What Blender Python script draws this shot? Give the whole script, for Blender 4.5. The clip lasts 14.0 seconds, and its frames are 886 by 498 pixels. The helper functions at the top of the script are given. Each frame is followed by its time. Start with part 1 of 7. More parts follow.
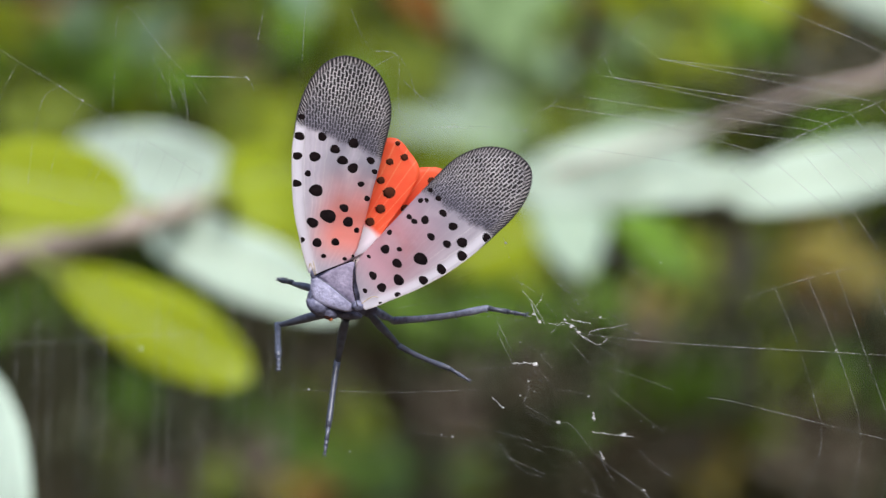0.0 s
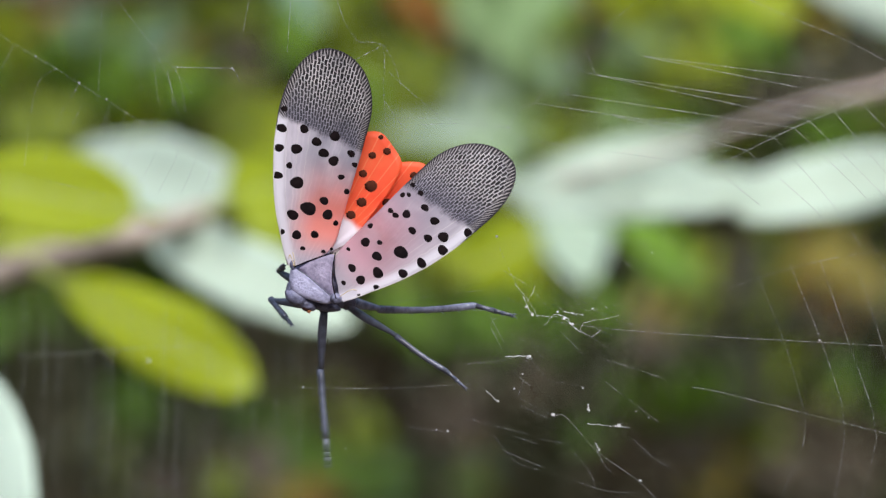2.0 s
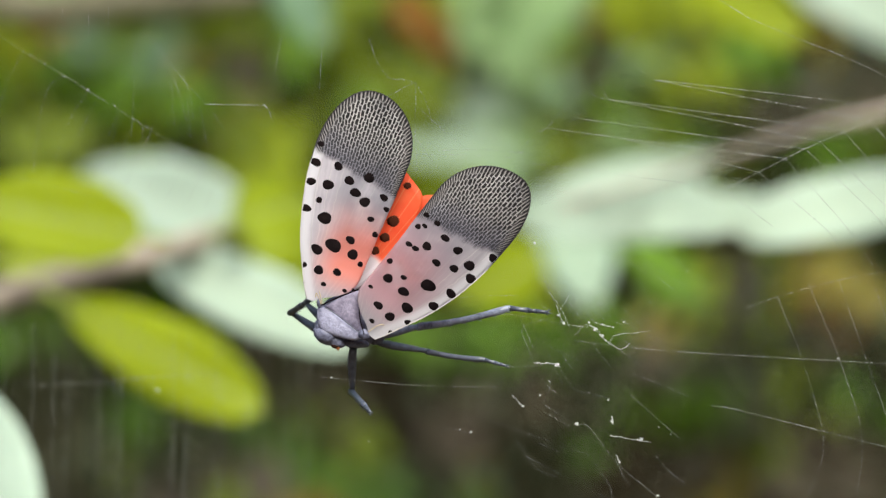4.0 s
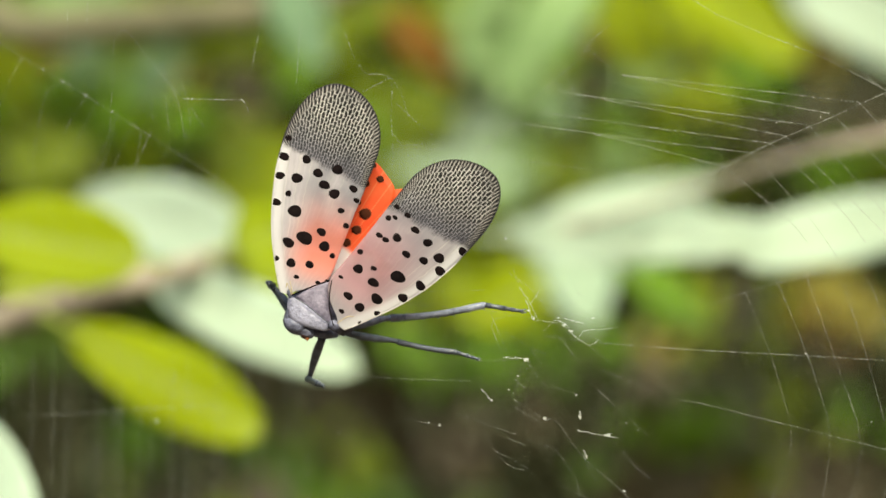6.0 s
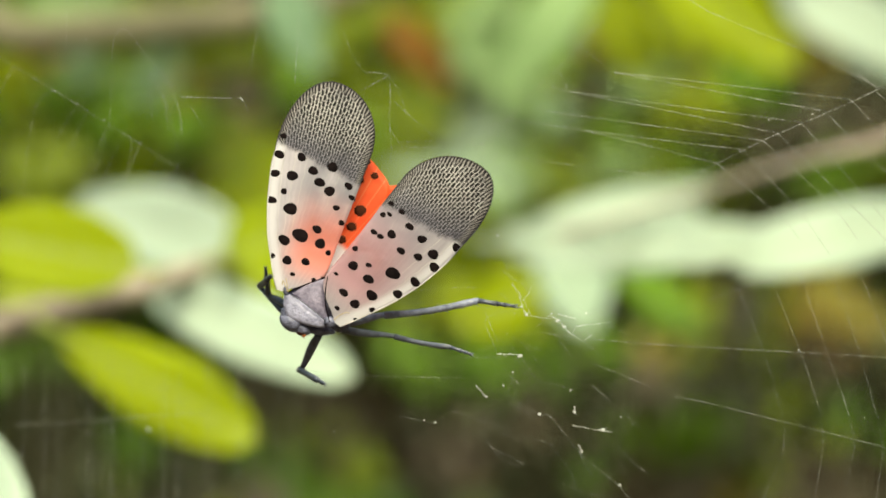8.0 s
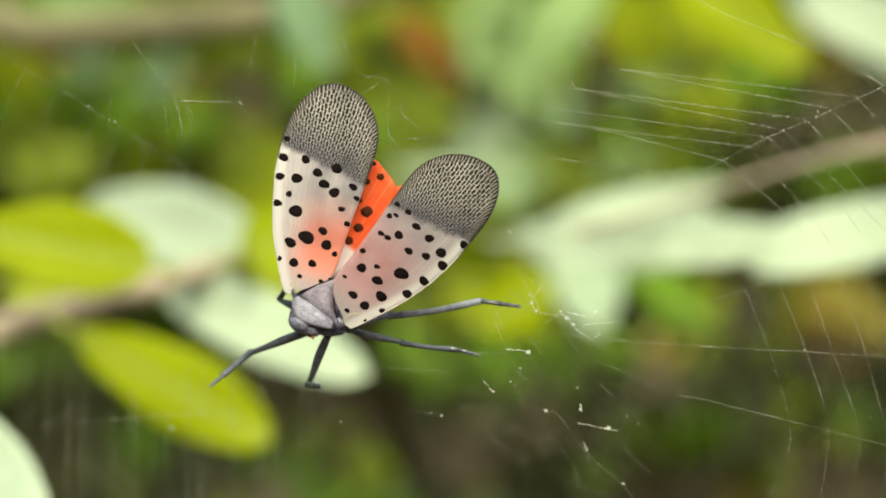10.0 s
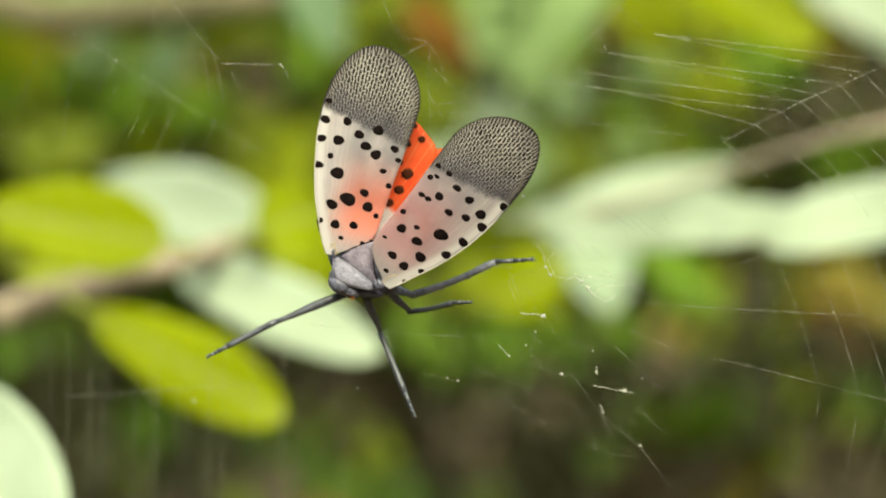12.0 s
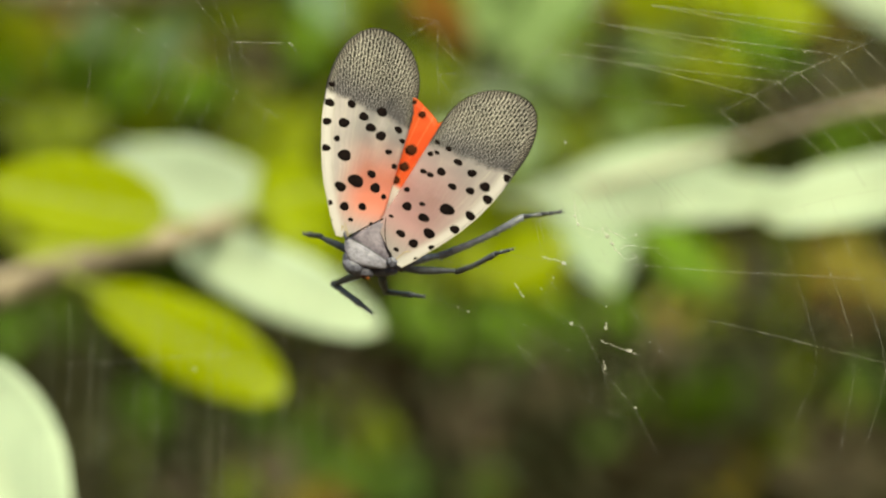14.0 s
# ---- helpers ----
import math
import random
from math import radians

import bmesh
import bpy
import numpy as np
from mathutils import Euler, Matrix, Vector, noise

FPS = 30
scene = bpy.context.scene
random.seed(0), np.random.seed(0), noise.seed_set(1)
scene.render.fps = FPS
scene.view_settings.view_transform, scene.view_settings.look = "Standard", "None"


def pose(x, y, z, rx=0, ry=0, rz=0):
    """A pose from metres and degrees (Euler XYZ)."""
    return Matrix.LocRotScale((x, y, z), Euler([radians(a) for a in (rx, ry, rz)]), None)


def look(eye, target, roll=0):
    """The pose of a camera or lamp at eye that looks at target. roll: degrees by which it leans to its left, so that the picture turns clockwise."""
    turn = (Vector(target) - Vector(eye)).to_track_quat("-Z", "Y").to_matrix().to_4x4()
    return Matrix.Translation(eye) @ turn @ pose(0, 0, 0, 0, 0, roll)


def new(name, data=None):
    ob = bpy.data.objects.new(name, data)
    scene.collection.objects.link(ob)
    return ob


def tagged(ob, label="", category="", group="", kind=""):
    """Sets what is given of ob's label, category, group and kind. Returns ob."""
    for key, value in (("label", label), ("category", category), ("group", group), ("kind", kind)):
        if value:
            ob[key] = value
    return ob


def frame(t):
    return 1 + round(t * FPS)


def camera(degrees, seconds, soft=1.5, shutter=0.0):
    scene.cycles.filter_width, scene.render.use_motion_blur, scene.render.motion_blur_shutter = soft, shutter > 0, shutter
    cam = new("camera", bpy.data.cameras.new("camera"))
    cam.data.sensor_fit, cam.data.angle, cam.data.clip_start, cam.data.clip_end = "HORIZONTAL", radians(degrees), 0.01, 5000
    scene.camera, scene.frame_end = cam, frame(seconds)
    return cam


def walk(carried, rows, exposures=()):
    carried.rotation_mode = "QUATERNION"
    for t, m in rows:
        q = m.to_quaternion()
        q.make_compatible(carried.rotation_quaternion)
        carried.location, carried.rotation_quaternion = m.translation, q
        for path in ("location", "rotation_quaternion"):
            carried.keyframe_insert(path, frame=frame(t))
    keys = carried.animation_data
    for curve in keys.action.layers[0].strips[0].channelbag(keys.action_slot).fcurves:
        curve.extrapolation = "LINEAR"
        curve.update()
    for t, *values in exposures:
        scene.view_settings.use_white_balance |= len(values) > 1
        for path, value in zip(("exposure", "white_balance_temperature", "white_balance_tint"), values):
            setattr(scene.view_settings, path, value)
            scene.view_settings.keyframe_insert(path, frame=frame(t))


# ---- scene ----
# ---- camera: hand-held telephoto close-up, 0.6 m from the web ----
cam = camera(8.63, 14.0, soft=1.35, shutter=0.4)
cam.data.dof.use_dof = True
cam.data.dof.focus_distance = 0.6
cam.data.dof.aperture_fstop = 32.0
cam.data.dof.aperture_blades = 0
walk(cam, [
    (0, pose(0.0012, -0.6, 1.1993, 89.965, 0, 0.0062)),
    (0.5, pose(0.0012, -0.6, 1.1995, 89.975, 0, 0.0062)),
    (1, pose(0.0008, -0.6, 1.1999, 89.995, 0, 0.0041)),
    (1.5, pose(0, -0.6, 1.2, 90, 0, 0)),
    (2, pose(0.0003, -0.6, 1.20015, 90.0075, 0, 0.0016)),
    (2.5, pose(0.0007, -0.6, 1.20055, 90.0275, 0, 0.0036)),
    (3, pose(-0.0001, -0.6, 1.20085, 90.0425, 0, -0.0005)),
    (4.2, pose(-0.0008, -0.6, 1.2026, 90.1299, 0, -0.0041)),
    (5.5, pose(-0.001, -0.6, 1.20425, 90.2124, 0, -0.0052)),
    (6, pose(-0.0007, -0.6, 1.20445, 90.2224, 0, -0.0036)),
    (6.5, pose(-0.0003, -0.6, 1.2045, 90.2249, 0, -0.0016)),
    (7, pose(0.0004, -0.6, 1.2047, 90.2349, 0, 0.0021)),
    (9.5, pose(-0.0012, -0.6, 1.20525, 90.2624, 0, -0.0062)),
    (10, pose(-0.0025, -0.6, 1.20495, 90.2474, 0, -0.0129)),
    (10.5, pose(-0.0034, -0.6, 1.2046, 90.2299, 0, -0.0176)),
    (11, pose(-0.0046, -0.6, 1.20415, 90.2074, 0, -0.0238)),
    (11.5, pose(-0.005, -0.6, 1.2039, 90.1949, 0, -0.0258)),
    (12, pose(-0.0051, -0.6, 1.203, 90.1499, 0, -0.0264)),
    (12.5, pose(-0.0054, -0.6, 1.20225, 90.1124, 0, -0.0279)),
    (13, pose(-0.0052, -0.6, 1.2013, 90.065, 0, -0.0269)),
    (13.5, pose(-0.0051, -0.6, 1.2009, 90.045, 0, -0.0264)),
    (14, pose(-0.0052, -0.6, 1.20075, 90.0375, 0, -0.0269)),
], exposures=[
    (0.0, 0.4, 6150, 12), (3.2, 0.4, 6150, 12), (4.1, 0.5, 6800, 0), (5.3, 0.62, 7950, -8), (7.2, 0.62, 8150, -8), (9.3, 0.62, 8650, -10), (11.0, 0.61, 8800, -11), (12.5, 0.55, 9300, -13), (14.0, 0.42, 9900, -15)])

# ---- daylight: bright hazy sky, soft high sun from behind the camera ----
SUN_ELEVATION, SUN_TURN = radians(50), radians(166)
world = bpy.data.worlds.new("sky")
scene.world = world
world.use_nodes = True
wn = world.node_tree.nodes
sky = wn.new("ShaderNodeTexSky")
sky.sky_type = "NISHITA"
sky.sun_disc = False
sky.sun_elevation, sky.sun_rotation = SUN_ELEVATION, SUN_TURN
sky.air_density, sky.dust_density = 1.0, 3.0
wn["Background"].inputs["Strength"].default_value = 0.10
world.node_tree.links.new(sky.outputs["Color"], wn["Background"].inputs["Color"])
sun = new("sun", bpy.data.lights.new("sun", "SUN"))
sun.data.energy, sun.data.angle, sun.data.color = 3.6, radians(55), (1.0, 0.95, 0.87)
SUN_WAY = Vector((math.sin(SUN_TURN) * math.cos(SUN_ELEVATION), math.cos(SUN_TURN) * math.cos(SUN_ELEVATION), math.sin(SUN_ELEVATION)))
sun.matrix_world = look(SUN_WAY * 10, (0, 0, 0))


# ---- materials ----
class Nodes:
    """Short forms for building a node material."""

    def __init__(self, name):
        self.mat = bpy.data.materials.new(name)
        self.mat.use_nodes = True
        self.tree = self.mat.node_tree
        self.tree.nodes.clear()
        self.out = self.add("ShaderNodeOutputMaterial")

    def add(self, kind, **inputs):
        n = self.tree.nodes.new(kind)
        for key, value in inputs.items():
            self.put(n, key.replace("_", " "), value)
        return n

    def put(self, n, key, value):
        socket = n.inputs[int(key[1:])] if key[0] == "i" and key[1:].isdigit() else n.inputs[key]
        if isinstance(value, bpy.types.NodeSocket):
            self.tree.links.new(value, socket)
        elif isinstance(value, tuple) and len(value) == 3 and socket.type == "RGBA":
            socket.default_value = (*value, 1)
        else:
            socket.default_value = value

    def coords(self, kind="Object"):
        return self.add("ShaderNodeTexCoord").outputs[kind]

    def noise(self, vector, scale, detail=3.0, rough=0.55):
        n = self.add("ShaderNodeTexNoise", Vector=vector, Scale=scale, Detail=detail, Roughness=rough)
        return n.outputs["Fac"]

    def ramp(self, fac, a, b, steps=((0.3, 0), (0.7, 1))):
        n = self.add("ShaderNodeValToRGB", Fac=fac)
        n.color_ramp.elements[0].position, n.color_ramp.elements[1].position = steps[0][0], steps[1][0]
        n.color_ramp.elements[0].color, n.color_ramp.elements[1].color = (*a, 1), (*b, 1)
        return n.outputs["Color"]

    def grade(self, fac, lo, hi):
        n = self.add("ShaderNodeMapRange", Value=fac)
        n.interpolation_type = "SMOOTHSTEP"
        n.inputs["From Min"].default_value, n.inputs["From Max"].default_value = lo, hi
        return n.outputs["Result"]

    def math(self, op, a, b=0.0):
        n = self.add("ShaderNodeMath", i0=a, i1=b)
        n.operation = op
        return n.outputs[0]

    def mix(self, fac, a, b, blend="MIX"):
        n = self.add("ShaderNodeMix")
        n.data_type, n.blend_type = "RGBA", blend
        self.put(n, "i0", fac), self.put(n, "i6", a), self.put(n, "i7", b)
        return n.outputs[2]

    def bump(self, height, strength, distance):
        return self.add("ShaderNodeBump", Height=height, Strength=strength, Distance=distance).outputs["Normal"]

    def shader_mix(self, fac, a, b):
        return self.add("ShaderNodeMixShader", i0=fac, i1=a, i2=b).outputs[0]

    def done(self, shader):
        self.put(self.out, "Surface", shader)
        return self.mat


def rough_surface(name, dark, light, scale, rough=0.7, relief=0.3, distance=0.0002, spec=0.4):
    """Two scales of mottling and a fine relief, for bark, chitin, litter and soil."""
    m = Nodes(name)
    v = m.coords()
    big, fine = m.noise(v, scale), m.noise(v, scale * 7, 5)
    colour = m.mix(0.35, m.ramp(big, dark, light), m.ramp(fine, dark, light))
    p = m.add("ShaderNodeBsdfPrincipled", Base_Color=colour, Roughness=rough, Normal=m.bump(fine, relief, distance))
    m.put(p, "Specular IOR Level", spec)
    return m.done(p.outputs[0])


def leaf_surface(name, dark, light, glow, through_light=0.4, rough=0.5, gloss=0.14):
    """Leaf blade: mottled, with a pale midrib and side veins; lets light through."""
    m = Nodes(name)
    v = m.coords()
    x, y, z = m.add("ShaderNodeSeparateXYZ", Vector=v).outputs
    tone = m.add("ShaderNodeObjectInfo").outputs["Random"]
    base = m.mix(m.math("MULTIPLY", tone, 0.35), m.mix(0.4, m.ramp(m.noise(v, 60, 4), dark, light), m.ramp(m.noise(m.add("ShaderNodeMapping", Vector=v, Scale=(1.0, 1.0, 0.35)).outputs[0], 260, 3), dark, light)), light)
    side = m.math("ABSOLUTE", x)
    rib = m.math("SUBTRACT", 1.0, m.grade(side, 0.0, 0.0009))
    wave = m.math("SINE", m.math("MULTIPLY", m.math("SUBTRACT", z, side), 1100.0))
    veins = m.math("MULTIPLY", m.grade(wave, 0.86, 1.0), 0.35)
    pale = m.mix(0.5, light, (0.75, 0.8, 0.6))
    colour = m.mix(m.math("MAXIMUM", m.math("MULTIPLY", rib, 0.6), veins), base, pale)
    p = m.add("ShaderNodeBsdfPrincipled", Base_Color=colour, Roughness=rough, Normal=m.bump(m.noise(v, 500, 3), 0.15, 0.0003))
    m.put(p, "Specular IOR Level", gloss)
    t = m.add("ShaderNodeBsdfTranslucent", Color=m.mix(0.5, glow, colour))
    return m.done(m.shader_mix(through_light, p.outputs[0], t.outputs[0]))


LEAF_YELLOW = leaf_surface("leaf_yellow_green", (0.30, 0.38, 0.010), (0.44, 0.54, 0.016), (0.56, 0.68, 0.012), 0.45)
# silvery leaf: the sheen on the blade is painted as a pale base colour
LEAF_SILVER = leaf_surface("leaf_silver_sheen", (0.47, 0.59, 0.50), (0.66, 0.80, 0.69), (0.57, 0.75, 0.52), 0.3, 0.6)
LEAF_CELADON = leaf_surface("leaf_celadon_underside", (0.27, 0.39, 0.30), (0.40, 0.52, 0.40), (0.38, 0.54, 0.32), 0.25, 0.6)
LEAF_MINT = leaf_surface("leaf_pale_green", (0.20, 0.36, 0.13), (0.36, 0.52, 0.24), (0.42, 0.62, 0.15), 0.35, 0.5)
LEAF_GREEN = leaf_surface("leaf_green", (0.042, 0.115, 0.004), (0.10, 0.22, 0.007), (0.16, 0.34, 0.008), 0.35, 0.6, 0.08)
LEAF_TEAL = leaf_surface("leaf_blue_green", (0.12, 0.23, 0.13), (0.25, 0.39, 0.25), (0.28, 0.46, 0.18), 0.3, 0.6, 0.1)
# near-black green: the shade deep in the foliage is put into the leaf colour
LEAF_SHADE = leaf_surface("leaf_shade_green", (0.006, 0.008, 0.002), (0.018, 0.023, 0.004), (0.03, 0.05, 0.003), 0.2, 0.85, 0.02)
LEAF_OLIVE = leaf_surface("leaf_olive_green", (0.125, 0.185, 0.004), (0.24, 0.325, 0.008), (0.34, 0.45, 0.006), 0.35, 0.6, 0.08)
LEAF_FRESH = leaf_surface("leaf_fresh_green", (0.09, 0.205, 0.006), (0.175, 0.35, 0.010), (0.27, 0.50, 0.008), 0.35, 0.6, 0.08)
LEAF_RUST = leaf_surface("leaf_withered_orange", (0.24, 0.10, 0.012), (0.40, 0.19, 0.022), (0.52, 0.24, 0.02), 0.35)
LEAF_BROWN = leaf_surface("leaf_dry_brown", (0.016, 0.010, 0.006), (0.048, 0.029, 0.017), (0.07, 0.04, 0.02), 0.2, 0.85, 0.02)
LEAF_TAN = leaf_surface("leaf_dry_mauve", (0.085, 0.062, 0.050), (0.165, 0.124, 0.103), (0.2, 0.14, 0.1), 0.25, 0.75, 0.06)
LEAF_OCHRE = leaf_surface("leaf_ochre", (0.28, 0.24, 0.03), (0.42, 0.34, 0.05), (0.5, 0.4, 0.04), 0.35)
BARK = rough_surface("twig_bark", (0.22, 0.18, 0.15), (0.50, 0.43, 0.36), 120, 0.8, 0.6, 0.0006)
# bark lightened for one twig: its sunlit look is put into the colour
SUNLIT_BARK = rough_surface("sunlit_mauve_bark", (0.50, 0.40, 0.35), (0.86, 0.74, 0.66), 120, 0.75, 0.5, 0.0005)
OLD_BARK = rough_surface("dull_olive_bark", (0.13, 0.125, 0.075), (0.31, 0.29, 0.19), 90, 0.85, 0.6, 0.0008)
SOIL = rough_surface("leaf_litter", (0.03, 0.022, 0.014), (0.12, 0.085, 0.05), 6, 0.95, 0.8, 0.02)
WOODS = rough_surface("far_woods", (0.012, 0.018, 0.006), (0.075, 0.085, 0.03), 1.2, 0.9, 0.5, 0.05)
CHITIN = rough_surface("grey_mauve_cuticle", (0.17, 0.17, 0.27), (0.62, 0.61, 0.86), 520, 0.42, 0.8, 0.00014, 0.5)
SHIELD = rough_surface("slate_grey_cuticle", (0.06, 0.052, 0.095), (0.44, 0.39, 0.55), 400, 0.5, 0.8, 0.00014, 0.35)
HEAD = rough_surface("dark_grey_cuticle", (0.025, 0.026, 0.045), (0.32, 0.33, 0.50), 900, 0.36, 0.5, 0.00012)
LEG = rough_surface("slate_black_leg_cuticle", (0.026, 0.030, 0.045), (0.165, 0.185, 0.26), 1100, 0.32, 0.4, 0.00004, 0.8)
# lighter copy of the leg cuticle, with the hind leg's highlight in its colour
LIT_LEG = rough_surface("lit_blue_grey_leg_cuticle", (0.07, 0.08, 0.125), (0.46, 0.50, 0.70), 1000, 0.26, 0.4, 0.00004, 0.8)
ROOT_VEIN = rough_surface("tan_wing_vein", (0.34, 0.26, 0.15), (0.66, 0.54, 0.36), 900, 0.5, 0.2, 0.00002)
EYE = rough_surface("red_brown_eye", (0.022, 0.011, 0.011), (0.065, 0.028, 0.024), 900, 0.25, 0.2, 0.00002, 0.7)
ANTENNA = rough_surface("orange_antenna", (0.26, 0.07, 0.02), (0.45, 0.14, 0.04), 900, 0.4, 0.2, 0.00002)
SPOT = rough_surface("black_wing_spot", (0.004, 0.003, 0.004), (0.015, 0.010, 0.011), 900, 0.95, 0.2, 0.00002, 0.03)
HIND_SPOT = rough_surface("brown_black_wing_spot", (0.03, 0.008, 0.004), (0.085, 0.022, 0.010), 900, 0.8, 0.2, 0.00002, 0.1)


def abdomen_surface():
    m = Nodes("banded_abdomen")
    v = m.coords()
    x, y, z = m.add("ShaderNodeSeparateXYZ", Vector=v).outputs
    band = m.grade(m.math("SINE", m.math("MULTIPLY", z, 5200.0)), 0.0, 0.5)
    colour = m.mix(band, m.ramp(m.noise(v, 700), (0.68, 0.58, 0.55), (0.85, 0.78, 0.75)), (0.5, 0.38, 0.36))
    p = m.add("ShaderNodeBsdfPrincipled", Base_Color=colour, Roughness=0.5, Normal=m.bump(m.noise(v, 1500), 0.3, 0.00004))
    return m.done(p.outputs[0])


def forewing_surface(name, pink_glow, glow_colour, tone, slant, bloom, far):
    """Translucent mauve-grey membrane with fine veins; the outer third is a dark net of short cells between pale veins."""
    m = Nodes(name)
    v = m.coords()
    x, y, z = m.add("ShaderNodeSeparateXYZ", Vector=v).outputs
    side = m.add("ShaderNodeAttribute")
    side.attribute_name = "inner"
    inner = side.outputs["Fac"]
    wob = m.math("MULTIPLY", m.math("SUBTRACT", m.noise(v, 900, 3), 0.5), 0.0014)
    edge = m.math("ADD", m.math("ADD", z, m.math("MULTIPLY", inner, slant)), wob)
    tip = m.grade(edge, 0.0134, 0.0143)
    # cells: rows run along the wing
    nz = m.add("ShaderNodeTexNoise", Vector=v, Scale=1500.0, Detail=1.0)
    sway = m.add("ShaderNodeVectorMath", i0=nz.outputs["Color"], i1=(0.5, 0.5, 0.5))
    sway.operation = "SUBTRACT"
    push = m.add("ShaderNodeVectorMath", i0=sway.outputs[0])
    push.operation = "SCALE"
    m.put(push, "Scale", 0.00034)
    moved = m.add("ShaderNodeVectorMath", i0=v, i1=push.outputs[0])
    mx, my, mz = m.add("ShaderNodeSeparateXYZ", Vector=moved.outputs[0]).outputs
    # rows fan out from the wing base
    fan = m.math("DIVIDE", m.math("MULTIPLY", mx, 0.019), m.math("ADD", mz, 0.004))
    lay = m.add("ShaderNodeCombineXYZ", X=mz, Y=fan)
    brick = m.add("ShaderNodeTexBrick", Vector=lay.outputs[0], Scale=1.0)
    m.put(brick, "Mortar Size", 0.000047), m.put(brick, "Mortar Smooth", 0.3)
    m.put(brick, "Brick Width", 0.00070), m.put(brick, "Row Height", 0.000295)
    smoky = m.math("MULTIPLY", m.math("SUBTRACT", 1.0, m.grade(edge, 0.0138, 0.0185)), m.grade(m.noise(v, 420, 2), 0.25, 0.6))
    veil = m.math("MULTIPLY", m.math("SUBTRACT", 1.0, m.grade(edge, 0.0140, 0.0182)), m.grade(m.noise(v, 350, 2), 0.25, 0.62))
    m.put(brick, "Color1", m.mix(smoky, (0.012, 0.011, 0.013), (0.030, 0.029, 0.038))), m.put(brick, "Color2", m.mix(smoky, (0.035, 0.032, 0.036), (0.065, 0.062, 0.078)))
    # veins darker towards the base: a change of sheen with view, painted in
    m.put(brick, "Mortar", m.mix(m.grade(edge, 0.0140, 0.0185), m.ramp(m.noise(v, 300, 2), (0.15, 0.14, 0.19), (0.34, 0.32, 0.39)), m.ramp(m.noise(v, 300, 2), (0.36, 0.345, 0.37), (0.72, 0.685, 0.71))))
    # towards the margin the cells narrow into a comb of fine cross veins
    reach = m.add("ShaderNodeAttribute")
    reach.attribute_name = "margin"
    near = m.math("ADD", reach.outputs["Fac"], m.math("MULTIPLY", m.noise(v, 500, 2), 0.7))
    turn = m.math("ARCTAN2", x, m.math("SUBTRACT", z, 0.0110))
    comb = m.grade(m.math("SINE", m.math("MULTIPLY", m.math("ADD", turn, m.math("MULTIPLY", m.noise(v, 600, 2), 0.06)), 190.0)), 0.0, 0.9)
    combed = m.mix(comb, (0.02, 0.018, 0.022), (0.40, 0.37, 0.38))
    net = m.mix(m.math("MULTIPLY", m.grade(m.noise(v, 130, 2), 0.5, 0.8), 0.35), brick.outputs["Color"], (0.13, 0.115, 0.12))
    net = m.mix(m.math("SUBTRACT", 1.0, m.grade(near, 0.75, 1.3)), net, combed)
    # membrane of the basal two thirds
    streak = m.add("ShaderNodeCombineXYZ", X=m.math("MULTIPLY", fan, 3200.0), Y=0.0, Z=m.math("MULTIPLY", z, 180.0))
    grain = m.add("ShaderNodeTexNoise", Vector=streak.outputs[0], Scale=1.0, Detail=4.0).outputs["Fac"]
    skin = m.mix(0.5, m.ramp(grain, (0.46 * tone, 0.42 * tone, 0.50 * tone), (0.65 * tone, 0.60 * tone, 0.68 * tone)), m.ramp(m.noise(v, 260, 3), (0.40 * tone, 0.365 * tone, 0.45 * tone), (0.65 * tone, 0.60 * tone, 0.68 * tone)))
    vein = m.grade(m.math("SINE", m.math("MULTIPLY", fan, 4600.0)), 0.93, 1.0)
    skin = m.mix(m.math("MULTIPLY", vein, 0.3), skin, (0.82, 0.78, 0.74))
    smoke = m.math("MULTIPLY", m.math("MULTIPLY", m.grade(edge, 0.0075, 0.0115), m.grade(inner, -2.6, 1.0)), m.grade(m.noise(v, 330, 2), 0.25, 0.6))
    skin = m.mix(m.math("MULTIPLY", smoke, 0.9), skin, (0.27, 0.26, 0.32))
    # pink inner base: light through the red hindwing, painted into the membrane colour
    glow_area = m.math("MULTIPLY", m.math("MULTIPLY", m.grade(inner, bloom, 2.0), m.math("SUBTRACT", 1.0, m.grade(m.math("ADD", z, m.math("MULTIPLY", m.noise(v, 280, 2), 0.003)), 0.007, far))), m.grade(z, 0.0003, 0.0045))
    skin = m.mix(m.math("MULTIPLY", glow_area, pink_glow), skin, glow_colour)
    outer = m.add("ShaderNodeAttribute")
    outer.attribute_name = "costal"
    pale = m.math("SUBTRACT", 1.0, m.grade(m.math("ADD", outer.outputs["Fac"], m.math("MULTIPLY", m.noise(v, 300, 2), 0.5)), 0.8, 1.7))
    skin = m.mix(m.math("MULTIPLY", pale, 0.75), skin, (0.80, 0.78, 0.86))
    # the long vein that sets off the pale outer band
    off = m.math("ABSOLUTE", m.math("SUBTRACT", m.math("ADD", outer.outputs["Fac"], m.math("MULTIPLY", m.noise(v, 200, 2), 0.3)), 1.25))
    skin = m.mix(m.math("MULTIPLY", m.math("SUBTRACT", 1.0, m.grade(off, 0.02, 0.11)), m.math("MULTIPLY", m.grade(m.noise(v, 160, 2), 0.35, 0.65), 0.4)), skin, (0.40, 0.37, 0.39))
    net = m.mix(m.math("SUBTRACT", 0.8, m.math("MULTIPLY", m.grade(reach.outputs["Fac"], 0.03, 0.28), 0.8)), net, (0.02, 0.018, 0.022))
    net = m.mix(m.math("MULTIPLY", veil, 0.3), net, (0.10, 0.098, 0.13))
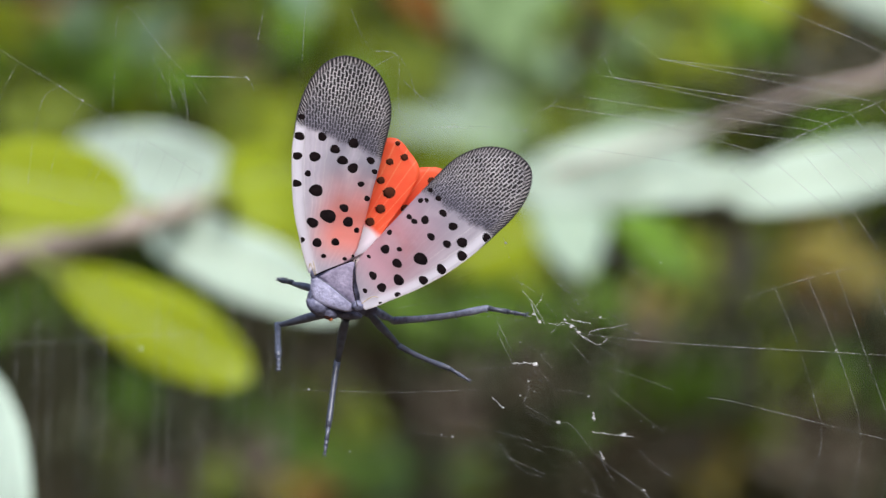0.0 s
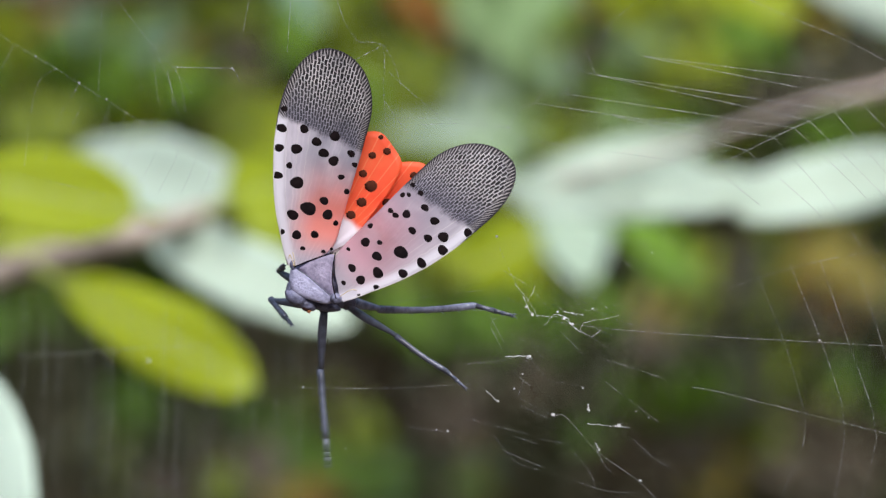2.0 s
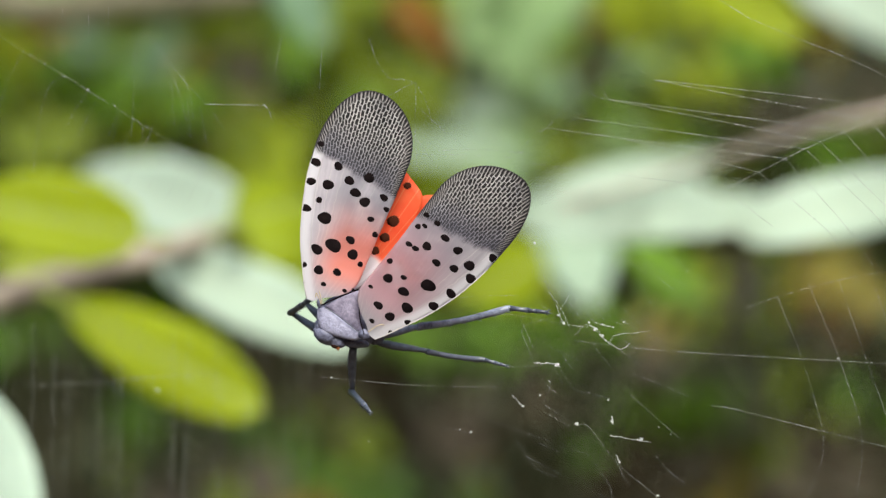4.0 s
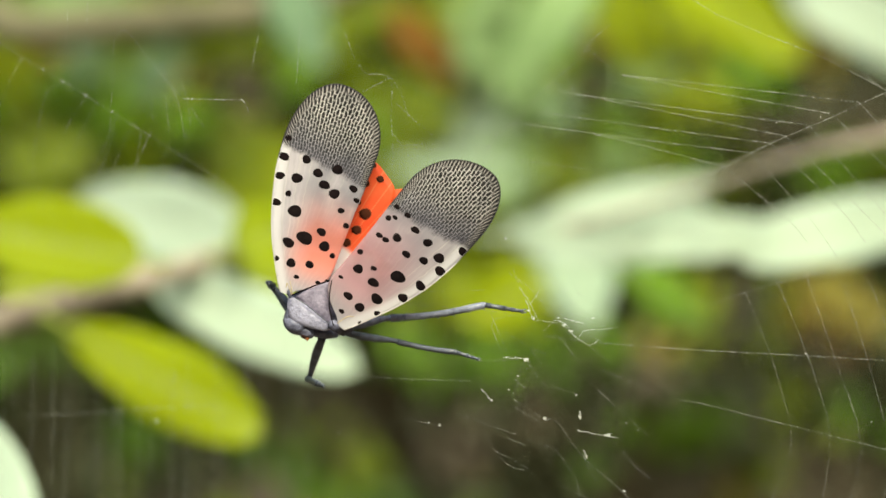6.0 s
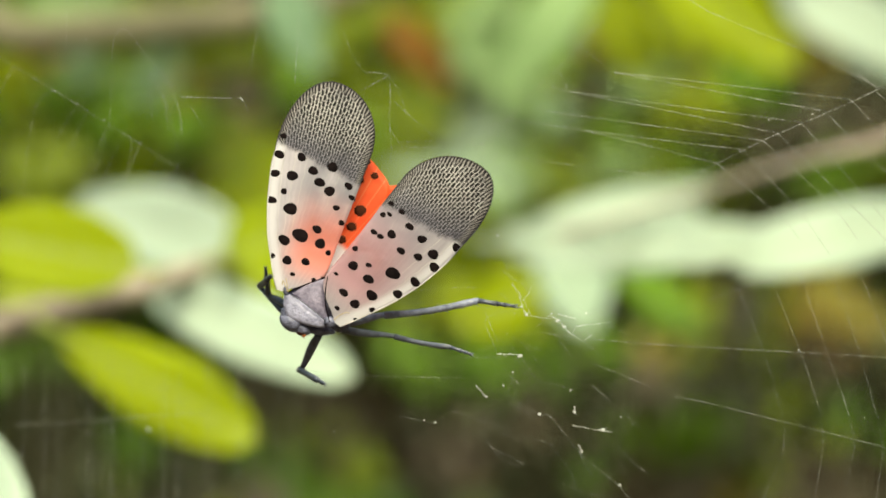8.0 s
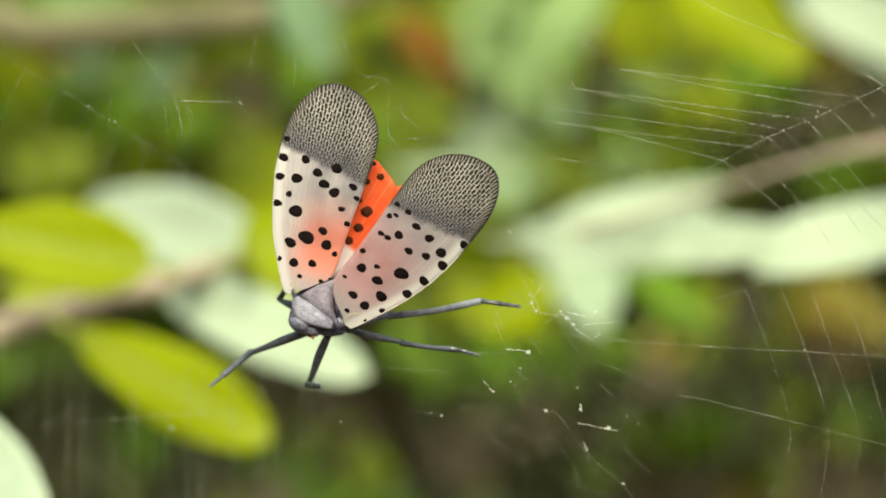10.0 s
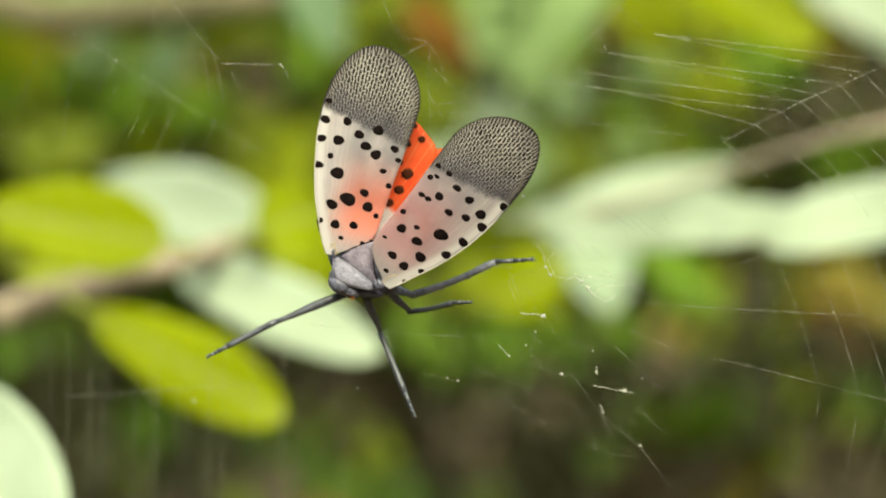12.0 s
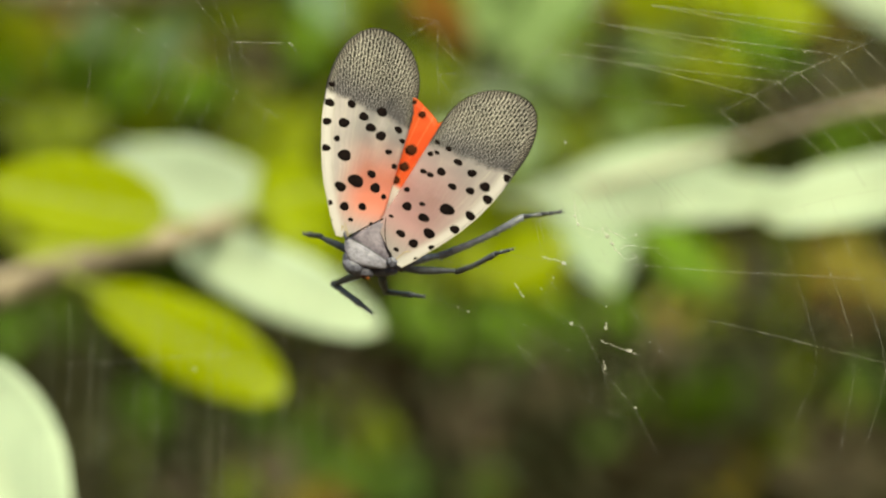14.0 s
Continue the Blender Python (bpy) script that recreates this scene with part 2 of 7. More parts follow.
    colour = m.mix(tip, skin, net)
    relief = m.math("ADD", m.math("MULTIPLY", m.math("MULTIPLY", brick.outputs["Fac"], tip), 1.0), m.math("MULTIPLY", grain, 0.4))
    p = m.add("ShaderNodeBsdfPrincipled", Base_Color=colour, Roughness=0.5, Normal=m.bump(relief, 0.35, 0.00003))
    m.put(p, "Specular IOR Level", 0.18)
    t = m.add("ShaderNodeBsdfTranslucent", Color=colour)
    body = m.shader_mix(0.22, p.outputs[0], t.outputs[0])
    clear = m.add("ShaderNodeBsdfTransparent")
    clearness = m.math("MULTIPLY", m.math("SUBTRACT", 1.0, tip), m.math("MULTIPLY", m.grade(inner, -1.8, 1.6), 0.5))
    clearness = m.math("MULTIPLY", m.math("MULTIPLY", clearness, m.grade(z, 0.0035, 0.0065)), m.math("SUBTRACT", 1.0, m.grade(edge, 0.0075, 0.0115)))
    return m.done(m.shader_mix(clearness, body, clear.outputs[0]))


def hindwing_surface():
    m = Nodes("orange_hindwing_membrane")
    v = m.coords()
    x, y, z = m.add("ShaderNodeSeparateXYZ", Vector=v).outputs
    turn = m.math("ARCTAN2", x, z)
    ribs = m.grade(m.math("SINE", m.math("MULTIPLY", turn, 62.0)), 0.9, 1.0)
    base = m.ramp(m.noise(v, 260, 4), (0.95, 0.105, 0.03), (0.97, 0.19, 0.065))
    colour = m.mix(m.math("MULTIPLY", ribs, 0.4), base, (0.95, 0.42, 0.18))
    reach = m.math("SQRT", m.math("ADD", m.math("MULTIPLY", x, x), m.math("MULTIPLY", z, z)))
    colour = m.mix(m.grade(m.math("ADD", reach, m.math("MULTIPLY", m.noise(v, 500, 2), 0.0012)), 0.0050, 0.0060), (0.93, 0.88, 0.94), colour)
    p = m.add("ShaderNodeBsdfPrincipled", Base_Color=colour, Roughness=0.5, Normal=m.bump(m.noise(v, 900, 3), 0.3, 0.00004))
    t = m.add("ShaderNodeBsdfTranslucent", Color=colour)
    return m.done(m.shader_mix(0.5, p.outputs[0], t.outputs[0]))


def margin_surface():
    """Wing margin: pale along the membrane, dark round the netted tip."""
    m = Nodes("wing_margin_vein")
    v = m.coords()
    x, y, z = m.add("ShaderNodeSeparateXYZ", Vector=v).outputs
    colour = m.mix(m.grade(m.math("ADD", z, m.math("MULTIPLY", m.noise(v, 700, 2), 0.001)), 0.0132, 0.0146), m.ramp(m.noise(v, 600), (0.52, 0.48, 0.52), (0.74, 0.70, 0.71)), (0.03, 0.026, 0.03))
    p = m.add("ShaderNodeBsdfPrincipled", Base_Color=colour, Roughness=0.5)
    return m.done(p.outputs[0])


def silk_surface(name, clear, lo=0.45, hi=0.57):
    """Dusty spider silk: fine, half clear, unevenly bright along its run."""
    m = Nodes(name)
    v = m.coords()
    gap = m.grade(m.math("ADD", m.math("MULTIPLY", m.noise(v, 420, 3), 0.4), m.math("MULTIPLY", m.noise(v, 4200, 2), 0.6)), lo, hi)
    p = m.add("ShaderNodeBsdfPrincipled", Base_Color=(0.86, 0.88, 0.88), Roughness=0.3)
    t = m.add("ShaderNodeBsdfTranslucent", Color=(0.9, 0.92, 0.92))
    body = m.shader_mix(0.4, p.outputs[0], t.outputs[0])
    glass = m.add("ShaderNodeBsdfTransparent")
    fac = m.math("MULTIPLY", m.math("SUBTRACT", 1.0, m.math("MULTIPLY", gap, 0.5)), clear)
    return m.done(m.shader_mix(fac, body, glass.outputs[0]))


MARGIN = margin_surface()
ABDOMEN, HINDWING = abdomen_surface(), hindwing_surface()
PINK_GLOW_FOREWING = forewing_surface("pink_glow_forewing_membrane", 0.92, (0.93, 0.31, 0.25), 1.0, 0.00024, -2.2, 0.0138)
MAUVE_FOREWING = forewing_surface("mauve_forewing_membrane", 0.95, (0.54, 0.31, 0.37), 0.78, 0.00031, -4.2, 0.0165)
SILK, FAINT_SILK, CLUMP = silk_surface("silk", 0.8), silk_surface("faint_silk", 0.92), silk_surface("silk_clump", 0.15)


# ---- mesh helpers ----
def mesh_of(name, bm, material, smooth=True):
    me = bpy.data.meshes.new(name)
    bm.to_mesh(me)
    bm.free()
    me.materials.append(material)
    if smooth:
        me.shade_smooth()
    return me


def part(name, bm, material, parent, label="", smooth=True):
    ob = new(name, mesh_of(name, bm, material, smooth))
    ob.parent = parent
    return tagged(ob, label) if label else ob


def tube(bm, path, radii, sides=8):
    """A closed round tube along path."""
    path = [Vector(p) for p in path]
    rings = []
    side = None
    for i, p in enumerate(path):
        d = (path[min(i + 1, len(path) - 1)] - path[max(i - 1, 0)]).normalized()
        if side is None:
            side = d.orthogonal().normalized()
        side = (side - d * side.dot(d)).normalized()
        up = d.cross(side)
        r = radii[i] if isinstance(radii, (list, tuple)) else radii
        rings.append([bm.verts.new(p + (side * math.cos(a) + up * math.sin(a)) * r) for a in (2 * math.pi * j / sides for j in range(sides))])
    for a, b in zip(rings, rings[1:]):
        for j in range(sides):
            bm.faces.new((a[j], a[(j + 1) % sides], b[(j + 1) % sides], b[j]))
    bm.faces.new(rings[0][::-1]), bm.faces.new(rings[-1])


def blob(bm, at, size, turn=None, level=3, lump=0.0, freq=3.0):
    """A lumpy ellipsoid."""
    made = bmesh.ops.create_icosphere(bm, subdivisions=level, radius=1.0)["verts"]
    turn = turn or Matrix()
    for v in made:
        c = v.co * (1 + lump * noise.noise(v.co * freq))
        v.co = Vector(at) + turn @ Vector((c.x * size[0], c.y * size[1], c.z * size[2]))
    return made


def smooth_path(points, steps=6):
    """A Catmull-Rom line through points."""
    pts = [Vector(p) for p in points]
    if len(pts) < 3:
        return [pts[0].lerp(pts[-1], i / steps) for i in range(steps + 1)]
    ext = [pts[0] * 2 - pts[1], *pts, pts[-1] * 2 - pts[-2]]
    line = []
    for a, b, c, d in zip(ext, ext[1:], ext[2:], ext[3:]):
        for i in range(steps):
            t = i / steps
            line.append(0.5 * ((2 * b) + (c - a) * t + (2 * a - 5 * b + 4 * c - d) * t * t + (3 * b - 3 * c + d - a) * t ** 3))
    return line + [pts[-1]]


# ---- the setting ----
def ground():
    bm = bmesh.new()
    bmesh.ops.create_grid(bm, x_segments=120, y_segments=120, size=1.0)
    for v in bm.verts:
        r = max(abs(v.co.x), abs(v.co.y))
        v.co *= 3.0 if r < 0.3 else 3.0 + (r - 0.3) ** 3 * 5000
        near = max(0.0, 1 - v.co.length / 40)
        v.co.z = near * (0.05 * noise.noise(v.co * 0.35))
    ob = new("ground", mesh_of("ground", bm, SOIL))
    tagged(ob, "dark leaf litter and bare soil under the shrubs", "ground", kind="structure")


def far_woods():
    """A ring of dark woodland round the clearing, with an uneven top."""
    bm = bmesh.new()
    cols, rows = 160, 14
    grid = []
    for i in range(cols):
        a = 2 * math.pi * i / cols
        tall = 5.5 + 2.0 * noise.noise(Vector((math.cos(a) * 6, math.sin(a) * 6, 0)))
        line = []
        for j in range(rows):
            h = j / (rows - 1)
            r = 13 + 1.4 * noise.noise(Vector((math.cos(a) * 9, math.sin(a) * 9, h * 6)))
            line.append(bm.verts.new((math.cos(a) * r, math.sin(a) * r, -0.3 + tall * h)))
        grid.append(line)
    for i in range(cols):
        for j in range(rows - 1):
            n = grid[(i + 1) % cols]
            bm.faces.new((grid[i][j], n[j], n[j + 1], grid[i][j + 1]))
    ob = new("backdrop", mesh_of("backdrop", bm, WOODS))
    tagged(ob, "dark blurred woodland far behind the shrubs", "woodland", kind="structure")


ground()
far_woods()


# ---- leaves ----
def leaf_mesh(name, length, width, material, bend=0.18, fold=0.12, rounded=1.0, petiole=0.12, belly=0.85):
    """A leaf blade in its own space: base at the origin, tip along +Z, upper side to -Y."""
    bm = bmesh.new()
    n, m = 18, 6
    rows = []
    for i in range(n + 1):
        t = i / n
        half = 0.5 * width * (math.sin(math.pi * min(1, t ** belly)) ** (0.72 / rounded)) if 0 < t < 1 else 0.0006 * length
        line = []
        for j in range(-m, m + 1):
            q = j / m
            ragged = 1 + 0.10 * noise.noise(Vector((4.5 * t, 40 * length, 3.0 if q > 0 else 8.0)))
            x = q * half * ragged
            droop = bend * length * t * t
            wave = 0.012 * length * math.sin(9 * t + 2.1 * q) * abs(q)
            line.append((x, droop - fold * abs(x) + wave, length * t))
        rows.append(line)
    thick = 0.00018 + 0.002 * width
    faces = []
    top = [[bm.verts.new(p) for p in r] for r in rows]
    low = [[bm.verts.new((p[0], p[1] + thick, p[2])) for p in r] for r in rows]
    w = 2 * m
    for i in range(n):
        for j in range(w):
            bm.faces.new((top[i][j], top[i][j + 1], top[i + 1][j + 1], top[i + 1][j]))
            bm.faces.new((low[i][j], low[i + 1][j], low[i + 1][j + 1], low[i][j + 1]))
        bm.faces.new((top[i][0], top[i + 1][0], low[i + 1][0], low[i][0]))
        bm.faces.new((top[i][w], low[i][w], low[i + 1][w], top[i + 1][w]))
    r = 0.012 * length + 0.0003
    tube(bm, [(0, 0.02 * length, -petiole * length), (0, 0.005 * length, -petiole * 0.4 * length), (0, 0, 0.05 * length), (0, bend * length * 0.3, 0.5 * length)], [r, r * 0.8, r * 0.7, r * 0.25], 6)
    return mesh_of(name, bm, material)


def leaf_pose(base, tip, roll=0.0):
    """Leaf with its base and tip at these places; roll turns the blade about its midrib, 0 faces the south."""
    base, tip = Vector(base), Vector(tip)
    z = (tip - base).normalized()
    y = Vector((0, 1, 0))
    y = (y - z * y.dot(z)).normalized()
    x = y.cross(z)
    m = Matrix((x, y, z)).transposed().to_4x4()
    return Matrix.Translation(base) @ m @ pose(0, 0, 0, 0, 0, roll)


def leaf(parent, base, tip, width, material, roll=0.0, label="", **shape):
    length = (Vector(tip) - Vector(base)).length
    ob = new("leaf", leaf_mesh("leaf", length, width, material, **shape))
    ob.parent = parent
    ob.matrix_basis = leaf_pose(base, tip, roll)
    return tagged(ob, label) if label else ob


def twig(name, points, r0, r1, parent=None, bark=BARK):
    path = smooth_path(points, 8)
    radii = [(r0 + (r1 - r0) * i / (len(path) - 1)) * (1 + 0.18 * noise.noise(p * 90)) for i, p in enumerate(path)]
    bm = bmesh.new()
    tube(bm, path, radii, 10)
    ob = new(name, mesh_of(name, bm, bark))
    if parent:
        ob.parent = parent
    return ob


def branch(label, points, r0, r1, bark=BARK):
    """A leafy branch: an Empty with its stem; leaves are hung on it afterwards. It grows up out of the ground."""
    root = new("shrub_branch")
    root.empty_display_size = 0.02
    twig("stem", points, r0, r1, root, bark)
    return tagged(root, label, "branch", "shrub branches behind the web")


# the nearest branch, left of the insect, with yellow-green and pale leaves
left_branch = branch("grey-brown shrub branch with yellow-green and silvery leaves",
                     [(-0.2308, 0.45, 0.3351), (-0.1669, 0.43, 0.8968), (-0.1091, 0.4, 1.1808), (-0.0845, 0.44, 1.1936), (-0.0658, 0.43, 1.1992), (-0.0538, 0.42, 1.2025), (-0.0439, 0.43, 1.2057), (-0.0337, 0.45, 1.2089), (-0.0251, 0.47, 1.2109)], 0.0046, 0.0010, BARK)
leaf(left_branch, (-0.0659, 0.405, 1.1954), (-0.0316, 0.395, 1.1768), 0.0139, LEAF_YELLOW, -4, "yellow-green oval leaf", rounded=1.4, bend=0.03, belly=1.25, fold=0.03)
leaf(left_branch, (-0.0512, 0.435, 1.2037), (-0.0161, 0.41, 1.188), 0.0127, LEAF_SILVER, -12, "pale leaf with silvery sheen put into its colour", rounded=1.5, bend=0.05, fold=0.04)
leaf(left_branch, (-0.0383, 0.5, 1.2104), (-0.0727, 0.53, 1.2185), 0.0163, LEAF_SILVER, 14, "pale leaf with silvery sheen put into its colour", rounded=1.5, bend=0.05)
leaf(left_branch, (-0.0493, 0.355, 1.2063), (-0.0801, 0.36, 1.2127), 0.0152, LEAF_YELLOW, 16, "yellow-green oval leaf", rounded=1.3, bend=0.05)
leaf(left_branch, (-0.0554, 0.45, 1.2024), (-0.0814, 0.44, 1.2016), 0.0062, LEAF_YELLOW, 10, "yellow-green oval leaf", rounded=1.2, bend=0.03)
leaf(left_branch, (-0.0744, 0.26, 1.1834), (-0.0597, 0.21, 1.1507), 0.0210, LEAF_SILVER, 10, "pale leaf with silvery sheen put into its colour", rounded=1.5, bend=0.05)
leaf(left_branch, (-0.0374, 0.42, 1.2084), (-0.0187, 0.46, 1.2169), 0.0128, LEAF_YELLOW, -14, "yellow-green oval leaf", rounded=1.3)
leaf(left_branch, (-0.0392, 0.55, 1.2042), (-0.0241, 0.57, 1.2111), 0.0094, LEAF_YELLOW, -10, "yellow-green oval leaf", rounded=1.3)

# the branch on the other side, with long silvery leaves
right_branch = branch("brown-mauve shrub branch with long silvery leaves",
                      [(0.2906, 0.6, 0.2115), (0.2342, 0.55, 0.9721), (0.1172, 0.4, 1.2367), (0.0763, 0.41, 1.2279), (0.0645, 0.42, 1.2253), (0.0527, 0.44, 1.2218), (0.0415, 0.46, 1.2181), (0.0295, 0.47, 1.2148), (0.0168, 0.48, 1.2112)], 0.0011, 0.0006, SUNLIT_BARK)
leaf(right_branch, (0.0165, 0.5, 1.2141), (0.0545, 0.52, 1.2223), 0.0066, LEAF_SILVER, -6, "pale leaf with silvery sheen put into its colour", rounded=1.2, bend=0.03, fold=0.05)
leaf(right_branch, (0.0324, 0.45, 1.2086), (0.0644, 0.47, 1.2125), 0.0075, LEAF_SILVER, -6, "pale leaf with silvery sheen put into its colour", rounded=1.2, bend=0.03, fold=0.05)
leaf(right_branch, (0.0109, 0.48, 1.2108), (0.057, 0.46, 1.2116), 0.0113, LEAF_SILVER, -10, "pale leaf with silvery sheen put into its colour", rounded=1.3, bend=0.04, fold=0.04)
leaf(right_branch, (0.0489, 0.41, 1.2076), (0.091, 0.42, 1.2164), 0.0116, LEAF_SILVER, -8, "pale leaf with silvery sheen put into its colour", rounded=1.3, bend=0.04, fold=0.04)
leaf(right_branch, (0.0167, 0.5, 1.2114), (0.0532, 0.52, 1.2188), 0.0088, LEAF_SILVER, -10, "pale leaf with silvery sheen put into its colour", rounded=1.2, fold=0.04)
leaf(right_branch, (0.0247, 0.62, 1.2139), (0.0297, 0.6, 1.1934), 0.0151, LEAF_CELADON, -8, "pale green leaf underside", rounded=1.1, bend=0.03, fold=0.05)
leaf(right_branch, (0.0384, 0.72, 1.2093), (0.0559, 0.7, 1.1954), 0.0091, LEAF_FRESH, -10, "fresh green leaf", fold=0.05)
leaf(right_branch, (0.0235, 1.06, 1.2307), (-0.0138, 1.04, 1.2357), 0.0083, LEAF_CELADON, 20, "pale leaf with silvery sheen put into its colour", rounded=1.3)
leaf(right_branch, (0.0176, 0.46, 1.2026), (0.0027, 0.46, 1.1957), 0.0114, LEAF_YELLOW, 8, "yellow-green oval leaf", rounded=1.4, fold=0.04)

# a higher branch, seen as the view tilts up
high_branch = branch("brown shrub branch with pale green and orange leaves",
                     [(-0.3327, 0.85, 0.1451), (-0.2301, 0.82, 1.1373), (-0.1461, 0.8, 1.2608), (-0.0962, 0.78, 1.2615), (-0.0634, 0.76, 1.263), (-0.0343, 0.75, 1.2661), (0.0021, 0.75, 1.2781), (0.0544, 0.76, 1.2826), (0.1076, 0.77, 1.2806)], 0.006, 0.0035, OLD_BARK)
leaf(high_branch, (-0.0377, 0.74, 1.2734), (-0.0295, 0.72, 1.2534), 0.0130, LEAF_TEAL, 10, "pale green leaf", rounded=1.3)
leaf(high_branch, (-0.0127, 0.8, 1.2675), (0.0022, 0.8, 1.2493), 0.0100, LEAF_RUST, 5, "withered orange leaf", rounded=1.2)
leaf(high_branch, (0.0361, 0.8, 1.2785), (0.0117, 0.78, 1.2482), 0.0155, LEAF_MINT, 22, "pale green leaf", rounded=1.2)
leaf(high_branch, (0.0501, 0.76, 1.2777), (0.0772, 0.73, 1.2553), 0.0175, LEAF_YELLOW, 0, "yellow-green oval leaf", rounded=1.4)
leaf(high_branch, (0.0865, 0.9, 1.2794), (0.1337, 0.88, 1.2549), 0.0180, LEAF_SILVER, 0, "pale leaf with silvery sheen put into its colour", rounded=1.3)
leaf(high_branch, (0.0788, 0.78, 1.2615), (0.0948, 0.8, 1.2509), 0.0105, LEAF_OCHRE, 0, "ochre turning leaf")
leaf(high_branch, (0.0358, 0.8, 1.2729), (0.0493, 0.8, 1.2513), 0.013, LEAF_YELLOW, 0, "yellow-green oval leaf")
leaf(high_branch, (-0.0976, 0.8, 1.2742), (-0.0706, 0.8, 1.2621), 0.016, LEAF_MINT, 0, "pale green leaf")
leaf(high_branch, (-0.1137, 0.8, 1.2675), (-0.0989, 0.8, 1.2433), 0.012, LEAF_YELLOW, 0, "yellow-green oval leaf")


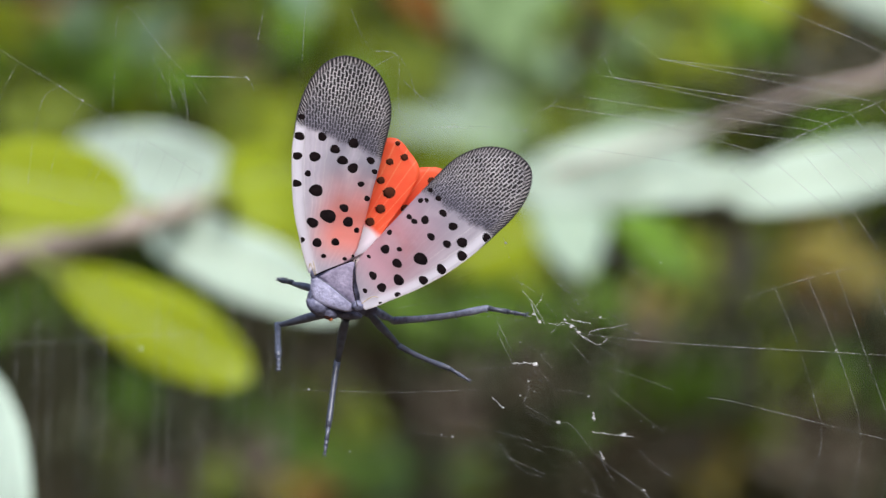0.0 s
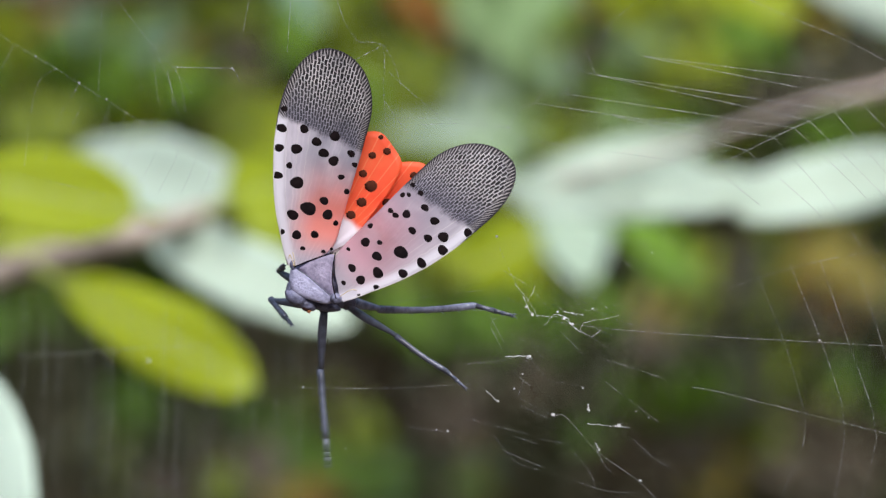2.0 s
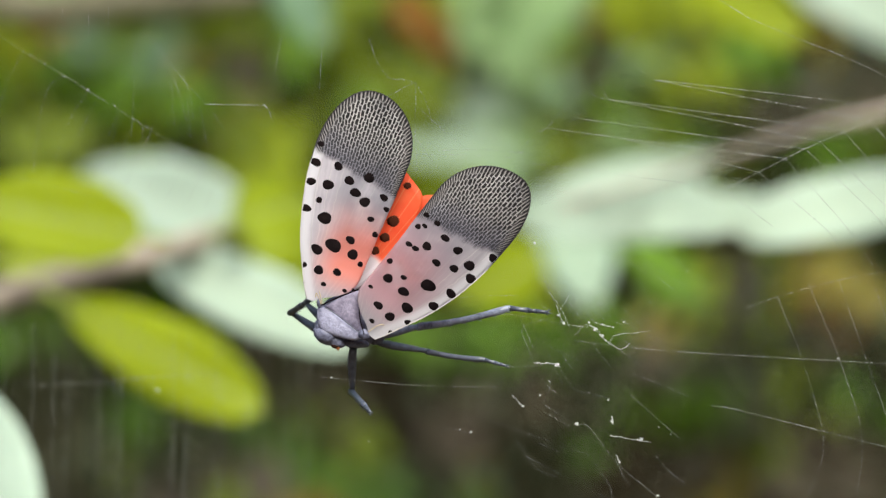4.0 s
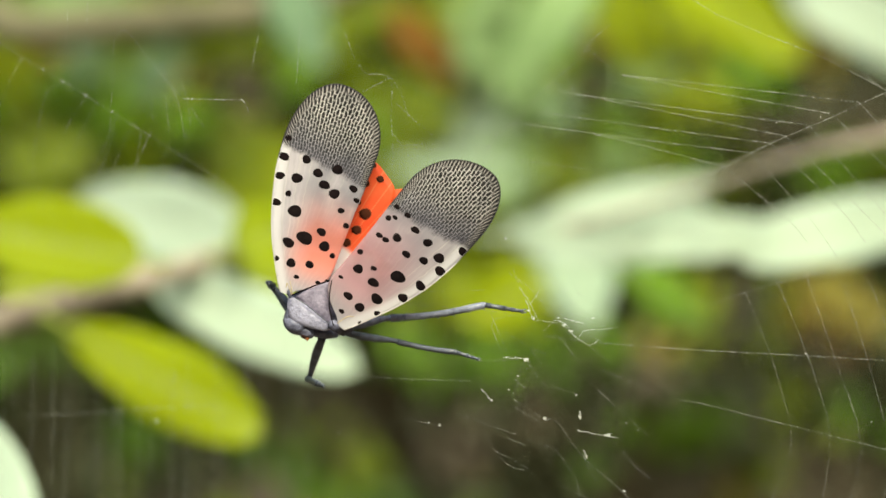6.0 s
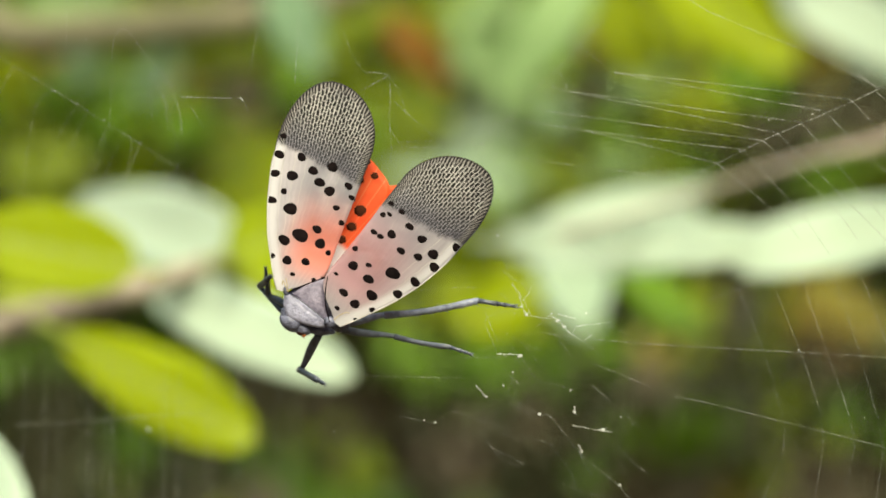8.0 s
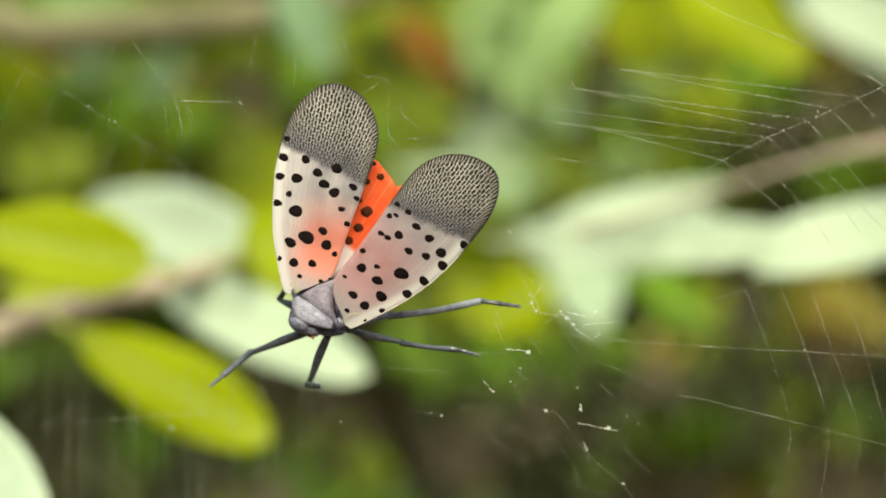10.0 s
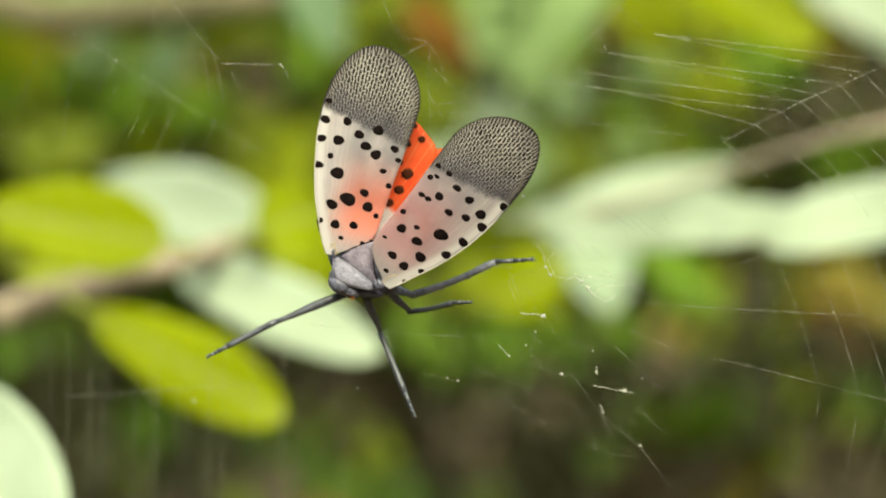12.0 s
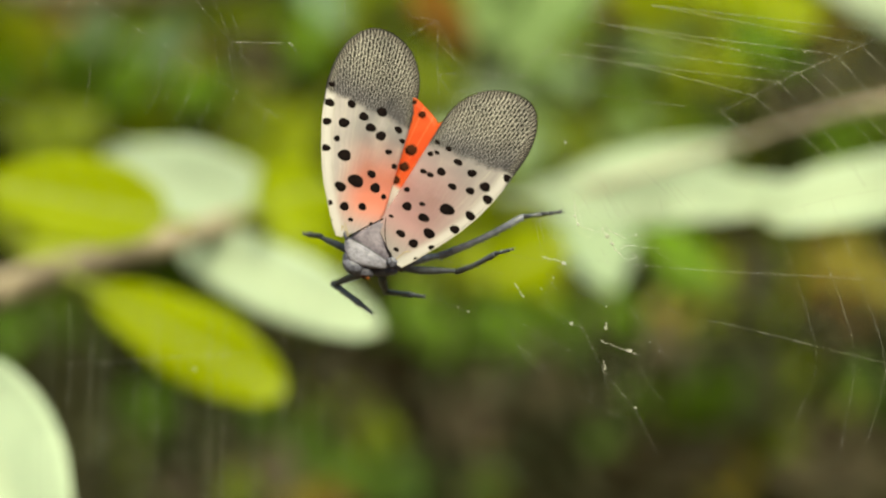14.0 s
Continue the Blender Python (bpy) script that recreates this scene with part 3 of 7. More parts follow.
# the shrubs further back: clusters of leaves that stay apart as soft patches
back_shrub = branch("mixed undergrowth shrub in olive, brown and ochre", [(0.5539, 1.6, -0.6122), (0.4585, 1.55, 0.4636), (0.3468, 1.5, 1.0466), (0.266, 1.5, 1.1881), (0.2053, 1.5, 1.2487)], 0.012, 0.003)
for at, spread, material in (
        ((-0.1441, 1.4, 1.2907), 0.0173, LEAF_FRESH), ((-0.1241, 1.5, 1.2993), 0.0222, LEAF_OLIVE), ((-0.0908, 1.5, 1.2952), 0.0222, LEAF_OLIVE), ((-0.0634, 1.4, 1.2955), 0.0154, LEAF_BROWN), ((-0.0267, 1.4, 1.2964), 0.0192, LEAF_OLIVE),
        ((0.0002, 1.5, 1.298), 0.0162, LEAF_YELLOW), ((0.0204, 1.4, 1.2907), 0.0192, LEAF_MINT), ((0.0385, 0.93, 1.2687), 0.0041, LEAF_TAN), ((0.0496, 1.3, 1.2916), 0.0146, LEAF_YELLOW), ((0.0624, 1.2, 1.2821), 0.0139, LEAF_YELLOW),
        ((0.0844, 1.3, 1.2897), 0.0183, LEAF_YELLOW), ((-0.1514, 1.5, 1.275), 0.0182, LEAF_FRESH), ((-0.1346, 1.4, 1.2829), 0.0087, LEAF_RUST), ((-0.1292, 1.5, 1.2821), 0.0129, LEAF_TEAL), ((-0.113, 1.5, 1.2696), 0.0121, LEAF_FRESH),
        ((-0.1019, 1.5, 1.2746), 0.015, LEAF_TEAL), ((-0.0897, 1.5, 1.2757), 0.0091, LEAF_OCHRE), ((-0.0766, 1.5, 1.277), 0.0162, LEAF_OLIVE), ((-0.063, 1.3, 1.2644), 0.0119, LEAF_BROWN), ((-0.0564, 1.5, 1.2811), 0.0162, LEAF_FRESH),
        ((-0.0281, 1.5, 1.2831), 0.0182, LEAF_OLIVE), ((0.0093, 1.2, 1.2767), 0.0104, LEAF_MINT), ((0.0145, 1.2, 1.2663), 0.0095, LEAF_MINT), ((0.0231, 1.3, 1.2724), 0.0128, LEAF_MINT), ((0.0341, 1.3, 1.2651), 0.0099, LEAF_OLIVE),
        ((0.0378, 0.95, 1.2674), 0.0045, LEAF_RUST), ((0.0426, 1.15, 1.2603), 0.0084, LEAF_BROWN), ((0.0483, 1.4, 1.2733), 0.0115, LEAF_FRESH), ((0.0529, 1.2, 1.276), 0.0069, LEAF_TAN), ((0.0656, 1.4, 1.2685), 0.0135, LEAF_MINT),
        ((0.0752, 1.2, 1.2767), 0.0104, LEAF_YELLOW), ((0.0915, 1.3, 1.2644), 0.0128, LEAF_OLIVE), ((0.0947, 1.2, 1.2677), 0.0121, LEAF_FRESH), ((0.1165, 1.15, 1.2577), 0.0141, LEAF_SHADE), ((0.12, 1.3, 1.2751), 0.011, LEAF_OCHRE),
        ((0.1267, 1.15, 1.2584), 0.0118, LEAF_SHADE), ((-0.1454, 1.5, 1.2487), 0.0162, LEAF_OLIVE), ((-0.1191, 1.5, 1.2589), 0.0162, LEAF_FRESH), ((-0.1142, 1.2, 1.239), 0.0104, LEAF_OLIVE), ((-0.084, 1.3, 1.2489), 0.0137, LEAF_FRESH),
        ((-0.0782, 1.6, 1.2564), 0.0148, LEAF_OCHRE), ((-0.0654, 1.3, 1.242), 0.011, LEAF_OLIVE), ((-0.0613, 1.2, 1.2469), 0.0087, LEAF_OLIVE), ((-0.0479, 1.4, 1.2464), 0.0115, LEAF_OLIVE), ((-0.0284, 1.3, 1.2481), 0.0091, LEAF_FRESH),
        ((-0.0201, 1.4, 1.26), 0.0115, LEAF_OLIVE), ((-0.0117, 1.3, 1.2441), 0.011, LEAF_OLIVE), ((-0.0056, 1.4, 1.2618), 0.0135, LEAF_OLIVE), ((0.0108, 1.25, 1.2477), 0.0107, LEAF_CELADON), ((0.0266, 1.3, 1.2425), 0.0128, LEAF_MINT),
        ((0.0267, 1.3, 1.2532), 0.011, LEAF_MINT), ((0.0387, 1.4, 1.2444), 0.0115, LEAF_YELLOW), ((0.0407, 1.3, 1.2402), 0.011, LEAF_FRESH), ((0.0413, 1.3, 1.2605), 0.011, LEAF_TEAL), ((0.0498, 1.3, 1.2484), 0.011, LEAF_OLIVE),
        ((0.0518, 1.3, 1.255), 0.0102, LEAF_FRESH), ((0.0733, 1.4, 1.2502), 0.0154, LEAF_OLIVE), ((0.0773, 1.3, 1.2448), 0.011, LEAF_FRESH), ((0.0806, 1.3, 1.2571), 0.0128, LEAF_YELLOW), ((0.0862, 1.3, 1.2459), 0.011, LEAF_SHADE),
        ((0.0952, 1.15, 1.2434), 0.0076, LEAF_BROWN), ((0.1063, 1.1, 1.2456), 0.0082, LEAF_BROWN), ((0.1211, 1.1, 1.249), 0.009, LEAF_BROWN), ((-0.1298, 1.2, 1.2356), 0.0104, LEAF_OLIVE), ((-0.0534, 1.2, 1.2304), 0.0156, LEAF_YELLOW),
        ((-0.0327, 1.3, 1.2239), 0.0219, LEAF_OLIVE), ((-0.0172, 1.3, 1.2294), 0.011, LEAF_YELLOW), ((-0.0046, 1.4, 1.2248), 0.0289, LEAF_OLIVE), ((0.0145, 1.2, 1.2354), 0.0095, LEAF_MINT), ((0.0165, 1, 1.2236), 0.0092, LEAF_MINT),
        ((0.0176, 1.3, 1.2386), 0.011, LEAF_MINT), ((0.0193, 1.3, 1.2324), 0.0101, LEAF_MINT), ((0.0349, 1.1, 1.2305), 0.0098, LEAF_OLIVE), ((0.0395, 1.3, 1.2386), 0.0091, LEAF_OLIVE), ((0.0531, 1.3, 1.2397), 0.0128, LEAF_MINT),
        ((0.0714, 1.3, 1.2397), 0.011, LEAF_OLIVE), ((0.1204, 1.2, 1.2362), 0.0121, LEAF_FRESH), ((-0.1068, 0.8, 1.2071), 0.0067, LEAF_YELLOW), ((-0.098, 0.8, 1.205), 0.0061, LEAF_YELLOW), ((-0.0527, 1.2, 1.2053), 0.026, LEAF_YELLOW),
        ((0.0001, 0.9, 1.2015), 0.0101, LEAF_YELLOW), ((0.0083, 1.3, 1.2072), 0.0183, LEAF_YELLOW), ((0.0528, 0.95, 1.2024), 0.0054, LEAF_SHADE), ((0.0971, 1.25, 1.197), 0.00832, LEAF_BROWN), ((0.1099, 1.4, 1.2069), 0.0115, LEAF_OLIVE),
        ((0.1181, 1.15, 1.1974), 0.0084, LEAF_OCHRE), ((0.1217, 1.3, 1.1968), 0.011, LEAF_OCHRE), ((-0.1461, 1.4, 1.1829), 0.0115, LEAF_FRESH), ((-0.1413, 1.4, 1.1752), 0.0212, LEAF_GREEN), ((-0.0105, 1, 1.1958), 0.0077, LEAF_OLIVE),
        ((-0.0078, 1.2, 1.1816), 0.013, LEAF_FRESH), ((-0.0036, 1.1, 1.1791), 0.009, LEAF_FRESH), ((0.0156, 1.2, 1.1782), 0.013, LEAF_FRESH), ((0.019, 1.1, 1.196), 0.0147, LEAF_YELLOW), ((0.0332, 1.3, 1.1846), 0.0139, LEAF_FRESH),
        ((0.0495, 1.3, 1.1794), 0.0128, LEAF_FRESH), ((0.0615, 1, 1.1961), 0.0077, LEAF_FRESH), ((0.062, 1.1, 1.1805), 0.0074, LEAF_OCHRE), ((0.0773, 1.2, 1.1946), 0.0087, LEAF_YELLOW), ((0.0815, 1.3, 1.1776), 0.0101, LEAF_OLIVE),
        ((0.0834, 1.2, 1.1868), 0.0069, LEAF_OLIVE), ((0.0962, 1.2, 1.1929), 0.0087, LEAF_SHADE), ((0.1144, 1.2, 1.1756), 0.0104, LEAF_BROWN), ((0.1234, 1.4, 1.1819), 0.0096, LEAF_RUST), ((0.1265, 1.15, 1.1907), 0.0067, LEAF_OCHRE),
        ((0.1299, 1.3, 1.1922), 0.0091, LEAF_OLIVE), ((0.1382, 1.3, 1.1849), 0.011, LEAF_RUST), ((0.1392, 1.3, 1.1764), 0.0128, LEAF_SHADE), ((-0.1259, 1.3, 1.1617), 0.0165, LEAF_SHADE), ((-0.1057, 1.4, 1.1501), 0.0135, LEAF_GREEN),
        ((-0.0421, 1.4, 1.1598), 0.0154, LEAF_BROWN), ((-0.0059, 1.15, 1.1654), 0.0084, LEAF_SHADE), ((0.0018, 1.2, 1.1704), 0.0104, LEAF_GREEN), ((0.0064, 1.25, 1.1557), 0.0107, LEAF_TAN), ((0.0168, 1.15, 1.1638), 0.0093, LEAF_SHADE),
        ((0.0315, 1.2, 1.1637), 0.0121, LEAF_BROWN), ((0.033, 1.3, 1.1703), 0.0101, LEAF_GREEN), ((0.0463, 1.15, 1.1587), 0.0118, LEAF_SHADE), ((0.0537, 1.5, 1.1689), 0.0121, LEAF_SHADE), ((0.0604, 1.1, 1.1772), 0.0074, LEAF_TAN),
        ((0.0696, 1.3, 1.1547), 0.0155, LEAF_FRESH), ((0.0699, 1.15, 1.1705), 0.0084, LEAF_SHADE), ((0.0829, 1.15, 1.1757), 0.0141, LEAF_SHADE), ((0.0945, 1.4, 1.1501), 0.0144, LEAF_FRESH), ((0.0963, 1.15, 1.1731), 0.0141, LEAF_SHADE),
        ((0.1118, 1.4, 1.1559), 0.0115, LEAF_OLIVE), ((0.1202, 1.2, 1.1589), 0.0087, LEAF_GREEN), ((0.1446, 1.4, 1.1559), 0.0146, LEAF_SHADE), ((-0.1314, 1.3, 1.1325), 0.0165, LEAF_SHADE), ((-0.1076, 1.3, 1.1343), 0.0165, LEAF_SHADE),
        ((-0.1066, 1.4, 1.1309), 0.0106, LEAF_OLIVE), ((-0.0784, 1.3, 1.1444), 0.0165, LEAF_SHADE), ((-0.0721, 1.35, 1.1326), 0.0113, LEAF_TAN), ((-0.0595, 1.4, 1.1357), 0.0192, LEAF_GREEN), ((-0.0573, 1.2, 1.134), 0.0104, LEAF_TAN),
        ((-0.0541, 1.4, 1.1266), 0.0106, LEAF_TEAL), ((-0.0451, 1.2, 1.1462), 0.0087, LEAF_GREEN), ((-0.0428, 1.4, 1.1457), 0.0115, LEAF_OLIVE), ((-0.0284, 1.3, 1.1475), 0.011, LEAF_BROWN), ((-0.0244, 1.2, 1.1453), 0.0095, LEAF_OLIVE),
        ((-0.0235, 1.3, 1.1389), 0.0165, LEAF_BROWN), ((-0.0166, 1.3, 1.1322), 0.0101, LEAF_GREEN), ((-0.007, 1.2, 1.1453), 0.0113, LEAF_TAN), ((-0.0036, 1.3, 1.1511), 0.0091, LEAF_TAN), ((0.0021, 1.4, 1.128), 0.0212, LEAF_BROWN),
        ((0.0051, 1.4, 1.1307), 0.0096, LEAF_OCHRE), ((0.0066, 1.6, 1.1278), 0.0106, LEAF_RUST), ((0.0074, 1.3, 1.1419), 0.011, LEAF_TAN), ((0.0175, 1.4, 1.1405), 0.0154, LEAF_BROWN), ((0.0313, 1.3, 1.1398), 0.0165, LEAF_SHADE),
        ((0.0469, 1.3, 1.1325), 0.0183, LEAF_BROWN), ((0.0474, 1.2, 1.1407), 0.0104, LEAF_GREEN), ((0.0696, 1.2, 1.1377), 0.0139, LEAF_BROWN), ((0.0762, 1.2, 1.1392), 0.0104, LEAF_BROWN), ((0.0953, 1.2, 1.1513), 0.0087, LEAF_SHADE),
        ((0.1078, 1.15, 1.1424), 0.0152, LEAF_BROWN), ((0.1143, 1.4, 1.1345), 0.0115, LEAF_OLIVE), ((0.1167, 1.2, 1.1485), 0.0104, LEAF_OLIVE), ((0.131, 1.4, 1.1472), 0.0135, LEAF_SHADE), ((0.1374, 1.3, 1.1361), 0.0146, LEAF_BROWN),
        ((-0.0898, 1.5, 1.1012), 0.0222, LEAF_GREEN), ((-0.0885, 1.3, 1.1261), 0.0128, LEAF_TAN), ((-0.0729, 1.4, 1.1203), 0.0192, LEAF_SHADE), ((-0.0677, 1.2, 1.1288), 0.0087, LEAF_OLIVE), ((-0.0509, 1.3, 1.1197), 0.011, LEAF_OCHRE),
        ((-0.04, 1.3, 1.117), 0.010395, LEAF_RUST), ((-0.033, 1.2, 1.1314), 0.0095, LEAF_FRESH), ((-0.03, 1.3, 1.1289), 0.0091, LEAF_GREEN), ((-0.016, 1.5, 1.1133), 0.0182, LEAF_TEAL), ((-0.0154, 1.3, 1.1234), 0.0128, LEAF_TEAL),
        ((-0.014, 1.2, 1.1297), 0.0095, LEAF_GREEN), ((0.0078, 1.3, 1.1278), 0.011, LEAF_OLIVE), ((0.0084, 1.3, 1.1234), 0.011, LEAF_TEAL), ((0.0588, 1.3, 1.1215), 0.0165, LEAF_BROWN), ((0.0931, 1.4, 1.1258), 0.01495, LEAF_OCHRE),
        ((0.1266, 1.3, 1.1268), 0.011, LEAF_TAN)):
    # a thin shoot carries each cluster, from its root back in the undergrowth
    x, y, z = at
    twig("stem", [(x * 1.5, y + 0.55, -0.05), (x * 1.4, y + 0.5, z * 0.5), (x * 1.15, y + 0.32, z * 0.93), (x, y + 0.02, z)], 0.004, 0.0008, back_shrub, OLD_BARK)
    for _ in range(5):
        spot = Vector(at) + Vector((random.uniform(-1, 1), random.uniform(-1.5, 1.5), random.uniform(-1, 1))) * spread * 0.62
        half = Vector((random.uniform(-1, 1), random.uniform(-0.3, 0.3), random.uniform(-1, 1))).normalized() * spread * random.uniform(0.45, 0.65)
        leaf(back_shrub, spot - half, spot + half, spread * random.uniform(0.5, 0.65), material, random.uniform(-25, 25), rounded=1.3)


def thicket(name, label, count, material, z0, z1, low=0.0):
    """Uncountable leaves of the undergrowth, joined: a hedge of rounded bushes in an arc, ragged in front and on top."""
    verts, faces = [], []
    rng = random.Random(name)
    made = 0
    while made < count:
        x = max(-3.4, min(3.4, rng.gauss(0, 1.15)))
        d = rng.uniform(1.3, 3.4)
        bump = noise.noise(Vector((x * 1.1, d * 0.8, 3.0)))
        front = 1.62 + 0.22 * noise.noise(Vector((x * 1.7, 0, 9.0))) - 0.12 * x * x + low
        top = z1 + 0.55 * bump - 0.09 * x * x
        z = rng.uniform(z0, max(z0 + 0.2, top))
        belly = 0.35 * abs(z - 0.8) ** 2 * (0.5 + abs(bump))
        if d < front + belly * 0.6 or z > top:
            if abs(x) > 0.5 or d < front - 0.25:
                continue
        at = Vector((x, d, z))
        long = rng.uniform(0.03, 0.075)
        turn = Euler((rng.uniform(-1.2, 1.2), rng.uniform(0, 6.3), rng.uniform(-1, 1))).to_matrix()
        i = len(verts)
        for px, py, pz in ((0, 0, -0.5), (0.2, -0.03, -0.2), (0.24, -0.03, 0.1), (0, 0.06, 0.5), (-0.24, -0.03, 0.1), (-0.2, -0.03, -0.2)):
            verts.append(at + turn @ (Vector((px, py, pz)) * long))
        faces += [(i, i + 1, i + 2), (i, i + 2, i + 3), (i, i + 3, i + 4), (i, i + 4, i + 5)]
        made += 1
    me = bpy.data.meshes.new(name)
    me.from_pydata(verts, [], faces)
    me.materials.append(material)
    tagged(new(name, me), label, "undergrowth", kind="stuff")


# the first thicket's near-black leaves stand in for the shade between bushes
thicket("green_undergrowth", "dense undergrowth leaves in near-black green, shade put into the colour", 15000, LEAF_SHADE, 0.0, 2.0)
thicket("olive_undergrowth", "olive green leaves of the taller undergrowth", 5200, LEAF_OLIVE, 1.17, 2.1, 0.08)
thicket("mid_undergrowth", "scattered fresh green leaves of the undergrowth", 1700, LEAF_GREEN, 0.0, 2.0)
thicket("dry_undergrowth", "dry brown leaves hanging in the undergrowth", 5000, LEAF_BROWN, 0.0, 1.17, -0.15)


def undergrowth_stems(count):
    """Bare forked stems that carry the undergrowth."""
    rng = random.Random(21)
    for _ in range(count):
        x = rng.choice((-1, 1)) * rng.uniform(0.25, 2.6)
        y = rng.uniform(1.8, 3.1)
        root = new("shrub")
        root.location = (x, y, 0)
        tagged(root, "bare grey-brown forked shrub stems in the undergrowth", "shrub", "shrubs of the undergrowth")
        for k in range(3):
            lean = Vector((rng.uniform(-0.35, 0.35), rng.uniform(-0.3, 0.3), 1)) * rng.uniform(1.1, 1.7)
            mid = lean * 0.5 + Vector((rng.uniform(-0.08, 0.08), rng.uniform(-0.08, 0.08), 0))
            twig("stem", [(0.03 * k, 0, -0.08), mid * 0.4, mid, lean], rng.uniform(0.009, 0.016), 0.003, root)


undergrowth_stems(11)


def litter(count):
    """Fallen leaves on the ground."""
    verts, faces = [], []
    rng = random.Random(8)
    for _ in range(count):
        r, a = 4.5 * math.sqrt(rng.random()), rng.uniform(0, 6.3)
        at = Vector((r * math.cos(a), 0.8 + r * math.sin(a), 0))
        near = max(0.0, 1 - at.length / 40)
        at.z = near * (0.05 * noise.noise(at * 0.35)) + rng.uniform(0.012, 0.03)
        long = rng.uniform(0.03, 0.08)
        turn = Euler((rng.uniform(-1.9, -1.25), rng.uniform(-0.3, 0.3), rng.uniform(0, 6.3)), "XYZ").to_matrix()
        i = len(verts)
        for px, py, pz in ((0, 0, -0.5), (0.22, -0.05, -0.15), (0.22, -0.05, 0.12), (0, 0.08, 0.5), (-0.22, -0.05, 0.12), (-0.22, -0.05, -0.15)):
            verts.append(at + turn @ (Vector((px, py, pz)) * long))
        faces += [(i, i + 1, i + 2), (i, i + 2, i + 3), (i, i + 3, i + 4), (i, i + 4, i + 5)]
    me = bpy.data.meshes.new("leaf_litter")
    me.from_pydata(verts, [], faces)
    me.materials.append(LEAF_BROWN)
    tagged(new("leaf_litter", me), "dry fallen brown leaves scattered over the soil", "leaf litter", kind="stuff")


litter(6000)


# ---- the spider web: three sheets of silk that sway each in its own way ----
spider_web = new("spider_web")
spider_web.location = (0, 0, 1.2)
spider_web.empty_display_size = 0.02
tagged(spider_web, "torn dusty orb web of fine white silk", "spider web")


def strand_mesh(name, points, radius, material, kink=0.0, beads=0):
    """One strand through points given as millimetres across and up, with dust caught on it."""
    rng = random.Random(str(points))
    path = smooth_path([(x * 0.001, rng.uniform(-0.0006, 0.0006), z * 0.001) for x, z in points], 5)
    if kink:
        path = [p + Vector((rng.gauss(0, kink), rng.gauss(0, kink), rng.gauss(0, kink))) for p in smooth_path([(x * 0.001, 0, z * 0.001) for x, z in points], 9)]
    bm = bmesh.new()
    tube(bm, path, [radius * (rng.uniform(0.35, 1.5) if kink else rng.uniform(0.75, 1.25)) for _ in path], 5)
    for _ in range(beads):
        i = rng.randrange(len(path) - 1)
        at = path[i].lerp(path[i + 1], rng.random())
        r = radius * rng.uniform(1.6, 3.0)
        blob(bm, at, (r, r, r * rng.uniform(1, 1.8)), level=1)
    return mesh_of(name, bm, material)


def sheet(name, points, radius=0.00002, label=""):
    ob = new(name, strand_mesh(name, points, radius, SILK, beads=3))
    ob.parent = spider_web
    return tagged(ob, label) if label else ob


def strands(parent, lines, radius=0.00002, material=SILK, beads=2, name="strand", kink=0.0):
    for points in lines:
        ob = new(name, strand_mesh(name, points, radius, material, kink, beads))
        ob.parent = parent


def clumps(parent, spots):
    """Knots of torn silk and dust."""
    for x, z, r in spots:
        rng = random.Random(x * 7 + z)
        bm = bmesh.new()
        for _ in range(4):
            o = Vector((rng.uniform(-1, 1), rng.uniform(-1, 1), rng.uniform(-1, 1))) * r * 0.0006
            blob(bm, Vector((x * 0.001, 0, z * 0.001)) + o, (r * 0.0007, r * 0.0006, r * 0.0005), level=2, lump=0.9)
        for _ in range(2):
            a = Vector((rng.gauss(0, 1), rng.gauss(0, 0.5), rng.gauss(0, 1))).normalized() * r * 0.001
            c = Vector((x * 0.001, 0, z * 0.001))
            tube(bm, [c, c + a * 1.6 + Vector((0, 0, r * 0.0003)), c + a * rng.uniform(1.8, 3.0)], [r * 0.0002, r * 0.00012, r * 0.00004], 4)
        part("silk_clump", bm, CLUMP, parent)


left_web = sheet("left_web", [(-7.51, 5.2), (-7.22, 6.35), (-6.18, 7.1), (-4.04, 4.45), (-2.31, 2.31), (-0.29, 0.12)], 0.000016, "sagging corner threads of the web")
strands(left_web, [[(-0.29, 0), (2.6, -0.06), (5.89, -0.12)], [(5.89, -0.12), (6.35, -0.69), (6.64, -1.56)]], 0.00002, SILK, 3)
strands(left_web, [[(-7.51, 5.2), (-7.62, 1.44), (-7.91, -3.46)], [(-3.75, 2.31), (-3.58, -0.29), (-3.35, -2.31)], [(-2.19, 2.02), (-1.96, -0.87), (-1.67, -3.46)], [(-0.75, -0.29), (-0.4, -2.02), (-0.12, -4.04)],
                   [(0.58, -0.87), (2.14, -3.29)], [(-12.3, 10.11), (-12.3, 7.8), (-12.42, 4.04)], [(-10.22, 10.11), (-10.22, 7.8), (-10.28, 4.04)], [(-15.01, 10.11), (-14.96, 7.8), (-14.9, 5.6)]], 0.000013, FAINT_SILK, 2)
strands(left_web, [[(8.26, 10.11), (7.8, 7.8), (6.76, 2.31)], [(12.13, 9.53), (11.84, 6.06), (11.55, 1.44)]], 0.000016, FAINT_SILK, 4)
strands(left_web, [[(16.62, 6.88), (17.62, 4.28), (18.82, 2.68), (20.12, 2.58), (21.42, 2.28)], [(21.42, 2.28), (19.92, 1.48), (18.42, 0.68)], [(21.52, -0.02), (21.42, -1.82), (21.52, -3.42)]], 0.000017, SILK, 3, kink=0.00002)
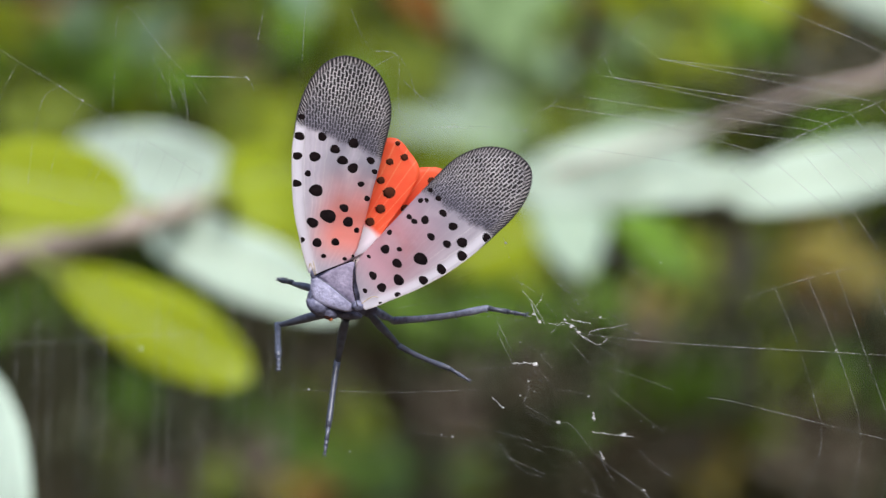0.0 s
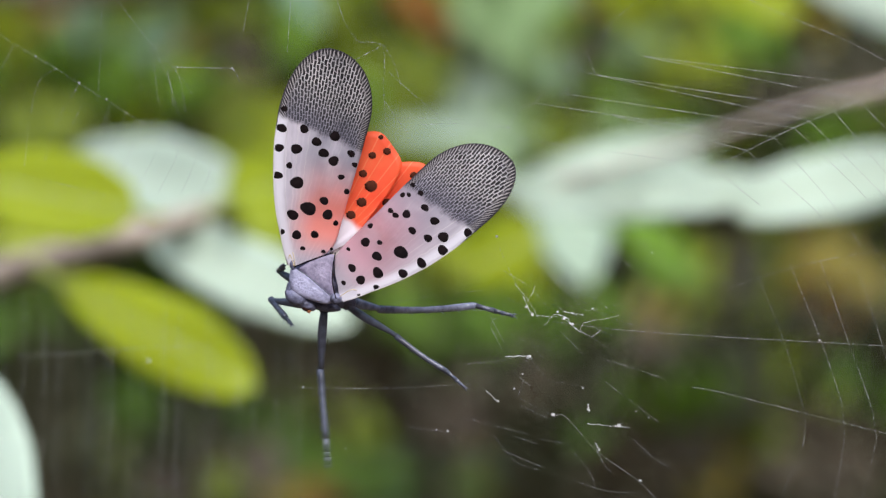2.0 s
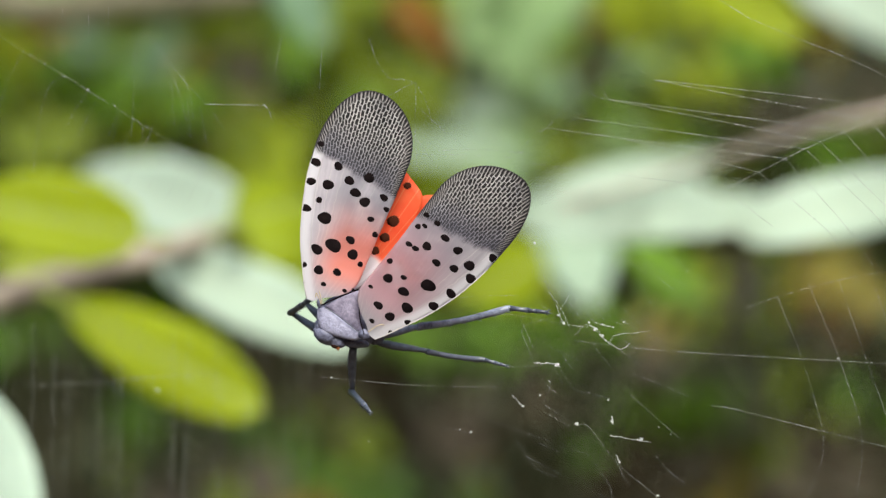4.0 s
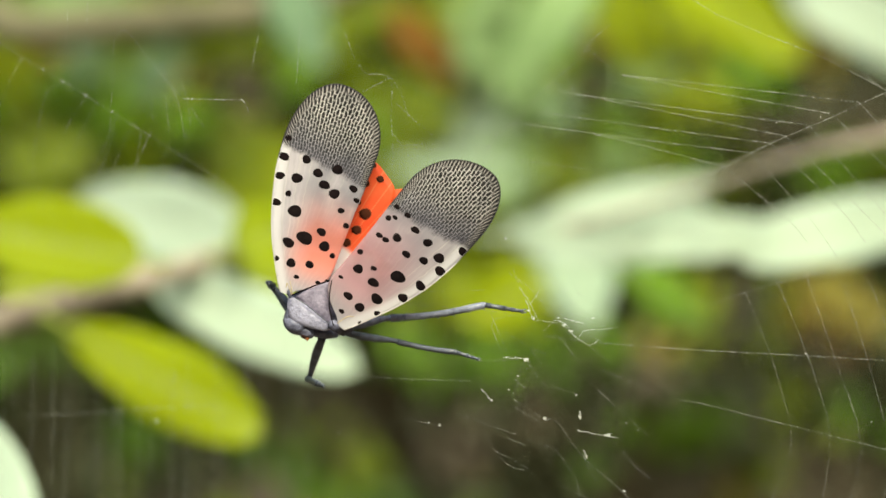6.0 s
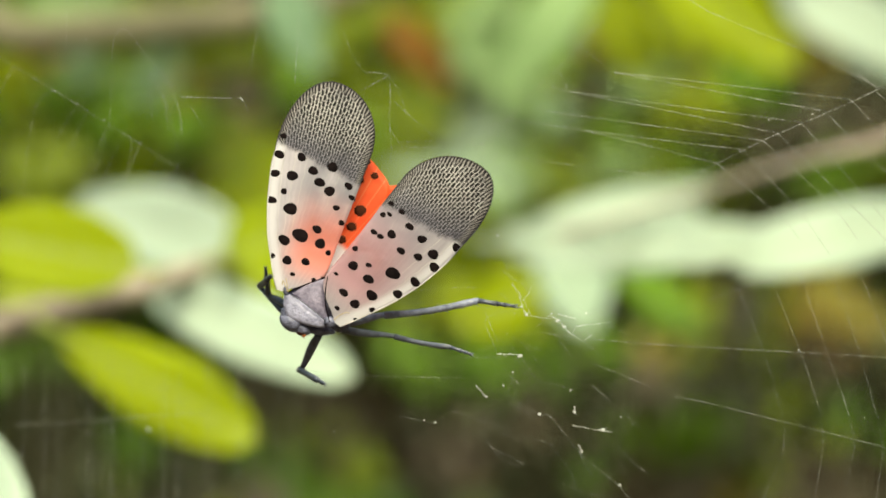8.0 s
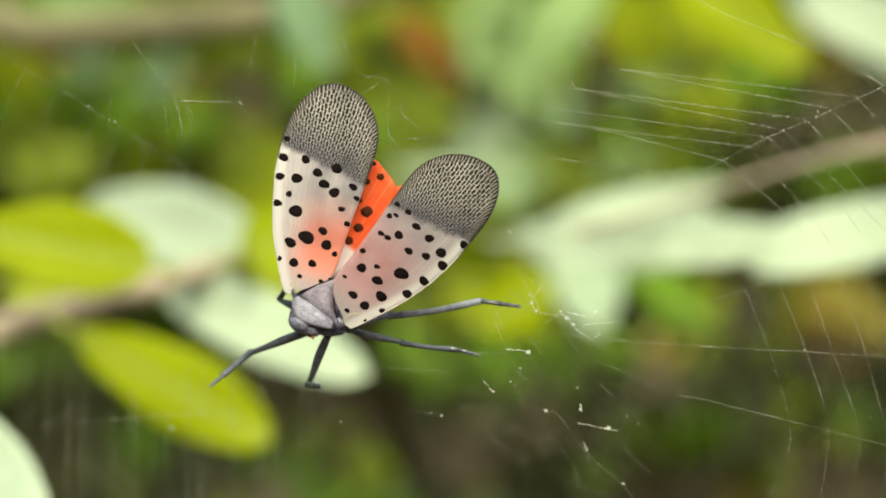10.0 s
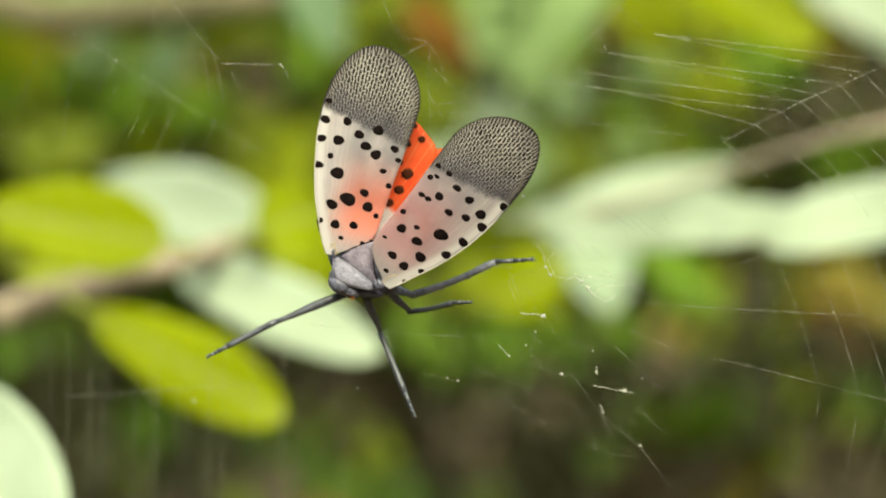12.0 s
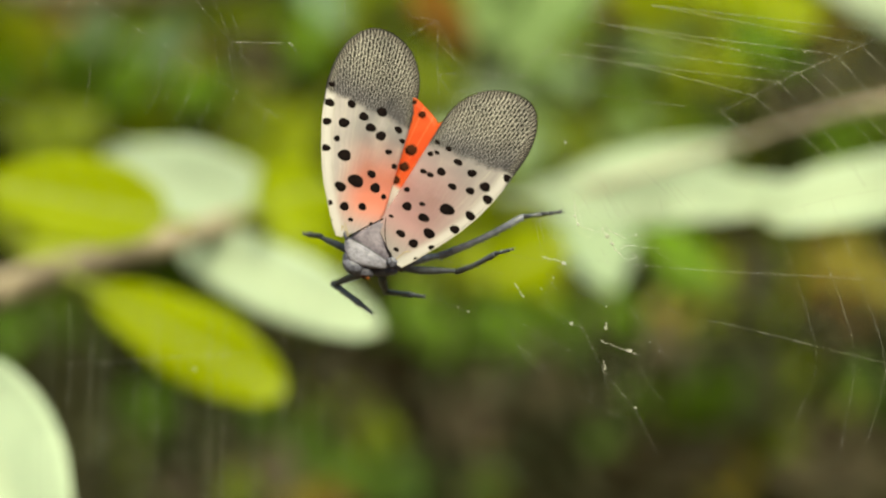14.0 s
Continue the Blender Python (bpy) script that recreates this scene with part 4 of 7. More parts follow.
strands(left_web, [[(21.42, 2.28), (21.52, 0.98), (21.52, -0.02)], [(21.52, -3.42), (22.52, -4.92), (24.02, -6.92)], [(21.92, -0.42), (24.52, -2.82), (27.22, -5.02)], [(21.52, -5.22), (26.02, -5.22), (31.62, -5.52)], [(21.42, 2.28), (22.52, 0.38), (23.22, -1.92)], [(21.52, -3.42), (21.62, -5.52), (21.52, -7.52)]], 0.000014, FAINT_SILK, 3)
clumps(left_web, [(0.3, 0.0, 0.06), (1.1, -0.04, 0.06), (0.7, -0.02, 0.05), (5.9, -0.1, 0.07), (6.1, -0.3, 0.06)])

# the corner behind, a little out of the web's plane
corner_web = sheet("corner_web", [(-18.82, 12.3), (-9.59, 6.06), (-4.39, 2.6), (0, 0), (2.43, -1.56), (5.72, -3.58), (11.2, -7.04), (18.13, -11.38)], 0.000014, "long slack corner thread of the web")
strands(corner_web, [[(0, 0), (-1.79, -1.27), (-2.77, -5.31), (-3.35, -10.22)], [(2.43, -1.56), (0.23, -5.31), (-1.21, -9.64)], [(5.72, -3.58), (4.85, -7.33), (3.12, -10.8)], [(-4.39, 2.6), (-6.12, -0.98), (-7.85, -6.18)], [(8.32, -5.31), (7.74, -8.49), (6.29, -11.38)],
                     [(-9.59, 6.06), (-11.32, 1.91), (-13.63, -3.87)]], 0.000013, FAINT_SILK, 1)
strands(corner_web, [[(5.75, -3.48), (4.65, -6.38), (2.65, -10.08)], [(7.45, -4.38), (6.35, -6.98), (4.65, -10.38)], [(9.25, -5.38), (8.05, -8.28), (6.55, -11.38)], [(11.35, -6.48), (10.15, -9.48), (8.45, -12.48)], [(13.25, -7.58), (12.05, -10.38), (10.75, -12.88)], [(14.95, -8.68), (14.05, -10.98), (12.95, -13.28)], [(16.55, -9.68), (15.75, -11.78), (14.75, -13.88)], [(3.45, -2.28), (2.05, -5.18), (-0.05, -9.48)], [(-12.55, -8.98), (-4.05, -10.98), (5.15, -13.28)], [(10.35, 1.82), (11.95, -1.48), (13.25, -6.38)], [(11.55, 2.12), (13.05, -1.48), (13.55, -4.58)]], 0.000013, FAINT_SILK, 2)
clumps(corner_web, [(0.0, 0.0, 0.08), (2.4, -1.5, 0.08), (-2.1, 1.3, 0.06), (5.3, -3.2, 0.08)])

orb_web = sheet("orb_web", [(12.13, -9.3), (15.59, -7.56), (20.38, -5.14), (26.56, -2.48), (32.51, 0.23), (40.13, 3.7)], 0.000023, "frame thread and parallel sticky threads of the orb web")
strands(orb_web, [[(4.79, 2.02), (17.03, 0.64), (29.62, -0.87)], [(4.79, 2.02), (15.88, -0.06), (26.85, -2.08)], [(0, 0), (11.26, -1.5), (24.37, -3.23)], [(0, 0), (11.26, -2.19), (21.94, -4.39)],
                  [(-3.18, -1.96), (8.37, -3.52), (20.38, -5.14)], [(-6.35, -2.95), (5.49, -4.56), (18.31, -6.12)], [(2.02, -4.22), (5.49, -4.97), (15.59, -7.56)]], 0.00002, SILK, 2)
strands(orb_web, [[(29.62, -0.87), (32.51, -4.04), (36.67, -8.55)], [(26.85, -2.08), (32.51, -7.68), (36.67, -11.43)], [(24.37, -3.23), (30.89, -10.86), (34.36, -14.9)], [(21.94, -4.39), (29.16, -11.43), (34.36, -16.63)],
                  [(20.38, -5.14), (27.43, -11.72), (30.32, -15.48)], [(18.31, -6.12), (24.25, -12.7), (27.43, -17.21)], [(15.59, -7.56), (22.23, -13.17), (24.25, -15.48)], [(12.13, -9.3), (17.03, -13.17)],
                  [(32.05, 0.12), (36.67, -3.64)], [(15.01, 8.2), (19.92, 6.18), (25.7, 3.87), (32.51, 0.4)], [(8.37, 12.24), (15.01, 8.2)], [(30.32, 1.85), (32.51, 0.23)]], 0.00002, SILK, 2)
strands(orb_web, [[(-8.95, -5.66), (-7.8, -3.64), (-6.35, -2.95), (-3.75, -0.17), (-2.02, 1.56), (0.29, 3.58), (1.73, 5.6), (3.75, 7.33)], [(1.33, 4.74), (3.75, 2.71)], [(-0.87, 1.96), (-0.12, 0.12)], [(-2.02, 1.39), (-1.44, 0.4), (0, 0)],
                  [(-3.75, -2.19), (-2.89, -1.5)], [(-7.8, -6.64), (-0.29, -7.62), (8.37, -8.72)], [(-18.19, -5.37), (-14.15, -5.2), (-8.37, -5.54)]], 0.000017, FAINT_SILK, 7)
clumps(orb_web, [(12.1, -9.0, 0.05), (25.6, -2.4, 0.05), (21.0, -3.0, 0.05)])
lower_orb_web = sheet("lower_orb_web", [(0.46, -0.98), (3.06, -7.62), (5.2, -14.84)], 0.000014, "lower spiral threads of the orb web")
strands(lower_orb_web, [[(3.64, 0.46), (6.81, -7.33), (9.01, -13.97)], [(6.81, 0.75), (9.7, -7.62), (11.9, -13.97), (12.59, -17.44)], [(10.57, -0.12), (12.88, -7.04), (14.9, -14.26)], [(12.88, 0.75), (13.74, -0.69), (15.19, -4.74), (17.79, -12.24)],
                  [(-20.6, -5.5), (-15.13, -6.2), (-5.89, -6.9), (6.81, -7.6), (15.36, -8.1), (22.98, -8.5)], [(-6.47, -12.24), (-3.87, -12.65), (5.66, -15.01), (15.36, -17.44), (22.98, -19.46)]], 0.000016, SILK, 3)
strands(lower_orb_web, [[(5.2, -14.84), (4.97, -18.02), (3.23, -22.35), (2.19, -25.52)], [(9.01, -13.97), (9.24, -17.44), (8.43, -22.64), (7.39, -27.26)], [(12.59, -17.44), (11.32, -22.64), (9.7, -27.26)], [(14.9, -14.26), (15.48, -18.02), (14.61, -23.79)],
                  [(-3.2, -2.3), (0.46, -0.98), (6.81, 0.75), (13.17, 1.91), (19.52, 3.35)]], 0.000014, FAINT_SILK, 3)
clumps(lower_orb_web, [(6.7, -7.4, 0.07), (13.6, -14.5, 0.05)])

torn_web = sheet("torn_web", [(-5.54, -0.61), (-2.37, -2.34), (-0.92, -2.57), (2.25, -6.21), (6.58, -9.5), (10.05, -13.43)], 0.000014, "torn tangled silk with caught dust")
strands(torn_web, [[(-4.97, 9.79), (-4.5, 8.63), (-4.04, 7.82)], [(-1.5, 7.94), (-0.64, 7.59), (-0.06, 6.79), (0.58, 6.21)], [(-0.92, 8.17), (0.23, 7.94), (1.1, 7.82)], [(-6.99, 3.72), (-4.56, 3.72)], [(-9.01, 0.26), (-8.55, -0.14), (-7.85, -0.84)],
                   [(1.39, -1.3), (1.5, -2.22)], [(1.39, -3.32), (3.41, -3.61), (5.54, -3.78)], [(2.08, -5.34), (2.43, -6.03)]], 0.000027, CLUMP, 2, kink=0.00004)
strands(torn_web, [[(-5.83, 11.12), (-4.5, 9.38), (-3.52, 7.65)], [(-3.7, 10.83), (-4.5, 9.38)], [(-2.95, 6.79), (-1.5, 7.94), (0.58, 6.21), (1.39, 7.07), (4.85, 7.65)], [(0.58, 6.21), (1.96, 5.63), (2.83, 6.21)], [(-3.81, 7.82), (-1.5, 7.65)]], 0.000017, CLUMP, 1, kink=0.00005)
strands(torn_web, [[(-1.21, 6.21), (1.1, 3.61)], [(3.12, 3.2), (6.01, 2.28), (9.47, 1.01)], [(-8.43, 6.79), (-6.99, 3.9)], [(3.12, 1.01), (6.01, -1.3), (8.6, -3.32)], [(-1.5, 1.01), (1.1, 0.43)],
                   [(1.96, -5.63), (2.83, -7.36), (3.58, -8.34)], [(6.01, -5.05), (7.74, -6.79), (9.47, -7.94)], [(-16.8, -3.32), (-14.78, -3.61), (-13.05, -3.9)], [(-6.12, -4.48), (-3.81, -5.34)], [(-7.28, -5.92), (-3.52, -7.65)],
                   [(-4.56, 3.61), (-2.66, 1.3), (-1.5, 0.9)], [(-5.54, -1.3), (-2.37, -2.86)], [(-11.32, 3.03), (-7.28, 3.32), (-4.56, 3.72)]], 0.000011, SILK, 3)
strands(torn_web, [[(-7.85, 16.6), (-6.99, 14), (-5.54, 10.83), (-4.68, 9.38)], [(-6.99, 12.56), (-4.39, 10.83), (-2.37, 8.52)], [(-2.37, 11.98), (0.81, 8.81)], [(-3.81, 13.71), (-0.35, 10.25), (3.7, 7.36)], [(0.23, 11.12), (4.27, 7.94)],
                   [(-8.43, 6.79), (-7.85, 7.65), (-4.97, 8.52)], [(0.23, 15.74), (4.27, 13.43)], [(7.16, 15.16), (8.32, 14)], [(-18.82, 9.38), (-13.05, 10.25), (-9.01, 10.54)], [(-17.67, 8.52), (-9.59, 8.52), (-3.81, 7.82)],
                   [(-6.41, 3.9), (-8.43, 7.94), (-9.01, 9.38)], [(0.81, 8.52), (1.96, 8.23), (4.85, 8.81)], [(4.27, 3.9), (0.81, 6.21)], [(-4.97, 3.32), (-5.25, 1.01), (-5.83, -0.43)], [(-11.32, -2.45), (-7.28, -3.61), (-4.97, -4.19)],
                   [(-0.92, -5.34), (1.39, -8.23), (1.96, -9.96)], [(-8.43, -4.19), (-6.12, -7.07), (-3.81, -7.94)], [(-0.35, -9.09), (3.12, -10.25), (6.58, -10.54)], [(-3.81, -4.76), (-0.92, -5.34)], [(-29.22, 1.01), (-25.75, 0.9), (-18.82, 0.72), (-10.16, 1.01)]], 0.000012, FAINT_SILK, 4)
rng = random.Random(11)
for i in range(16):
    x, z = rng.uniform(-8, 4), rng.uniform(2, 15)
    a, long = rng.uniform(-1.1, -0.4), rng.uniform(2, 6)
    strands(torn_web, [[(x, z), (x + long * 0.5 * math.cos(a), z + long * 0.5 * math.sin(a) - 0.15), (x + long * math.cos(a), z + long * math.sin(a))]], 0.000011, FAINT_SILK, 3)
clumps(torn_web, [(-4.56, 3.61, 0.2), (4.56, -3.61, 0.16), (1.39, -1.93, 0.16), (-13.05, -3.78, 0.12), (-2.19, -2.34, 0.14), (-0.06, 6.90, 0.15), (-0.81, 7.48, 0.16), (-4.68, 8.81, 0.14), (-4.10, 7.94, 0.16), (2.08, 8.40, 0.1), (6.58, -9.27, 0.13), (2.43, -6.03, 0.1), (-7.85, -0.84, 0.12), (0.92, 0.32, 0.09), (-14.20, -3.61, 0.07), (-6.12, 0.43, 0.08), (-5.25, 1.88, 0.08), (7.56, -2.86, 0.07), (6.29, -2.17, 0.07), (-1.50, 8.17, 0.1), (8.31, 14.00, 0.07), (1.39, -3.32, 0.07), (-7.56, 16.02, 0.12), (4.39, -3.61, 0.1), (-23.50, -5.34, 0.07), (-27.77, 1.01, 0.1)])
# loose drifting threads low on the far side of the web
slack_web = sheet("slack_web", [(-47.58, -11.78), (-40.65, -11.49), (-33.72, -10.91), (-26.22, -10.45)], 0.00002, "slack vertical threads low in the web")
slack_web.location = (0, 0.06, 0)
rng = random.Random(5)
for i in range(44):
    x, top = rng.uniform(-50, -15), rng.uniform(-3, -10)
    strands(slack_web, [[(x, top), (x + rng.uniform(-0.2, 0.2), top - 7), (x - rng.uniform(0, 0.4), top - 14), (x - rng.uniform(0, 1.0), top - rng.uniform(20, 27))]], rng.uniform(0.000006, 0.000012), FAINT_SILK, 1)
clumps(slack_web, [(-32.8, -12.3, 0.16)])

# anchor threads, out to the branches on both sides
for a, b in (((0.055, 0.003, 0.02), (0.118, 0.50, 0.026)), ((0.054, 0.003, -0.012), (0.20, 0.55, -0.22)), ((-0.052, 0.016, 0.02), (-0.105, 0.40, -0.018)), ((-0.05, 0.06, -0.014), (-0.105, 0.40, -0.018)), ((0.0, 0.002, 0.035), (0.0, 0.75, 0.058))):
    bm = bmesh.new()
    tube(bm, smooth_path([a, (Vector(a) + Vector(b)) / 2 - Vector((0, 0, 0.004)), b], 8), 0.00002, 5)
    part("anchor_thread", bm, SILK, spider_web)


# ---- the spotted planthopper caught in the web ----
insect = new("planthopper")
insect.empty_display_size = 0.005
tagged(insect, "spotted planthopper with spread grey wings, caught in a web", "insect")

# half-widths of the forewing along its length, in millimetres of a 22.5 mm wing
COSTAL = [(0, 0.3), (0.04, 0.8), (0.11, 1.55), (0.255, 2.9), (0.43, 3.87), (0.56, 4.3), (0.66, 4.41)]
INNER = [(0, 0.35), (0.03, 1.3), (0.07, 2.9), (0.11, 3.8), (0.15, 4.15), (0.26, 4.35), (0.42, 4.6), (0.6, 4.98), (0.74, 5.2)]
# the other wing is a little narrower along its outer margin
SLIM_COSTAL = [(0, 0.3), (0.04, 0.7), (0.11, 1.3), (0.255, 2.5), (0.43, 3.35), (0.58, 3.6), (0.7, 3.55)]
WING = 22.7


def along(profile, t):
    """A smooth line through the half-widths, with no overshoot."""
    xs, ys = [p[0] for p in profile], [p[1] for p in profile]
    d = [(b - a) / (q - p) for p, q, a, b in zip(xs, xs[1:], ys, ys[1:])]
    m = [d[0], *(0.0 if a * b <= 0 else 2 * a * b / (a + b) for a, b in zip(d, d[1:])), d[-1]]
    k = max(0, min(len(d) - 1, sum(x <= t for x in xs) - 1))
    h = xs[k + 1] - xs[k]
    q = min(1.0, max(0.0, (t - xs[k]) / h))
    return ((1 + 2 * q) * (1 - q) ** 2 * ys[k] + q * (1 - q) ** 2 * h * m[k] + q * q * (3 - 2 * q) * ys[k + 1] + q * q * (q - 1) * h * m[k + 1])


def rounded_profile(profile, t):
    """The last knot of a profile begins an elliptic tip."""
    x0, y0 = profile[-1]
    return along(profile, t) if t < x0 else y0 * max(0.0, 1 - ((t - x0) / (1 - x0)) ** 2.06) ** (1 / 2.06)


def wing_height(u, v):
    """Gentle vault and pleats of the forewing, millimetres towards the viewer."""
    return 0.55 * math.sin(math.pi * min(1, u / WING)) - 0.02 * v * v + 0.05 * math.sin(v * 2.2) * min(1, u / 6) * max(0.2, 1 - u / WING)


def forewing(name, mirror, spots, costal, membrane, spread, label):
    """Built along +Z from its hinge; mirror -1 turns the inner edge to the other side; spread: breadth, skew and length of the flat wing."""
    def flat(x, y, z):
        return 0.001 * spread[0] * x, 0.001 * y, 0.001 * (spread[1] * x + spread[2] * z)

    bm = bmesh.new()
    layer = bm.verts.layers.float.new("inner")
    costal_layer = bm.verts.layers.float.new("costal")
    rim_layer = bm.verts.layers.float.new("margin")
    steps = 1 - (1 - np.linspace(0.16, 1, 110)) ** 2
    outline = np.array([(-rounded_profile(costal, t), t * WING) for t in steps] + [(rounded_profile(INNER, t), t * WING) for t in steps])
    n, m = 64, 22
    sheets = []
    for back in (0, 1):
        rows = []
        for i in range(n + 1):
            t = 1 - (1 - i / n) ** 2.0
            lo, hi = -rounded_profile(costal, t), rounded_profile(INNER, t)
            line = []
            for j in range(m + 1):
                v = lo + (hi - lo) * j / m
                h = wing_height(t * WING, v) - back * 0.05
                vert = bm.verts.new(flat(mirror * v, -h, t * WING))
                vert[layer] = v
                vert[costal_layer] = v - lo
                vert[rim_layer] = float(np.hypot(outline[:, 0] - v, outline[:, 1] - t * WING).min())
                line.append(vert)
            rows.append(line)
        sheets.append(rows)
    a, b = sheets
    for i in range(n):
        for j in range(m):
            bm.faces.new((a[i][j], a[i][j + 1], a[i + 1][j + 1], a[i + 1][j]))
            bm.faces.new((b[i][j], b[i + 1][j], b[i + 1][j + 1], b[i][j + 1]))
        bm.faces.new((a[i][0], a[i + 1][0], b[i + 1][0], b[i][0]))
        bm.faces.new((a[i][m], b[i][m], b[i + 1][m], a[i + 1][m]))
    bmesh.ops.recalc_face_normals(bm, faces=bm.faces)
    wing = part(name, bm, membrane, insect, label)
    # costal vein: a fine thickened margin
    bm = bmesh.new()
    rim = [(1 - (1 - i / 44) ** 2) for i in range(45)]
    path = [flat(-mirror * rounded_profile(costal, t), -wing_height(t * WING, -rounded_profile(costal, t)), t * WING) for t in rim]
    path += [flat(mirror * rounded_profile(INNER, t), -wing_height(t * WING, rounded_profile(INNER, t)), t * WING) for t in rim[-2:17:-1]]
    tube(bm, path, [0.00006 - 0.00003 * min(1, i / 44) for i in range(len(path))], 6)
    part("wing_margin", bm, MARGIN, wing, "fine raised wing margin, dark round the tip")
    rng = random.Random(name)
    for u, x, r in spots:
        v, r = x * mirror, r * 0.98
        lo, hi = -rounded_profile(costal, u / WING) + 0.06, rounded_profile(INNER, u / WING) - 0.06
        bm = bmesh.new()
        k1, k2, ph = rng.uniform(0.78, 0.98), rng.uniform(0.03, 0.1), rng.uniform(0, 6.3)
        ring = []
        top = []
        for j in range(20):
            a = 2 * math.pi * j / 20
            rr = r * (1 + k2 * math.sin(2 * a + ph) + 0.05 * math.sin(3 * a + 2 * ph))
            pu, pv = u + rr * math.sin(a) * k1, min(hi, max(lo, v + rr * math.cos(a) * 1.05))
            h = wing_height(pu, pv)
            ring.append(bm.verts.new(flat(mirror * pv, -(h - 0.005), pu)))
            pu, pv = u + (pu - u) * 0.9, v + (pv - v) * 0.9
            top.append(bm.verts.new(flat(mirror * pv, -(wing_height(pu, pv) + 0.018), pu)))
        mid = bm.verts.new(flat(mirror * v, -(wing_height(u, v) + 0.02), u))
        for j in range(20):
            q = (j + 1) % 20
            bm.faces.new((ring[j], ring[q], top[q], top[j]))
            bm.faces.new((top[j], top[q], mid))
        bmesh.ops.recalc_face_normals(bm, faces=bm.faces)
        part("wing_spot", bm, SPOT, wing)
    return wing


LEFT_SPOTS = [(15.56, -3.91, 0.37), (13.58, -3.82, 0.54), (14.01, -1.56, 0.47), (14.01, 1.73, 0.57), (11.55, -3.68, 0.51), (11.84, -1.95, 0.57), (13.02, -0.07, 0.54), (12.06, 0.89, 0.57), (11.5, 2.1, 0.57), (12.64, 3.81, 0.44), (11.6, 4.45, 0.34), (10.02, -2.33, 0.34), (8.77, -3.3, 0.51), (8.48, -1.21, 0.74), (10.06, 3.23, 0.37), (8.73, 4.16, 0.34), (7.29, 1.96, 0.47), (6.15, 0.49, 0.81), (5.16, -0.94, 0.61), (5.97, 2.65, 0.57), (5.31, 3.7, 0.3), (3.19, -1.77, 0.4), (3.23, -0.1, 0.51), (3.68, 1.74, 0.47), (2.03, 0.82, 0.27), (1.44, -1.2, 0.17), (2.17, 3.05, 0.24), (2.6, 4.07, 0.34)]
RIGHT_SPOTS = [(13.57, -3.05, 0.34), (12.86, -1.55, 0.44), (12.63, 0.18, 0.47), (12.13, 2.01, 0.57), (14.25, 3.3, 0.54), (11.14, 2.98, 0.54), (10.9, 1.1, 0.47), (10.27, -0.54, 0.44), (11.02, -2.29, 0.47), (10.11, -2.95, 0.34), (10.06, -3.69, 0.34), (12.09, -4.19, 0.3), (12.56, -3.76, 0.27), (13.57, -4.34, 0.3), (8.64, 2.59, 0.57), (6.5, 2.17, 0.51), (7.87, 0.4, 0.71), (5.79, -0.93, 0.54), (6.97, -1.86, 0.3), (5.91, -2.89, 0.51), (7.45, -3.9, 0.3), (4.67, 0.42, 0.61), (2.86, -0.2, 0.51), (3.51, 1.47, 0.37), (3.06, -1.76, 0.47), (1.59, 0.97, 0.27), (1.36, -1.17, 0.27), (4.12, -3.54, 0.24)]
left_forewing = forewing("forewing", 1, LEFT_SPOTS, COSTAL, PINK_GLOW_FOREWING, (1.03, -0.033, 0.992), "grey forewing with painted pink glow, black spots and netted dark tip")
right_forewing = forewing("forewing", -1, RIGHT_SPOTS, SLIM_COSTAL, MAUVE_FOREWING, (1.08, 0.106, 0.99), "grey forewing with painted pink glow, black spots and netted dark tip")


def hindwing(origin, lo, hi, reach, depth, spots, label):
    """A pleated fan from its hinge, between two angles from upright; reach gives knots of the radius in millimetres over the fan."""
    def pleat(q):
        return 0.05 * math.sin(q * 46) + 0.25 * math.sin(q * 5.5)

    bm = bmesh.new()
    n, m = 72, 18
    sheets = []
    for back in (0, 1):
        rows = []
        for i in range(n + 1):
            q = i / n
            a = radians(lo + (hi - lo) * q)
            r = along(reach, q)
            line = []
            for j in range(1, m + 1):
                d = r * j / m
                line.append(bm.verts.new((d * math.sin(a) * 0.001, (pleat(q) * j / m + back * 0.05) * 0.001, d * math.cos(a) * 0.001)))
            rows.append(line)
        sheets.append(rows)
    a, b = sheets
    for i in range(n):
        for j in range(m - 1):
            bm.faces.new((a[i][j], a[i][j + 1], a[i + 1][j + 1], a[i + 1][j]))
            bm.faces.new((b[i][j], b[i + 1][j], b[i + 1][j + 1], b[i][j + 1]))
        bm.faces.new((a[i][m - 1], b[i][m - 1], b[i + 1][m - 1], a[i + 1][m - 1]))
    bmesh.ops.recalc_face_normals(bm, faces=bm.faces)
    wing = part("hindwing", bm, HINDWING, insect, label)
    wing.matrix_basis = pose(origin[0] * 0.001, depth, origin[1] * 0.001, -4, 0, 0)
    for x, z, r in spots:
        bm = bmesh.new()
        dx, dz = x - origin[0], z - origin[1]
        q = (math.degrees(math.atan2(dx, dz)) - lo) / (hi - lo)
        depth_there = pleat(q) * math.hypot(dx, dz) / along(reach, q)
        blob(bm, (dx * 0.001, (depth_there - 0.04) * 0.001, dz * 0.001), (r * 0.001, 0.00008, r * 0.0009), level=3, lump=0.3)
        part("wing_spot", bm, HIND_SPOT, wing)
    return wing


